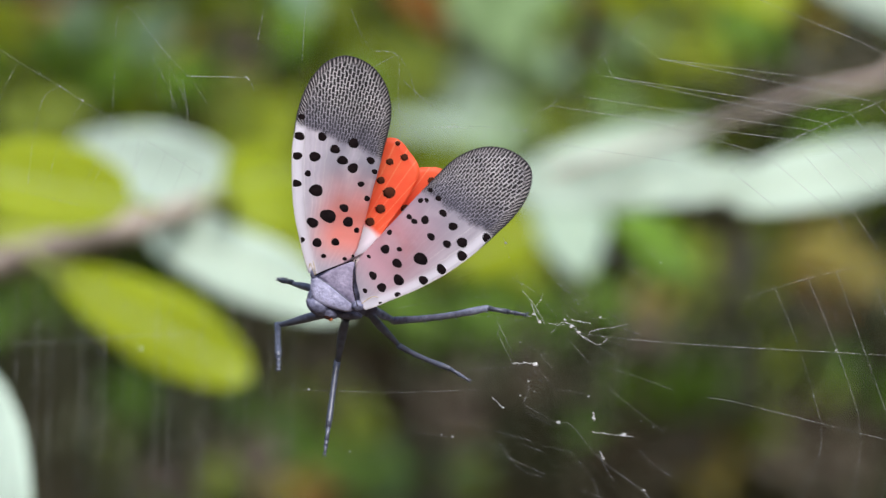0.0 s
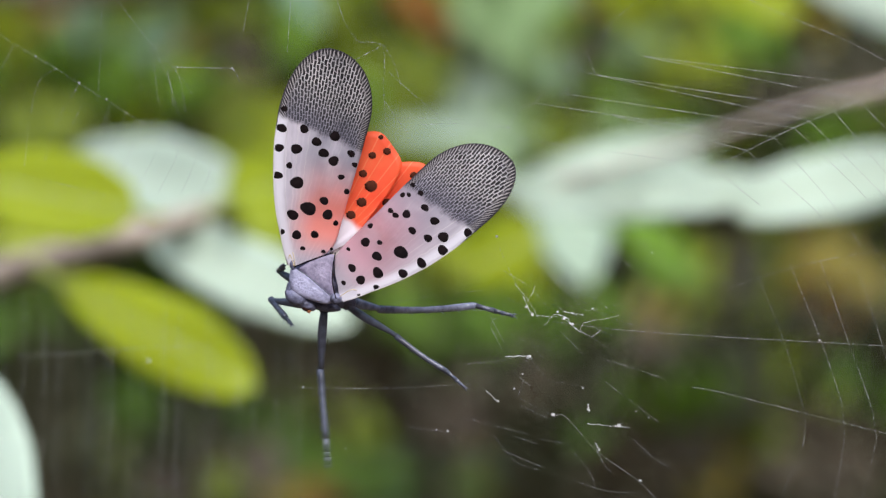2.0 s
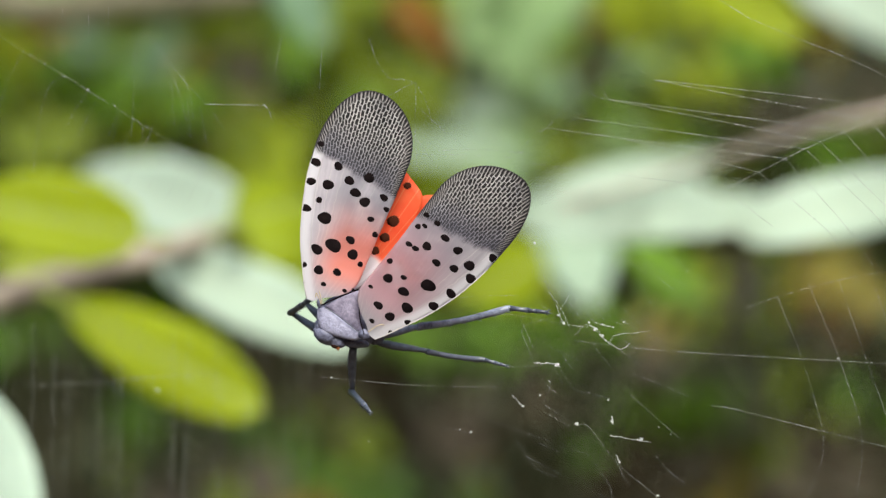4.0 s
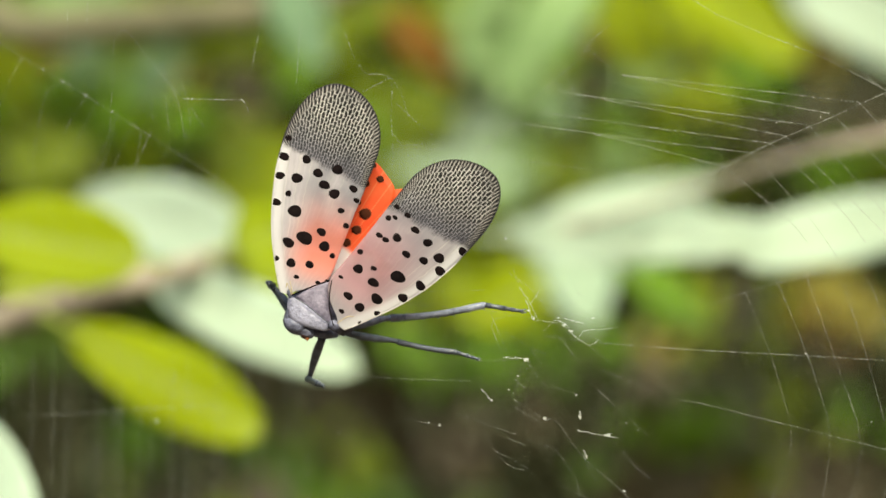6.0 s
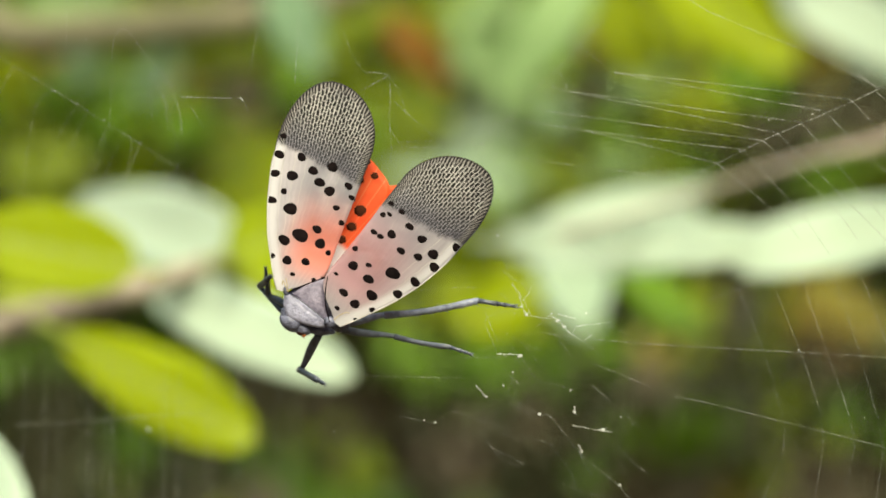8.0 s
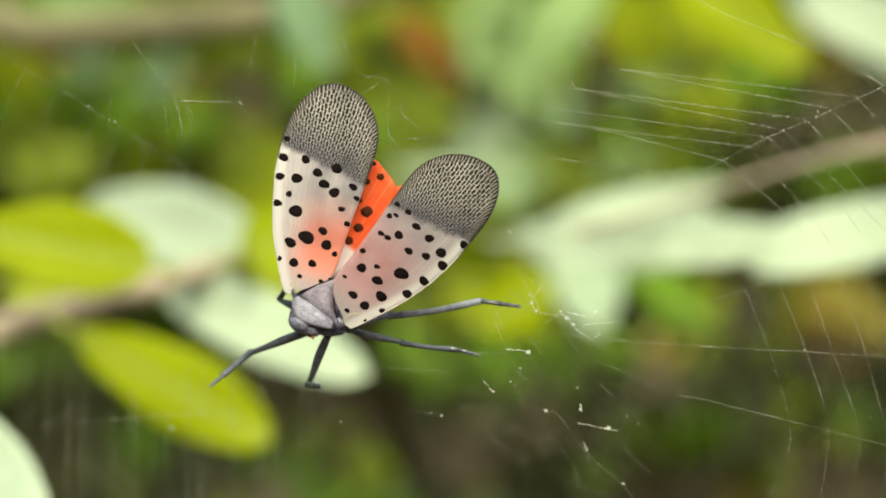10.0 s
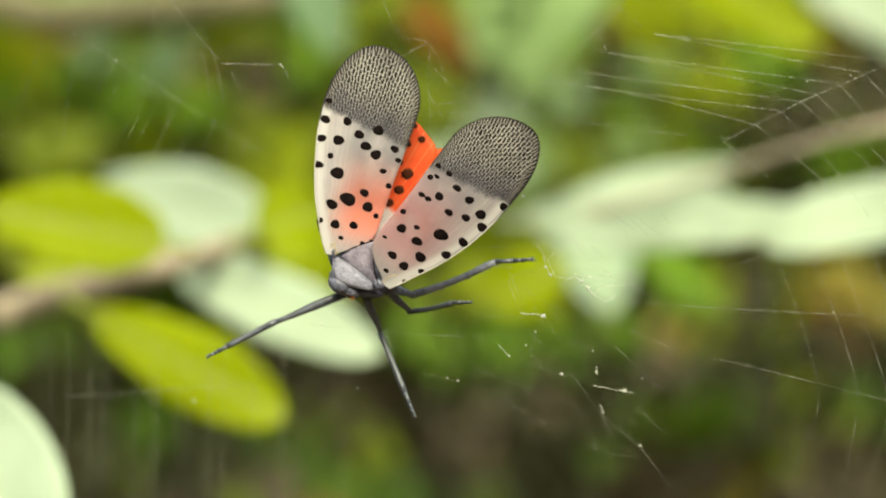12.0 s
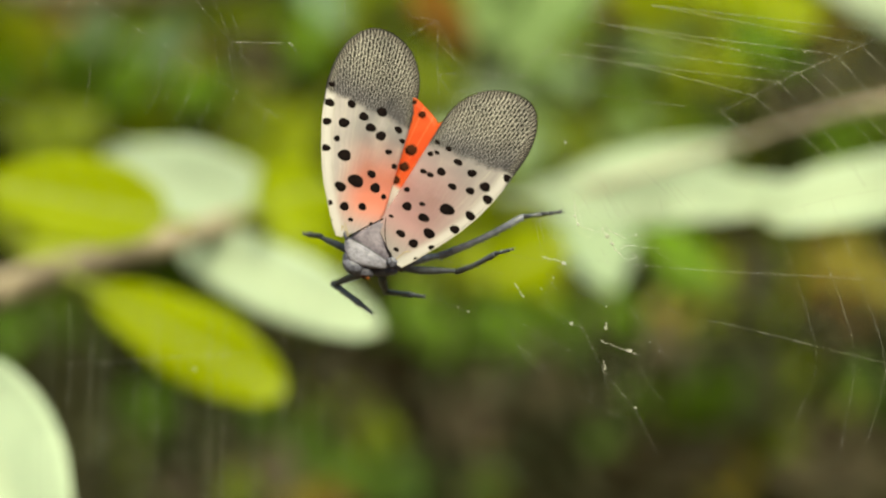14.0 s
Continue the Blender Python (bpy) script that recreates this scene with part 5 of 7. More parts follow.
hindwing((0, 1.73), -42, 62, [(0, 3.0), (0.12, 4.0), (0.3, 7.5), (0.42, 11.2), (0.55, 13.2), (0.64, 14.3), (0.71, 13.7), (0.785, 12.9), (0.83, 10.5), (0.88, 6.9), (0.94, 5.1), (1, 4.4)], 0.0010, [(5.14, 9.18, 0.62), (4.22, 7.51, 0.5), (3.16, 6.18, 0.46), (6.67, 12.82, 0.38), (5.18, 12.36, 0.37), (4.26, 10.45, 0.4), (6.0, 14.25, 0.26)], "orange-red hindwing with dark spots")
hindwing((1.85, 1.73), 20, 92, [(0, 9.5), (0.12, 11.2), (0.22, 12.5), (0.3, 13.2), (0.45, 12.6), (0.7, 10.6), (0.88, 8.0), (1, 5.0)], 0.0018, [(6.76, 7.56, 0.45), (9.45, 10.45, 0.38)], "orange-red hindwing with dark spots")


# body
def body_part(name, material, pieces, label="", parent=insect):
    """A swelling shape out of lumpy ellipsoids: (x, z, depth, half-sizes, turn) in millimetres."""
    bm = bmesh.new()
    for x, z, y, size, turn in pieces:
        blob(bm, (x * 0.001, y * 0.001, z * 0.001), [q * 0.001 for q in size], pose(0, 0, 0, 0, turn, 0), 4, 0.08, 2.5)
    return part(name, bm, material, parent, label)


def shield(name, outline, lift, base, material, label):
    """A vaulted back plate over an outline in millimetres, ring by ring to its middle."""
    line = smooth_path([(x, 0, z) for x, z in (*outline, outline[0])], 5)[:-1]
    mid = sum(line, Vector()) / len(line)
    bm = bmesh.new()
    rings = []
    for k in range(6):
        f = 1 - k / 6
        h = lift * math.sqrt(max(0, 1 - f * f)) + 0.05 * k / 6
        rings.append([bm.verts.new(((mid.x + (p.x - mid.x) * f) * 0.001, (base - h - 0.07 * (k / 6) * noise.noise(p * 1.1 + Vector((0.6 * k, 0, 0)))) * 0.001, (mid.z + (p.z - mid.z) * f) * 0.001)) for p in line])
    low = [bm.verts.new((p.x * 0.001, (base + 0.9) * 0.001, p.z * 0.001)) for p in line]
    rings.insert(0, low)
    n = len(line)
    for a, b in zip(rings, rings[1:]):
        for j in range(n):
            bm.faces.new((a[j], a[(j + 1) % n], b[(j + 1) % n], b[j]))
    bm.faces.new(rings[-1])
    bm.faces.new(low[::-1])
    bmesh.ops.recalc_face_normals(bm, faces=bm.faces)
    return part(name, bm, material, insect, label)


body_part("thorax", HEAD, [(0.29, -1.15, 1.6, (2.6, 1.5, 2.4), 20), (-0.9, 0.55, 0.6, (1.9, 0.9, 1.0), -24), (1.0, 0.9, 0.7, (0.9, 0.8, 1.3), 0), (2.31, -2.02, 1.7, (1.9, 1.2, 1.2), 40)], "dark grey thorax underside")
shield("scutellum", [(-2.02, 0.58), (-0.46, 1.44), (1.5, 2.08), (1.5, 0.87), (1.44, -0.87), (1.62, -2.37), (-0.17, -0.98), (-1.56, 0)], 0.22, -1.15, SHIELD, "grey-mauve back shield")
shield("pronotum", [(-2.83, 0.52), (-1.96, 0.4), (-0.58, -0.64), (0.69, -1.67), (1.67, -2.48), (1.1, -3), (-0.12, -2.83), (-1.33, -2.43), (-2.43, -1.91), (-2.89, -0.75)], 0.32, -1.25, CHITIN, "pale grey-mauve collar plate behind the head")
head = body_part("head", HEAD, [(-2.14, -2.37, -0.3, (1.35, 1.15, 0.95), 38), (-1.04, -3.06, 0.0, (1.0, 1.0, 0.7), 25), (0.69, -3.23, 0.6, (1.7, 0.9, 0.55), 8), (-2.71, -1.5, -0.2, (0.55, 0.9, 0.9), 10)], "dark grey wrinkled head")
bm = bmesh.new()
blob(bm, (-0.0011, -0.0004, -0.0034), (0.0005, 0.00042, 0.00042), level=3)
part("eye", bm, EYE, head, "dark red-brown eye")
bm = bmesh.new()
blob(bm, (-0.0028, -0.0003, -0.0016), (0.0004, 0.0004, 0.00045), level=3)
part("eye", bm, EYE, head, "dark red-brown eye")
bm = bmesh.new()
blob(bm, (-0.00085, -0.00045, -0.00378), (0.00024, 0.0002, 0.0002), level=2)
tube(bm, [(-0.00085, -0.00045, -0.00378), (-0.0008, -0.0006, -0.0041)], [0.00006, 0.00002], 6)
part("antenna", bm, ANTENNA, head, "short orange antenna")
# wing bases: dark ridges where the wings join the back
bm = bmesh.new()
tube(bm, smooth_path([(x * 0.001, -0.0021, z * 0.001) for x, z in ((-2.43, 0.69), (-1.15, 1.27), (0, 1.73), (1.5, 2.25))], 5), 0.00007, 6)
part("wing_ridge", bm, SPOT, insect, "dark ridge at the wing base")
bm = bmesh.new()
tube(bm, smooth_path([(x * 0.001, -0.0021, z * 0.001) for x, z in ((1.73, 2.31), (1.5, 0.87), (1.5, -0.69), (1.91, -2.43))], 5), 0.00005, 6)
part("wing_ridge", bm, SPOT, insect, "dark ridge at the wing base")
bm = bmesh.new()
tube(bm, smooth_path([(x * 0.001, -0.00165, z * 0.001) for x, z in ((-2.08, 0.46), (-0.92, -0.29), (0.35, -1.33), (1.62, -2.37))], 5), 0.00006, 6)
part("collar_groove", bm, LEG, insect, "dark groove behind the collar plate")
bm = bmesh.new()
blob(bm, (0.0019, -0.0014, -0.0024), (0.00062, 0.0005, 0.00055), level=3, lump=0.3)
part("wing_knob", bm, HEAD, insect, "dark knob at the wing hinge")
bm = bmesh.new()
blob(bm, (-0.0026, -0.0013, 0.0009), (0.0003, 0.0002, 0.0005), level=3, lump=0.3)
part("wing_knob", bm, HEAD, insect, "dark knob at the wing hinge")
# pale veins at the wing roots
for line in (((-2.45, 0.75), (-2.62, 1.35), (-2.9, 1.95), (-3.0, 1.5)), ((-2.35, 0.8), (-2.45, 1.5), (-2.62, 2.2)), ((2.3, -2.2), (2.9, -1.75), (3.5, -1.45), (4.0, -1.5))):
    bm = bmesh.new()
    tube(bm, smooth_path([(x * 0.001, -0.0023, z * 0.001) for x, z in line], 5), 0.00005, 6)
    part("root_vein", bm, ROOT_VEIN, insect, "pale tan vein at the wing root")
# abdomen, tapering in rings under the wings
bm = bmesh.new()
rings = [(0, 1.5), (1.2, 1.75), (2.6, 1.8), (4.0, 1.6), (5.4, 1.3), (6.6, 0.9), (7.3, 0.4)]
tube(bm, [(0, 0, z * 0.001) for z, r in rings], [r * 0.001 for z, r in rings], 20)
abdomen = part("abdomen", bm, ABDOMEN, insect, "pale abdomen with dark bands")
abdomen.matrix_basis = pose(0.0005, 0.0032, 0.0006, 0, 42, 0)


# legs
def limb(at, way):
    """Pose of a leg piece whose length runs along its +Z, from `at` towards `way`."""
    z = Vector(way).normalized()
    y = Vector((0, 1, 0))
    y = y - z * y.dot(z)
    if y.length < 0.15:
        y = Vector((0, 1, 0)).lerp(Vector((1, 0, 0)), 0.3) - z * z.dot(Vector((0, 1, 0)).lerp(Vector((1, 0, 0)), 0.3))
    y.normalize()
    x = y.cross(z)
    return Matrix.Translation(at) @ Matrix((x, y, z)).transposed().to_4x4()


def leg(femur_length, tibia_length, thick, hooked=0.0, skin=LEG, bowed=0.0):
    """Thigh and shin; the shin ends in a jointed foot with two claws."""
    n = 9
    bm = bmesh.new()
    tube(bm, [(0.00006 * math.sin(5 * i / n), 0, femur_length * i / n) for i in range(n + 1)], [thick * (0.7 + 0.55 * math.sin(math.pi * min(1, (i + 1.2) / n)) * (1 - 0.35 * i / n)) for i in range(n + 1)], 10)
    blob(bm, (0, 0, femur_length), (thick * 0.85,) * 3, level=2)
    femur = part("femur", bm, skin, insect)
    shin = tibia_length * 0.72
    bm = bmesh.new()
    bow = -bowed * shin
    tube(bm, [(-bow * math.sin(math.pi * i / n), 0, shin * i / n) for i in range(n + 1)], [thick * (0.92 - 0.2 * math.sin(math.pi * i / n) + 0.02 * (i % 2) - (0.2 if i == n else 0.0)) for i in range(n + 1)], 10)
    blob(bm, (0, 0, shin), (thick * 0.7,) * 3, level=2)
    for i in range(5):
        z = shin * (0.3 + 0.165 * i)
        root = -bow * math.sin(math.pi * z / shin)
        tube(bm, [(root + thick * 0.4, 0, z), (root + thick * 1.2, thick * 0.3, z + thick * 1.1)], [thick * 0.24, thick * 0.03], 5)
    tibia = part("tibia", bm, skin, insect)
    bm = bmesh.new()
    z = shin
    bend = 0.0
    for i, share in enumerate((0.52, 0.2, 0.28)):
        step = tibia_length * 0.28 * share
        after = bend + hooked * share
        tube(bm, [(bend, 0, z), ((bend + after) / 2, 0, z + step * 0.5), (after, 0, z + step)], [thick * (0.66 - 0.08 * i), thick * (0.5 - 0.06 * i), thick * (0.6 - 0.1 * i)], 8)
        tube(bm, [(after, 0, z + step * 0.85), (after + thick * 0.75, thick * 0.2, z + step * 1.08)], [thick * 0.22, thick * 0.05], 5)
        z, bend = z + step, after
    for side in (-1, 1):
        tube(bm, [(bend, 0, z), (bend + side * thick * 0.35, 0, z + thick * 0.6), (bend + side * thick * 0.4 + thick * 0.2, thick * 0.5, z + thick * 1.1)], [thick * 0.25, thick * 0.16, thick * 0.03], 5)
    part("foot", bm, LEG, tibia, "jointed foot with two claws")
    return {"femur": femur, "tibia": tibia}


def coxa(points, thick):
    """The short base of a leg, between the thorax and the thigh."""
    bm = bmesh.new()
    path = smooth_path([(x * 0.001, y * 0.001, z * 0.001) for x, y, z in points], 4)
    tube(bm, path, [thick * (1.25 - 0.3 * i / len(path)) for i in range(len(path))], 10)
    part("coxa", bm, LEG, insect)


def at(x, z, y):
    return x, y, z


coxa([at(0, -2.02, 1.4), at(-0.87, -2.89, 1.3), at(-1.15, -3.23, 1.2)], 0.00042)
coxa([at(-0.87, -1.15, 1.6), at(-2.02, -0.92, 1.4), at(-2.54, -0.81, 1.2)], 0.0004)
coxa([at(0.87, -2.31, 1.6), at(0.69, -3.23, 1.4), at(0.69, -3.81, 1.2)], 0.0005)
coxa([at(2.02, -2.02, 1.8), at(2.66, -2.77, 1.6), at(3.18, -3.23, 1.4)], 0.00052)
coxa([at(1.73, -1.44, 2.0), at(2.31, -2.02, 1.9), at(2.77, -2.48, 1.8)], 0.00048)
left_foreleg = leg(0.00834, 0.00788, 0.00040)
left_midleg = leg(0.00493, 0.00404, 0.00034)
right_foreleg = leg(0.00674, 0.00987, 0.00040)
right_midleg = leg(0.00592, 0.00882, 0.00036, 0.0003, LEG, 0.02)
right_hindleg = leg(0.0057, 0.0137, 0.00046, 0.0012, LIT_LEG, 0.025)


def wing_pose(x, y, z, lean, roll, pitch):
    """A wing hinged at (x, y, z): turned in its plane, then about its length, then nodding."""
    return pose(x, y, z, 0, lean, 0) @ pose(0, 0, 0, pitch, 0, roll)


def motions():
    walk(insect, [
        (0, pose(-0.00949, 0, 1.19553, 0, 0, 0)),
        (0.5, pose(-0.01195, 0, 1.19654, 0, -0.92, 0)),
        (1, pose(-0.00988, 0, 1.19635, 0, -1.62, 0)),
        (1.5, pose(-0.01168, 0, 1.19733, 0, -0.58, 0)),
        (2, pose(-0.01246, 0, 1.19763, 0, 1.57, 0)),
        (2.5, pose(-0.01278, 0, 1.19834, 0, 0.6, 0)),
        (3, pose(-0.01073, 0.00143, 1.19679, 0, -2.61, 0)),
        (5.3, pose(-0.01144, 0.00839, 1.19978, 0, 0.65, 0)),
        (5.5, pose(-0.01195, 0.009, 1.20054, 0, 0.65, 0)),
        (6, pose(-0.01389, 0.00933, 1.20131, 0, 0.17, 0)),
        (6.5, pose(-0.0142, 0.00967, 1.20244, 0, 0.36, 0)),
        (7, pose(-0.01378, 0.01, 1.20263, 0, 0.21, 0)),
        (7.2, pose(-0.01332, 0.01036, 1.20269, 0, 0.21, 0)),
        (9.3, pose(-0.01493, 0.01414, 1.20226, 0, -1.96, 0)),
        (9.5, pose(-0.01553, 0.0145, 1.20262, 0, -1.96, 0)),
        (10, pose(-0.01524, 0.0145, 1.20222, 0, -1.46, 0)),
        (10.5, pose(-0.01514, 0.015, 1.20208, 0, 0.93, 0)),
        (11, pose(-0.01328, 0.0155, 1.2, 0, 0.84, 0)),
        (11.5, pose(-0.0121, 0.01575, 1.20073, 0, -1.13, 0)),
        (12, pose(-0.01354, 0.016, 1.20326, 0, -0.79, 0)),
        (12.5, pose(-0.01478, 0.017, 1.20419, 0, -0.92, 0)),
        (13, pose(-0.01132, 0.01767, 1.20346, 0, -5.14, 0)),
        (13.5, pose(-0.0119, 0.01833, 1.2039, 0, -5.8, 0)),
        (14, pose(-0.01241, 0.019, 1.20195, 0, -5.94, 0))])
    walk(left_forewing, [
        (0, wing_pose(-0.00275, -0.0012, 0.00089, 9.81, 15.9, 1.7)),
        (0.5, wing_pose(-0.00274, -0.0012, 0.00093, 10.69, 16.0, 1.7)),
        (1, wing_pose(-0.00276, -0.0012, 0.00085, 10.45, 17.5, 0.8)),
        (1.5, wing_pose(-0.00286, -0.0012, 0.00085, 8.59, 23.2, 3.2)),
        (2, wing_pose(-0.00281, -0.0012, 0.00081, 9.35, 19.5, 1.3)),
        (2.5, wing_pose(-0.00307, -0.0012, 0.00084, 9.18, 23.9, 1.6)),
        (3, wing_pose(-0.00389, -0.0012, 0.00152, 23.25, 19.1, -2.1)),
        (5.3, wing_pose(-0.00331, -0.0012, 0.00090, 15.81, 2.0, -2.4)),
        (5.5, wing_pose(-0.00331, -0.0012, 0.00090, 15.81, 2.0, -2.4)),
        (6, wing_pose(-0.00334, -0.0012, 0.00094, 16.38, 2.0, -3.2)),
        (6.5, wing_pose(-0.00329, -0.0012, 0.00086, 16.17, 1.8, -3.0)),
        (7, wing_pose(-0.00327, -0.0012, 0.00091, 16.59, 2.9, -4.0)),
        (7.2, wing_pose(-0.00327, -0.0012, 0.00091, 16.59, 2.9, -4.0)),
        (9.3, wing_pose(-0.00341, -0.0012, 0.00100, 16.54, 2.3, -2.5)),
        (9.5, wing_pose(-0.00341, -0.0012, 0.00100, 16.54, 2.3, -2.5)),
        (10, wing_pose(-0.00340, -0.0012, 0.00091, 16.03, 2.0, -2.5)),
        (10.5, wing_pose(-0.00336, -0.0012, 0.00102, 16.76, -0.5, -2.0)),
        (11, wing_pose(-0.00334, -0.0012, 0.00086, 16.41, 0.1, -2.3)),
        (11.5, wing_pose(-0.00327, -0.0012, 0.00089, 16.14, -0.0, -1.8)),
        (12, wing_pose(-0.00328, -0.0012, 0.00085, 15.58, 0.3, -1.9)),
        (12.5, wing_pose(-0.00325, -0.0012, 0.00069, 14.33, -2.2, -6.6)),
        (13, wing_pose(-0.00332, -0.0012, 0.00070, 16.53, 11.2, -4.8)),
        (13.5, wing_pose(-0.00330, -0.0012, 0.00087, 17.50, 10.0, -6.3)),
        (14, wing_pose(-0.00339, -0.0012, 0.00090, 18.90, 11.2, -7.2))])
    walk(right_forewing, [
        (0, wing_pose(0.00253, -0.0016, -0.00258, 51.63, -23.5, 9.2)),
        (0.5, wing_pose(0.00230, -0.0016, -0.00264, 52.21, -27.9, 8.5)),
        (1, wing_pose(0.00247, -0.0016, -0.00262, 49.95, -24.1, 5.2)),
        (1.5, wing_pose(0.00260, -0.0016, -0.00250, 49.39, -21.1, 3.8)),
        (2, wing_pose(0.00247, -0.0016, -0.00250, 50.85, -24.6, 5.7)),
        (2.5, wing_pose(0.00282, -0.0016, -0.00261, 47.21, -15.8, -0.1)),
        (3, wing_pose(0.00269, -0.0016, -0.00285, 44.86, 12.4, 1.0)),
        (5.3, wing_pose(0.00280, -0.0016, -0.00265, 44.92, 11.4, -4.9)),
        (5.5, wing_pose(0.00280, -0.0016, -0.00265, 44.92, 11.4, -4.9)),
        (6, wing_pose(0.00278, -0.0016, -0.00269, 44.47, 8.9, -5.0)),
        (6.5, wing_pose(0.00272, -0.0016, -0.00272, 44.57, 7.5, -7.2)),
        (7, wing_pose(0.00260, -0.0016, -0.00270, 45.38, 9.1, -8.4)),
        (7.2, wing_pose(0.00260, -0.0016, -0.00270, 45.38, 9.1, -8.4)),
        (9.3, wing_pose(0.00294, -0.0016, -0.00272, 43.87, 13.5, -2.9)),
        (9.5, wing_pose(0.00294, -0.0016, -0.00272, 43.87, 13.5, -2.9)),
        (10, wing_pose(0.00291, -0.0016, -0.00284, 43.19, 12.6, -3.0)),
        (10.5, wing_pose(0.00286, -0.0016, -0.00272, 44.06, 11.8, -3.7)),
        (11, wing_pose(0.00271, -0.0016, -0.00269, 43.22, 8.5, -2.5)),
        (11.5, wing_pose(0.00276, -0.0016, -0.00259, 43.73, 13.3, -3.1)),
        (12, wing_pose(0.00281, -0.0016, -0.00266, 43.43, 14.8, -1.9)),
        (12.5, wing_pose(0.00268, -0.0016, -0.00287, 44.44, 15.3, -8.0)),
        (13, wing_pose(0.00251, -0.0016, -0.00276, 43.86, 2.7, -10.5)),
        (13.5, wing_pose(0.00247, -0.0016, -0.00279, 44.09, 3.7, -7.6)),
        (14, wing_pose(0.00257, -0.0016, -0.00286, 43.53, 1.9, -9.6))])
    walk(left_foreleg['femur'], [
        (0, limb((-0.00115, 0.0012, -0.00323), (-0.64, 0.755, -0.143))),
        (0.2, limb((-0.00115, 0.0012, -0.00323), (-0.765, 0.624, -0.159))),
        (0.5, limb((-0.00115, 0.0012, -0.00323), (-0.544, 0.838, -0.037))),
        (0.7, limb((-0.00115, 0.0012, -0.00323), (-0.47, 0.88, 0.062))),
        (1, limb((-0.00115, 0.0012, -0.00323), (-0.494, 0.869, 0.017))),
        (1.2, limb((-0.00115, 0.0012, -0.00323), (-0.574, 0.819, -0.014))),
        (1.5, limb((-0.00115, 0.0012, -0.00323), (-0.59, 0.807, -0.021))),
        (1.7, limb((-0.00115, 0.0012, -0.00323), (-0.64, 0.768, -0.036))),
        (2, limb((-0.00115, 0.0012, -0.00323), (-0.46, 0.886, 0.054))),
        (2.2, limb((-0.00115, 0.0012, -0.00323), (-0.402, 0.902, 0.159))),
        (2.4, limb((-0.00115, 0.0012, -0.00323), (-0.525, 0.825, 0.211))),
        (2.6, limb((-0.00115, 0.0012, -0.00323), (-0.715, 0.69, 0.112))),
        (2.7, limb((-0.00115, 0.0012, -0.00323), (-0.676, 0.715, 0.178))),
        (2.8, limb((-0.00115, 0.0012, -0.00323), (-0.72, 0.67, 0.181))),
        (3, limb((-0.00115, 0.0012, -0.00323), (-0.639, 0.764, 0.093))),
        (3.2, limb((-0.00115, 0.0012, -0.00323), (-0.563, 0.716, 0.412))),
        (5.3, limb((-0.00115, 0.0012, -0.00323), (-0.586, 0.767, 0.261))),
        (5.5, limb((-0.00115, 0.0012, -0.00323), (-0.612, 0.749, 0.252))),
        (6, limb((-0.00115, 0.0012, -0.00323), (-0.389, 0.753, 0.53))),
        (6.5, limb((-0.00115, 0.0012, -0.00323), (-0.39, 0.819, 0.422))),
        (7, limb((-0.00115, 0.0012, -0.00323), (-0.552, 0.832, 0.056))),
        (7.2, limb((-0.00115, 0.0012, -0.00323), (-0.523, 0.632, 0.572))),
        (9.3, limb((-0.00115, 0.0012, -0.00323), (-0.586, 0.75, 0.307))),
        (9.5, limb((-0.00115, 0.0012, -0.00323), (-0.597, 0.777, 0.2))),
        (9.8, limb((-0.00115, 0.0012, -0.00323), (-0.509, 0.86, 0.026))),
        (10, limb((-0.00115, 0.0012, -0.00323), (-0.767, 0.593, -0.245))),
        (10.2, limb((-0.00115, 0.0012, -0.00323), (-0.804, 0, -0.595))),
        (10.5, limb((-0.00115, 0.0012, -0.00323), (-0.3, 0.706, -0.642))),
        (10.7, limb((-0.00115, 0.0012, -0.00323), (-0.496, 0.774, -0.394))),
        (10.8, limb((-0.00115, 0.0012, -0.00323), (-0.475, 0.831, -0.289))),
        (11, limb((-0.00115, 0.0012, -0.00323), (-0.556, 0.817, -0.153))),
        (11.2, limb((-0.00115, 0.0012, -0.00323), (-0.781, 0, -0.624))),
        (11.4, limb((-0.00115, 0.0012, -0.00323), (-0.561, 0.079, -0.824))),
        (11.5, limb((-0.00115, 0.0012, -0.00323), (-0.512, 0.43, -0.744))),
        (11.6, limb((-0.00115, 0.0012, -0.00323), (-0.603, 0.235, -0.762))),
        (11.8, limb((-0.00115, 0.0012, -0.00323), (-0.656, 0.619, -0.432))),
        (12, limb((-0.00115, 0.0012, -0.00323), (-0.937, 0, -0.349))),
        (12.2, limb((-0.00115, 0.0012, -0.00323), (-0.935, 0.277, -0.22))),
        (12.5, limb((-0.00115, 0.0012, -0.00323), (-0.668, 0, -0.744))),
        (12.7, limb((-0.00115, 0.0012, -0.00323), (-0.424, 0.611, -0.668))),
        (13, limb((-0.00115, 0.0012, -0.00323), (-0.242, 0.657, -0.714))),
        (13.2, limb((-0.00115, 0.0012, -0.00323), (0.075, 0.72, -0.689))),
        (13.5, limb((-0.00115, 0.0012, -0.00323), (-0.361, 0.798, -0.482))),
        (13.7, limb((-0.00115, 0.0012, -0.00323), (-0.457, 0.799, -0.391))),
        (14, limb((-0.00115, 0.0012, -0.00323), (-0.42, 0.903, -0.097)))])
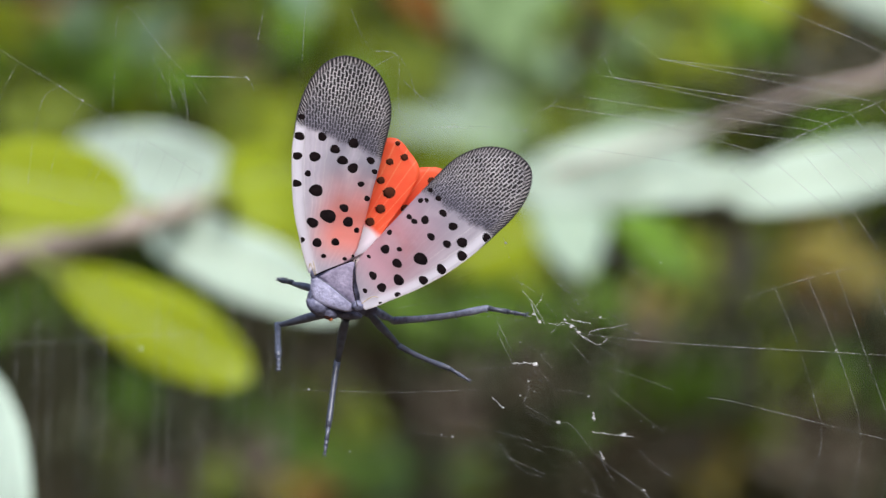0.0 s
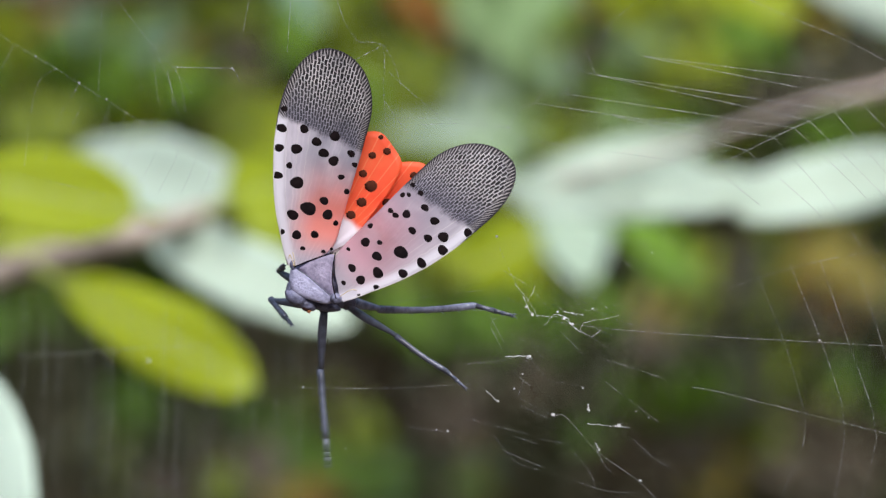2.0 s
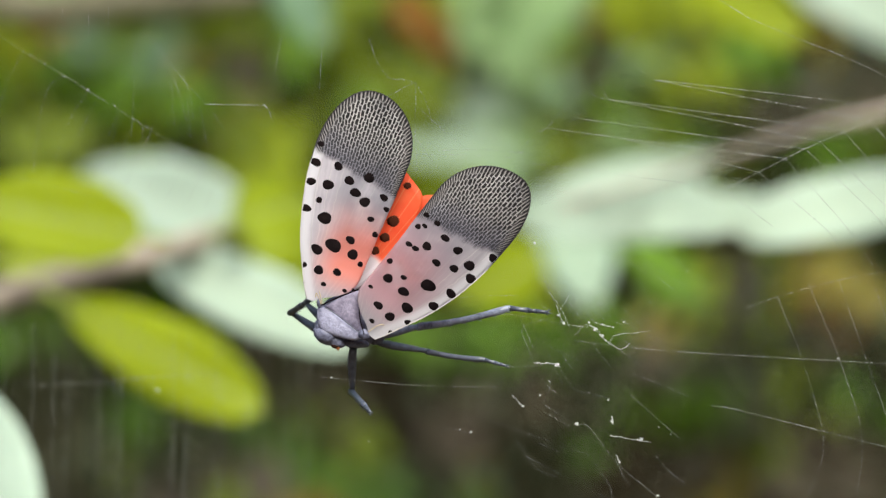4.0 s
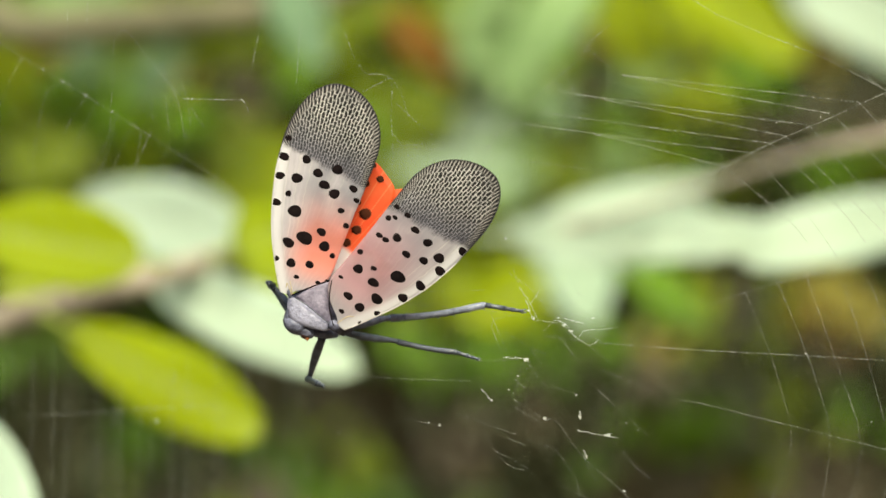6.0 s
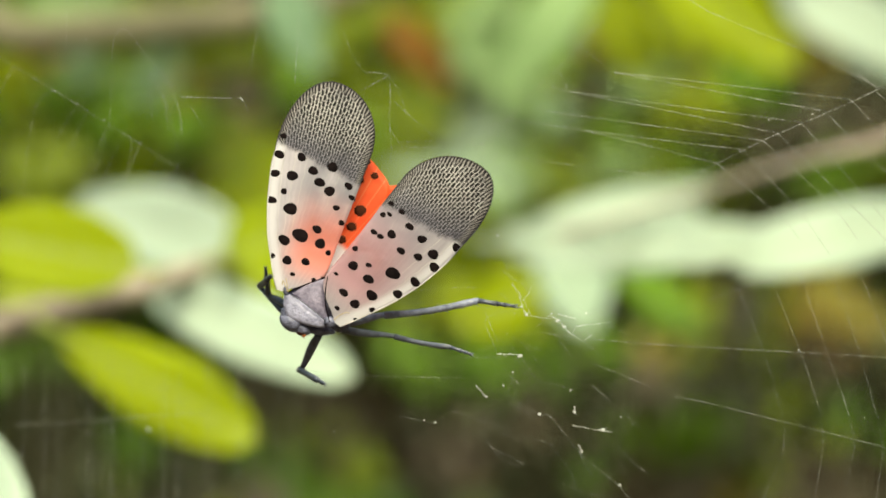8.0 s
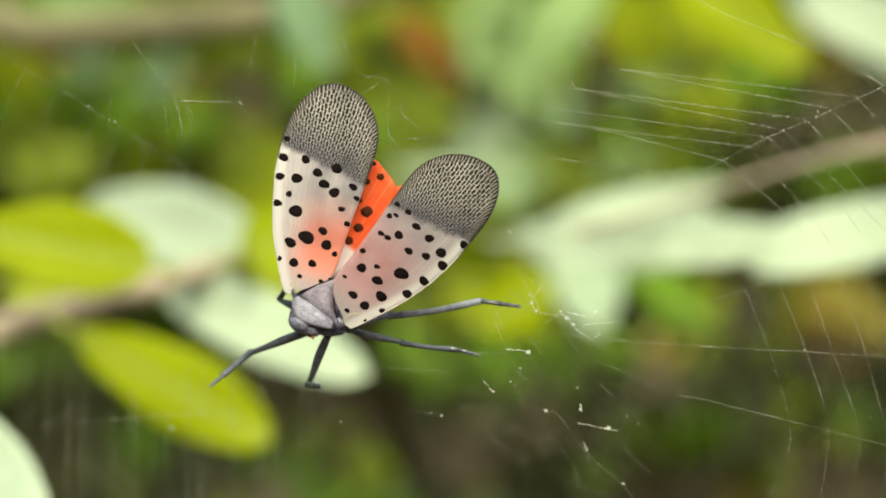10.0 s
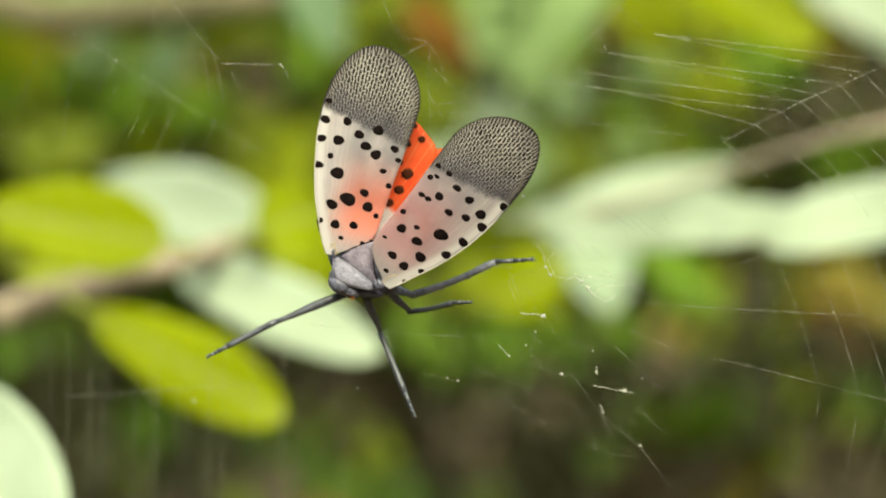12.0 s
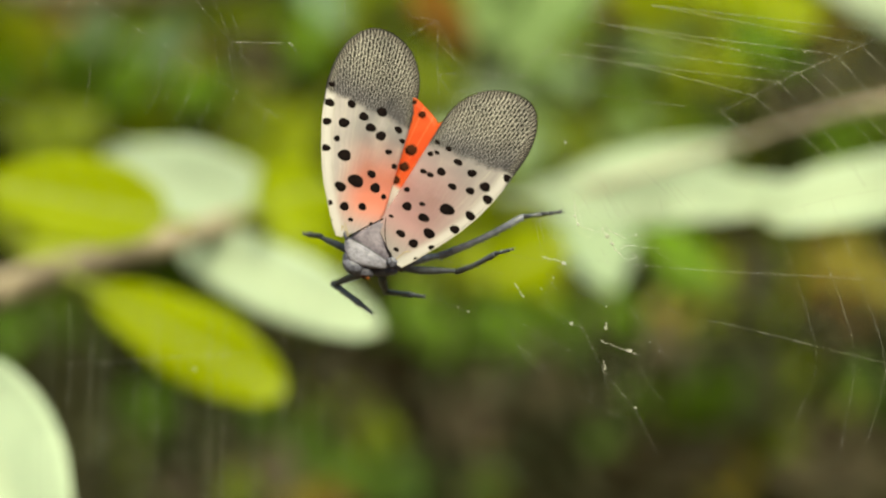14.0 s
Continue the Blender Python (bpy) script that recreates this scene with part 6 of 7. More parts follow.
    walk(left_foreleg['tibia'], [
        (0, limb((-0.00649, 0.00749, -0.00443), (0.038, -0.83, -0.556))),
        (0.2, limb((-0.00753, 0.00641, -0.00456), (0.022, -0.897, -0.442))),
        (0.5, limb((-0.00569, 0.00819, -0.00355), (0.044, -0.913, -0.405))),
        (0.7, limb((-0.00507, 0.00854, -0.00272), (0.105, -0.908, -0.407))),
        (1, limb((-0.00528, 0.00845, -0.0031), (0.079, -0.936, -0.343))),
        (1.2, limb((-0.00594, 0.00803, -0.00335), (0.156, -0.916, -0.37))),
        (1.5, limb((-0.00607, 0.00793, -0.00341), (0.135, -0.915, -0.38))),
        (1.7, limb((-0.00649, 0.0076, -0.00353), (0.216, -0.94, -0.264))),
        (2, limb((-0.00499, 0.00859, -0.00278), (0.299, -0.903, -0.308))),
        (2.2, limb((-0.00451, 0.00872, -0.00191), (0.311, -0.924, -0.223))),
        (2.4, limb((-0.00553, 0.00808, -0.00148), (0.164, -0.985, -0.055))),
        (2.6, limb((-0.00712, 0.00696, -0.0023), (0.077, -0.939, 0.335))),
        (2.7, limb((-0.0068, 0.00716, -0.00175), (-0.042, -0.871, 0.489))),
        (2.8, limb((-0.00716, 0.00679, -0.00172), (-0.102, -0.83, 0.548))),
        (3, limb((-0.00648, 0.00757, -0.00246), (-0.353, -0.811, 0.467))),
        (3.2, limb((-0.00585, 0.00717, 0.00021), (0.136, -0.95, 0.282))),
        (5.3, limb((-0.00605, 0.00759, -0.00106), (0.314, -0.935, 0.166))),
        (5.5, limb((-0.00626, 0.00745, -0.00113), (0.332, -0.903, 0.272))),
        (6, limb((-0.0044, 0.00748, 0.00119), (-0.067, -0.993, 0.096))),
        (6.5, limb((-0.00441, 0.00802, 0.00028), (-0.116, -0.975, 0.191))),
        (7, limb((-0.00575, 0.00814, -0.00277), (0.277, -0.925, 0.26))),
        (7.2, limb((-0.00552, 0.00647, 0.00154), (0.21, -0.959, 0.192))),
        (9.3, limb((-0.00604, 0.00746, -0.00068), (0.291, -0.951, 0.105))),
        (9.5, limb((-0.00614, 0.00768, -0.00157), (0.388, -0.913, 0.13))),
        (9.8, limb((-0.0054, 0.00837, -0.00302), (0.211, -0.978, -0.006))),
        (10, limb((-0.00755, 0.00615, -0.00527), (-0.509, -0.753, -0.418))),
        (10.2, limb((-0.00786, 0.0012, -0.00819), (-0.437, -0.635, -0.638))),
        (10.5, limb((-0.00366, 0.00709, -0.00858), (0.387, -0.843, -0.375))),
        (10.7, limb((-0.00529, 0.00765, -0.00652), (0.366, -0.826, -0.429))),
        (10.8, limb((-0.00512, 0.00813, -0.00564), (0.301, -0.821, -0.485))),
        (11, limb((-0.00579, 0.00801, -0.00451), (-0.401, -0.404, -0.822))),
        (11.2, limb((-0.00767, 0.0012, -0.00844), (-0.553, -0.275, -0.787))),
        (11.4, limb((-0.00584, 0.00186, -0.01011), (-0.393, 0, -0.92))),
        (11.5, limb((-0.00543, 0.00478, -0.00944), (-0.358, 0, -0.934))),
        (11.6, limb((-0.00619, 0.00316, -0.00959), (-0.198, -0.694, -0.693))),
        (11.8, limb((-0.00663, 0.00636, -0.00684), (-0.771, 0, -0.637))),
        (12, limb((-0.00897, 0.0012, -0.00615), (-0.895, 0, -0.447))),
        (12.2, limb((-0.00896, 0.00351, -0.00507), (-0.694, -0.415, -0.588))),
        (12.5, limb((-0.00673, 0.0012, -0.00944), (-0.475, -0.277, -0.835))),
        (12.7, limb((-0.00469, 0.0063, -0.00881), (-0.172, -0.714, -0.678))),
        (13, limb((-0.00317, 0.00668, -0.00919), (-0.095, -0.578, -0.811))),
        (13.2, limb((-0.00053, 0.00721, -0.00898), (0.235, -0.613, -0.754))),
        (13.5, limb((-0.00416, 0.00786, -0.00725), (0.494, -0.697, -0.52))),
        (13.7, limb((-0.00497, 0.00786, -0.00649), (0.462, -0.728, -0.507))),
        (14, limb((-0.00465, 0.00872, -0.00404), (0.48, -0.763, -0.433)))])
    walk(left_midleg['femur'], [
        (0, limb((-0.00254, 0.0012, -0.00081), (-0.499, 0.852, 0.155))),
        (0.2, limb((-0.00254, 0.0012, -0.00081), (-0.503, 0.858, 0.105))),
        (0.5, limb((-0.00254, 0.0012, -0.00081), (-0.245, 0.967, 0.065))),
        (0.7, limb((-0.00254, 0.0012, -0.00081), (-0.26, 0.95, 0.174))),
        (1, limb((-0.00254, 0.0012, -0.00081), (-0.45, 0.797, 0.403))),
        (1.2, limb((-0.00254, 0.0012, -0.00081), (-0.388, 0.845, 0.368))),
        (1.5, limb((-0.00254, 0.0012, -0.00081), (-0.465, 0.779, 0.42))),
        (1.7, limb((-0.00254, 0.0012, -0.00081), (-0.664, 0.731, 0.156))),
        (2, limb((-0.00254, 0.0012, -0.00081), (-0.333, 0.919, 0.211))),
        (2.2, limb((-0.00254, 0.0012, -0.00081), (-0.303, 0.914, 0.269))),
        (2.4, limb((-0.00254, 0.0012, -0.00081), (-0.246, 0.912, 0.329))),
        (2.6, limb((-0.00254, 0.0012, -0.00081), (0.035, 0.983, 0.179))),
        (3, limb((-0.00254, 0.0012, -0.00081), (-0.245, 0.921, 0.302))),
        (5.5, limb((-0.00254, 0.0012, -0.00081), (-0.38, 0.823, 0.421))),
        (6, limb((-0.00254, 0.0012, -0.00081), (-0.405, 0.757, 0.513))),
        (6.5, limb((-0.00254, 0.0012, -0.00081), (-0.292, 0.909, 0.299))),
        (7, limb((-0.00254, 0.0012, -0.00081), (-0.245, 0.947, 0.208))),
        (7.2, limb((-0.00254, 0.0012, -0.00081), (-0.398, 0.894, 0.207))),
        (9.3, limb((-0.00254, 0.0012, -0.00081), (-0.455, 0.79, 0.41))),
        (9.5, limb((-0.00254, 0.0012, -0.00081), (-0.489, 0.864, 0.118))),
        (10, limb((-0.00254, 0.0012, -0.00081), (-0.377, 0.902, 0.21))),
        (10.5, limb((-0.00254, 0.0012, -0.00081), (-0.341, 0.753, 0.563))),
        (10.7, limb((-0.00254, 0.0012, -0.00081), (-0.669, 0, 0.743))),
        (10.8, limb((-0.00254, 0.0012, -0.00081), (-0.429, 0.393, 0.814))),
        (11, limb((-0.00254, 0.0012, -0.00081), (-0.232, 0.649, 0.725))),
        (11.2, limb((-0.00254, 0.0012, -0.00081), (-0.231, 0.727, 0.646))),
        (11.4, limb((-0.00254, 0.0012, -0.00081), (-0.428, 0.644, 0.634))),
        (11.5, limb((-0.00254, 0.0012, -0.00081), (-0.662, 0.448, 0.601))),
        (11.6, limb((-0.00254, 0.0012, -0.00081), (-0.437, 0.763, 0.476))),
        (11.8, limb((-0.00254, 0.0012, -0.00081), (0.106, 0.47, 0.877))),
        (12, limb((-0.00254, 0.0012, -0.00081), (-0.204, 0.796, 0.57))),
        (12.2, limb((-0.00254, 0.0012, -0.00081), (-0.476, 0, 0.879))),
        (12.5, limb((-0.00254, 0.0012, -0.00081), (-0.257, 0, 0.966))),
        (12.7, limb((-0.00254, 0.0012, -0.00081), (-0.428, 0.336, 0.839))),
        (13, limb((-0.00254, 0.0012, -0.00081), (-0.567, 0.552, 0.611))),
        (13.2, limb((-0.00254, 0.0012, -0.00081), (-0.358, 0.522, 0.774))),
        (13.5, limb((-0.00254, 0.0012, -0.00081), (-0.244, 0.943, 0.226))),
        (13.7, limb((-0.00254, 0.0012, -0.00081), (-0.416, 0.791, 0.449))),
        (14, limb((-0.00254, 0.0012, -0.00081), (-0.582, 0.712, 0.393)))])
    walk(left_midleg['tibia'], [
        (0, limb((-0.005, 0.0054, -0.00004), (-0.32, -0.944, 0.074))),
        (0.2, limb((-0.00501, 0.00542, -0.00029), (-0.443, -0.893, 0.077))),
        (0.5, limb((-0.00375, 0.00596, -0.00049), (-0.393, -0.914, 0.105))),
        (0.7, limb((-0.00382, 0.00588, 0.00005), (-0.441, -0.891, 0.108))),
        (1, limb((-0.00476, 0.00512, 0.00117), (-0.054, -0.984, -0.171))),
        (1.2, limb((-0.00445, 0.00536, 0.001), (0.144, -0.969, -0.2))),
        (1.5, limb((-0.00483, 0.00504, 0.00126), (0.097, -0.987, -0.124))),
        (1.7, limb((-0.00581, 0.0048, -0.00004), (0.345, -0.933, 0.1))),
        (2, limb((-0.00418, 0.00572, 0.00023), (0.144, -0.978, 0.152))),
        (2.2, limb((-0.00403, 0.0057, 0.00052), (0.338, -0.935, -0.105))),
        (2.4, limb((-0.00375, 0.00569, 0.00081), (0.338, -0.933, -0.126))),
        (2.6, limb((-0.00237, 0.00604, 0.00007), (-0.214, -0.934, 0.286))),
        (3, limb((-0.00374, 0.00574, 0.00068), (0.199, -0.94, 0.277))),
        (5.5, limb((-0.00441, 0.00525, 0.00127), (0.355, -0.909, 0.218))),
        (6, limb((-0.00453, 0.00493, 0.00172), (-0.143, -0.987, 0.071))),
        (6.5, limb((-0.00398, 0.00567, 0.00066), (-0.373, -0.892, 0.255))),
        (7, limb((-0.00375, 0.00586, 0.00021), (-0.116, -0.858, 0.5))),
        (7.2, limb((-0.0045, 0.0056, 0.00021), (-0.217, -0.735, 0.642))),
        (9.3, limb((-0.00478, 0.00509, 0.00121), (0.372, -0.83, 0.416))),
        (9.5, limb((-0.00495, 0.00546, -0.00023), (0.369, -0.863, 0.345))),
        (10, limb((-0.0044, 0.00564, 0.00022), (0.297, -0.857, 0.421))),
        (10.5, limb((-0.00422, 0.00491, 0.00196), (-0.078, -0.901, 0.427))),
        (10.7, limb((-0.00584, 0.0012, 0.00285), (-0.166, -0.704, 0.69))),
        (10.8, limb((-0.00465, 0.00313, 0.0032), (-0.391, -0.725, 0.567))),
        (11, limb((-0.00368, 0.0044, 0.00276), (0.065, -0.901, 0.43))),
        (11.2, limb((-0.00368, 0.00478, 0.00237), (0.071, -0.818, 0.571))),
        (11.4, limb((-0.00465, 0.00437, 0.00232), (0.177, -0.831, 0.528))),
        (11.5, limb((-0.0058, 0.00341, 0.00215), (0.055, -0.77, 0.636))),
        (11.6, limb((-0.00469, 0.00496, 0.00153), (-0.301, -0.257, 0.918))),
        (11.8, limb((-0.00202, 0.00351, 0.00351), (-0.136, -0.892, 0.431))),
        (12, limb((-0.00355, 0.00512, 0.002), (-0.206, -0.792, 0.574))),
        (12.2, limb((-0.00489, 0.0012, 0.00352), (-0.134, -0.808, 0.573))),
        (12.5, limb((-0.00381, 0.0012, 0.00395), (-0.367, 0, 0.93))),
        (12.7, limb((-0.00465, 0.00285, 0.00333), (-0.052, -0.901, 0.431))),
        (13, limb((-0.00533, 0.00392, 0.0022), (-0.323, 0, 0.947))),
        (13.2, limb((-0.0043, 0.00377, 0.00301), (0.06, -0.771, 0.634))),
        (13.5, limb((-0.00374, 0.00584, 0.0003), (0.313, -0.915, 0.255))),
        (13.7, limb((-0.00459, 0.0051, 0.0014), (0.234, -0.752, 0.616))),
        (14, limb((-0.00541, 0.00471, 0.00112), (-0.416, -0.903, 0.107)))])
    walk(right_foreleg['femur'], [
        (0, limb((0.00069, 0.0012, -0.00381), (-0.15, 0.742, -0.653))),
        (0.2, limb((0.00069, 0.0012, -0.00381), (-0.145, 0.732, -0.665))),
        (0.5, limb((0.00069, 0.0012, -0.00381), (0.135, 0.667, -0.733))),
        (0.7, limb((0.00069, 0.0012, -0.00381), (0.194, 0.799, -0.57))),
        (1, limb((0.00069, 0.0012, -0.00381), (0.19, 0.816, -0.546))),
        (1.2, limb((0.00069, 0.0012, -0.00381), (0.198, 0.719, -0.667))),
        (1.5, limb((0.00069, 0.0012, -0.00381), (-0.255, 0.884, -0.392))),
        (1.7, limb((0.00069, 0.0012, -0.00381), (-0.546, 0.545, -0.636))),
        (2, limb((0.00069, 0.0012, -0.00381), (-0.046, 0.453, -0.891))),
        (2.2, limb((0.00069, 0.0012, -0.00381), (0.367, 0.709, -0.602))),
        (2.4, limb((0.00069, 0.0012, -0.00381), (0.266, 0.744, -0.613))),
        (2.6, limb((0.00069, 0.0012, -0.00381), (-0.039, 0.658, -0.752))),
        (2.7, limb((0.00069, 0.0012, -0.00381), (-0.025, 0.76, -0.649))),
        (2.8, limb((0.00069, 0.0012, -0.00381), (-0.087, 0.803, -0.59))),
        (3, limb((0.00069, 0.0012, -0.00381), (-0.052, 0.691, -0.721))),
        (3.2, limb((0.00069, 0.0012, -0.00381), (-0.037, 0.715, -0.698))),
        (5.3, limb((0.00069, 0.0012, -0.00381), (-0.226, 0.717, -0.659))),
        (5.5, limb((0.00069, 0.0012, -0.00381), (-0.258, 0.717, -0.648))),
        (6, limb((0.00069, 0.0012, -0.00381), (-0.236, 0.735, -0.635))),
        (6.5, limb((0.00069, 0.0012, -0.00381), (-0.245, 0.743, -0.622))),
        (7, limb((0.00069, 0.0012, -0.00381), (-0.259, 0.753, -0.604))),
        (7.2, limb((0.00069, 0.0012, -0.00381), (-0.301, 0.817, -0.493))),
        (9.3, limb((0.00069, 0.0012, -0.00381), (-0.334, 0.59, -0.735))),
        (9.5, limb((0.00069, 0.0012, -0.00381), (-0.344, 0.558, -0.755))),
        (9.8, limb((0.00069, 0.0012, -0.00381), (-0.368, 0.564, -0.739))),
        (10, limb((0.00069, 0.0012, -0.00381), (-0.34, 0.575, -0.744))),
        (10.2, limb((0.00069, 0.0012, -0.00381), (-0.397, 0.547, -0.737))),
        (10.5, limb((0.00069, 0.0012, -0.00381), (-0.334, 0.886, -0.322))),
        (10.7, limb((0.00069, 0.0012, -0.00381), (-0.025, 0, -1))),
        (10.8, limb((0.00069, 0.0012, -0.00381), (0.096, 0, -0.995))),
        (11, limb((0.00069, 0.0012, -0.00381), (0.093, 0.471, -0.877))),
        (11.2, limb((0.00069, 0.0012, -0.00381), (-0.179, 0, -0.984))),
        (11.4, limb((0.00069, 0.0012, -0.00381), (0.306, 0.478, -0.824))),
        (11.5, limb((0.00069, 0.0012, -0.00381), (0.237, 0.456, -0.858))),
        (11.6, limb((0.00069, 0.0012, -0.00381), (0.25, 0, -0.968))),
        (11.8, limb((0.00069, 0.0012, -0.00381), (0.565, 0.448, -0.692))),
        (12, limb((0.00069, 0.0012, -0.00381), (0.189, 0.805, -0.562))),
        (12.2, limb((0.00069, 0.0012, -0.00381), (0.599, 0.502, -0.624))),
        (12.5, limb((0.00069, 0.0012, -0.00381), (0.269, 0.573, -0.774))),
        (12.7, limb((0.00069, 0.0012, -0.00381), (0.085, 0.928, -0.362))),
        (13, limb((0.00069, 0.0012, -0.00381), (-0.068, 0.953, -0.295))),
        (13.2, limb((0.00069, 0.0012, -0.00381), (-0.028, 0.972, -0.232))),
        (13.5, limb((0.00069, 0.0012, -0.00381), (-0.097, 0.951, -0.293))),
        (13.7, limb((0.00069, 0.0012, -0.00381), (-0.103, 0.942, -0.32))),
        (14, limb((0.00069, 0.0012, -0.00381), (0.016, 0.969, -0.247)))])
    walk(right_foreleg['tibia'], [
        (0, limb((-0.00032, 0.0062, -0.00821), (-0.121, -0.291, -0.949))),
        (0.2, limb((-0.00028, 0.00613, -0.00829), (0.071, 0, -0.997))),
        (0.5, limb((0.0016, 0.00569, -0.00874), (0.298, -0.199, -0.934))),
        (0.7, limb((0.002, 0.00658, -0.00765), (0.432, 0, -0.902))),
        (1, limb((0.00197, 0.00669, -0.00749), (0.345, -0.889, -0.303))),
        (1.2, limb((0.00203, 0.00604, -0.0083), (0.363, -0.791, -0.492))),
        (1.5, limb((-0.00103, 0.00715, -0.00645), (-0.191, -0.422, -0.886))),
        (1.7, limb((-0.00298, 0.00487, -0.0081), (-0.449, 0, -0.893))),
        (2, limb((0.00038, 0.00425, -0.00981), (0.108, -0.122, -0.987))),
        (2.2, limb((0.00317, 0.00597, -0.00787), (0.264, -0.946, -0.186))),
        (2.4, limb((0.00249, 0.00621, -0.00794), (0.224, -0.962, -0.158))),
        (2.6, limb((0.00043, 0.00563, -0.00888), (0.214, -0.97, -0.115))),
        (2.7, limb((0.00053, 0.00632, -0.00818), (0.182, -0.976, -0.117))),
        (2.8, limb((0.0001, 0.00661, -0.00778), (0.189, -0.976, -0.112))),
        (3, limb((0.00034, 0.00585, -0.00867), (0.177, -0.973, -0.146))),
        (3.2, limb((0.00045, 0.00602, -0.00851), (0.199, -0.961, -0.192))),
        (5.3, limb((-0.00083, 0.00603, -0.00825), (0.177, -0.982, -0.067))),
        (5.5, limb((-0.00105, 0.00603, -0.00817), (0.184, -0.982, -0.044))),
        (6, limb((-0.0009, 0.00615, -0.00809), (0.184, -0.982, -0.053))),
        (6.5, limb((-0.00096, 0.00621, -0.008), (0.207, -0.975, -0.083))),
        (7, limb((-0.00105, 0.00627, -0.00788), (0.23, -0.97, -0.076))),
        (7.2, limb((-0.00133, 0.0067, -0.00713), (0.246, -0.947, -0.206))),
        (9.3, limb((-0.00156, 0.00518, -0.00876), (0.228, -0.96, 0.161))),
        (9.5, limb((-0.00163, 0.00496, -0.0089), (0.198, -0.963, 0.185))),
        (9.8, limb((-0.00179, 0.005, -0.00879), (0.171, -0.981, 0.095))),
        (10, limb((-0.0016, 0.00507, -0.00882), (0.153, -0.988, -0.004))),
        (10.2, limb((-0.00198, 0.00489, -0.00878), (0.13, -0.991, -0.039))),
        (10.5, limb((-0.00155, 0.00717, -0.00598), (-0.163, -0.697, -0.698))),
        (10.7, limb((0.00052, 0.0012, -0.01055), (0.064, -0.642, -0.764))),
        (10.8, limb((0.00134, 0.0012, -0.01052), (0.123, -0.393, -0.911))),
        (11, limb((0.00132, 0.00437, -0.00972), (0.257, -0.328, -0.909))),
        (11.2, limb((-0.00052, 0.0012, -0.01044), (0.103, -0.556, -0.825))),
        (11.4, limb((0.00275, 0.00442, -0.00936), (0.397, 0, -0.918))),
        (11.5, limb((0.00229, 0.00427, -0.00959), (0.419, -0.397, -0.817))),
        (11.6, limb((0.00237, 0.0012, -0.01034), (0.29, -0.541, -0.789))),
        (11.8, limb((0.0045, 0.00422, -0.00848), (0.511, -0.518, -0.686))),
        (12, limb((0.00197, 0.00662, -0.0076), (0.353, -0.333, -0.874))),
        (12.2, limb((0.00473, 0.00458, -0.00802), (0.54, -0.654, -0.53))),
        (12.5, limb((0.00251, 0.00506, -0.00903), (0.446, -0.814, -0.372))),
        (12.7, limb((0.00126, 0.00745, -0.00625), (0.438, -0.839, -0.325))),
        (13, limb((0.00023, 0.00762, -0.00579), (0.406, -0.882, -0.237))),
        (13.2, limb((0.0005, 0.00774, -0.00538), (0.418, -0.887, -0.197))),
        (13.5, limb((0.00004, 0.0076, -0.00578), (0.443, -0.875, -0.194))),
        (13.7, limb((0, 0.00754, -0.00597), (0.382, -0.918, -0.109))),
        (14, limb((0.0008, 0.00772, -0.00547), (0.411, -0.908, -0.086)))])
    walk(right_midleg['femur'], [
        (0, limb((0.00318, 0.00140, -0.00323), (0.480, 0.673, -0.563))),
        (0.5, limb((0.00318, 0.00140, -0.00323), (0.395, 0.769, -0.502))),
        (1, limb((0.00318, 0.00140, -0.00323), (0.410, 0.694, -0.592))),
        (1.5, limb((0.00318, 0.00140, -0.00323), (0.659, 0.370, -0.655))),
        (2, limb((0.00318, 0.00140, -0.00323), (0.835, 0.243, -0.493))),
        (2.5, limb((0.00318, 0.00140, -0.00323), (0.802, 0.316, -0.506))),
        (3, limb((0.00318, 0.00140, -0.00323), (0.862, 0.467, -0.198))),
        (5.3, limb((0.00318, 0.00140, -0.00323), (0.869, 0.452, -0.199))),
        (5.5, limb((0.00318, 0.00140, -0.00323), (0.869, 0.452, -0.199))),
        (6, limb((0.00318, 0.00140, -0.00323), (0.923, 0.350, -0.159))),
        (6.5, limb((0.00318, 0.00140, -0.00323), (0.963, 0.243, -0.117))),
        (7, limb((0.00318, 0.00140, -0.00323), (0.963, 0.243, -0.117))),
        (7.2, limb((0.00318, 0.00140, -0.00323), (0.963, 0.243, -0.117))),
        (9.3, limb((0.00318, 0.00140, -0.00323), (0.823, 0.539, -0.180))),
        (9.5, limb((0.00318, 0.00140, -0.00323), (0.823, 0.539, -0.180))),
        (10, limb((0.00318, 0.00140, -0.00323), (0.881, 0.404, -0.247))),
        (10.5, limb((0.00318, 0.00140, -0.00323), (0.817, 0.496, -0.293))),
        (11, limb((0.00318, 0.00140, -0.00323), (0.643, 0.655, -0.396))),
        (11.5, limb((0.00318, 0.00140, -0.00323), (0.489, 0.775, -0.401))),
        (12, limb((0.00318, 0.00140, -0.00323), (0.328, 0.874, -0.357))),
        (12.5, limb((0.00318, 0.00140, -0.00323), (0.289, 0.898, -0.333))),
        (13, limb((0.00318, 0.00140, -0.00323), (0.593, 0.754, -0.283))),
        (13.5, limb((0.00318, 0.00140, -0.00323), (0.702, 0.664, -0.258))),
        (14, limb((0.00318, 0.00140, -0.00323), (0.920, 0.362, -0.149)))])
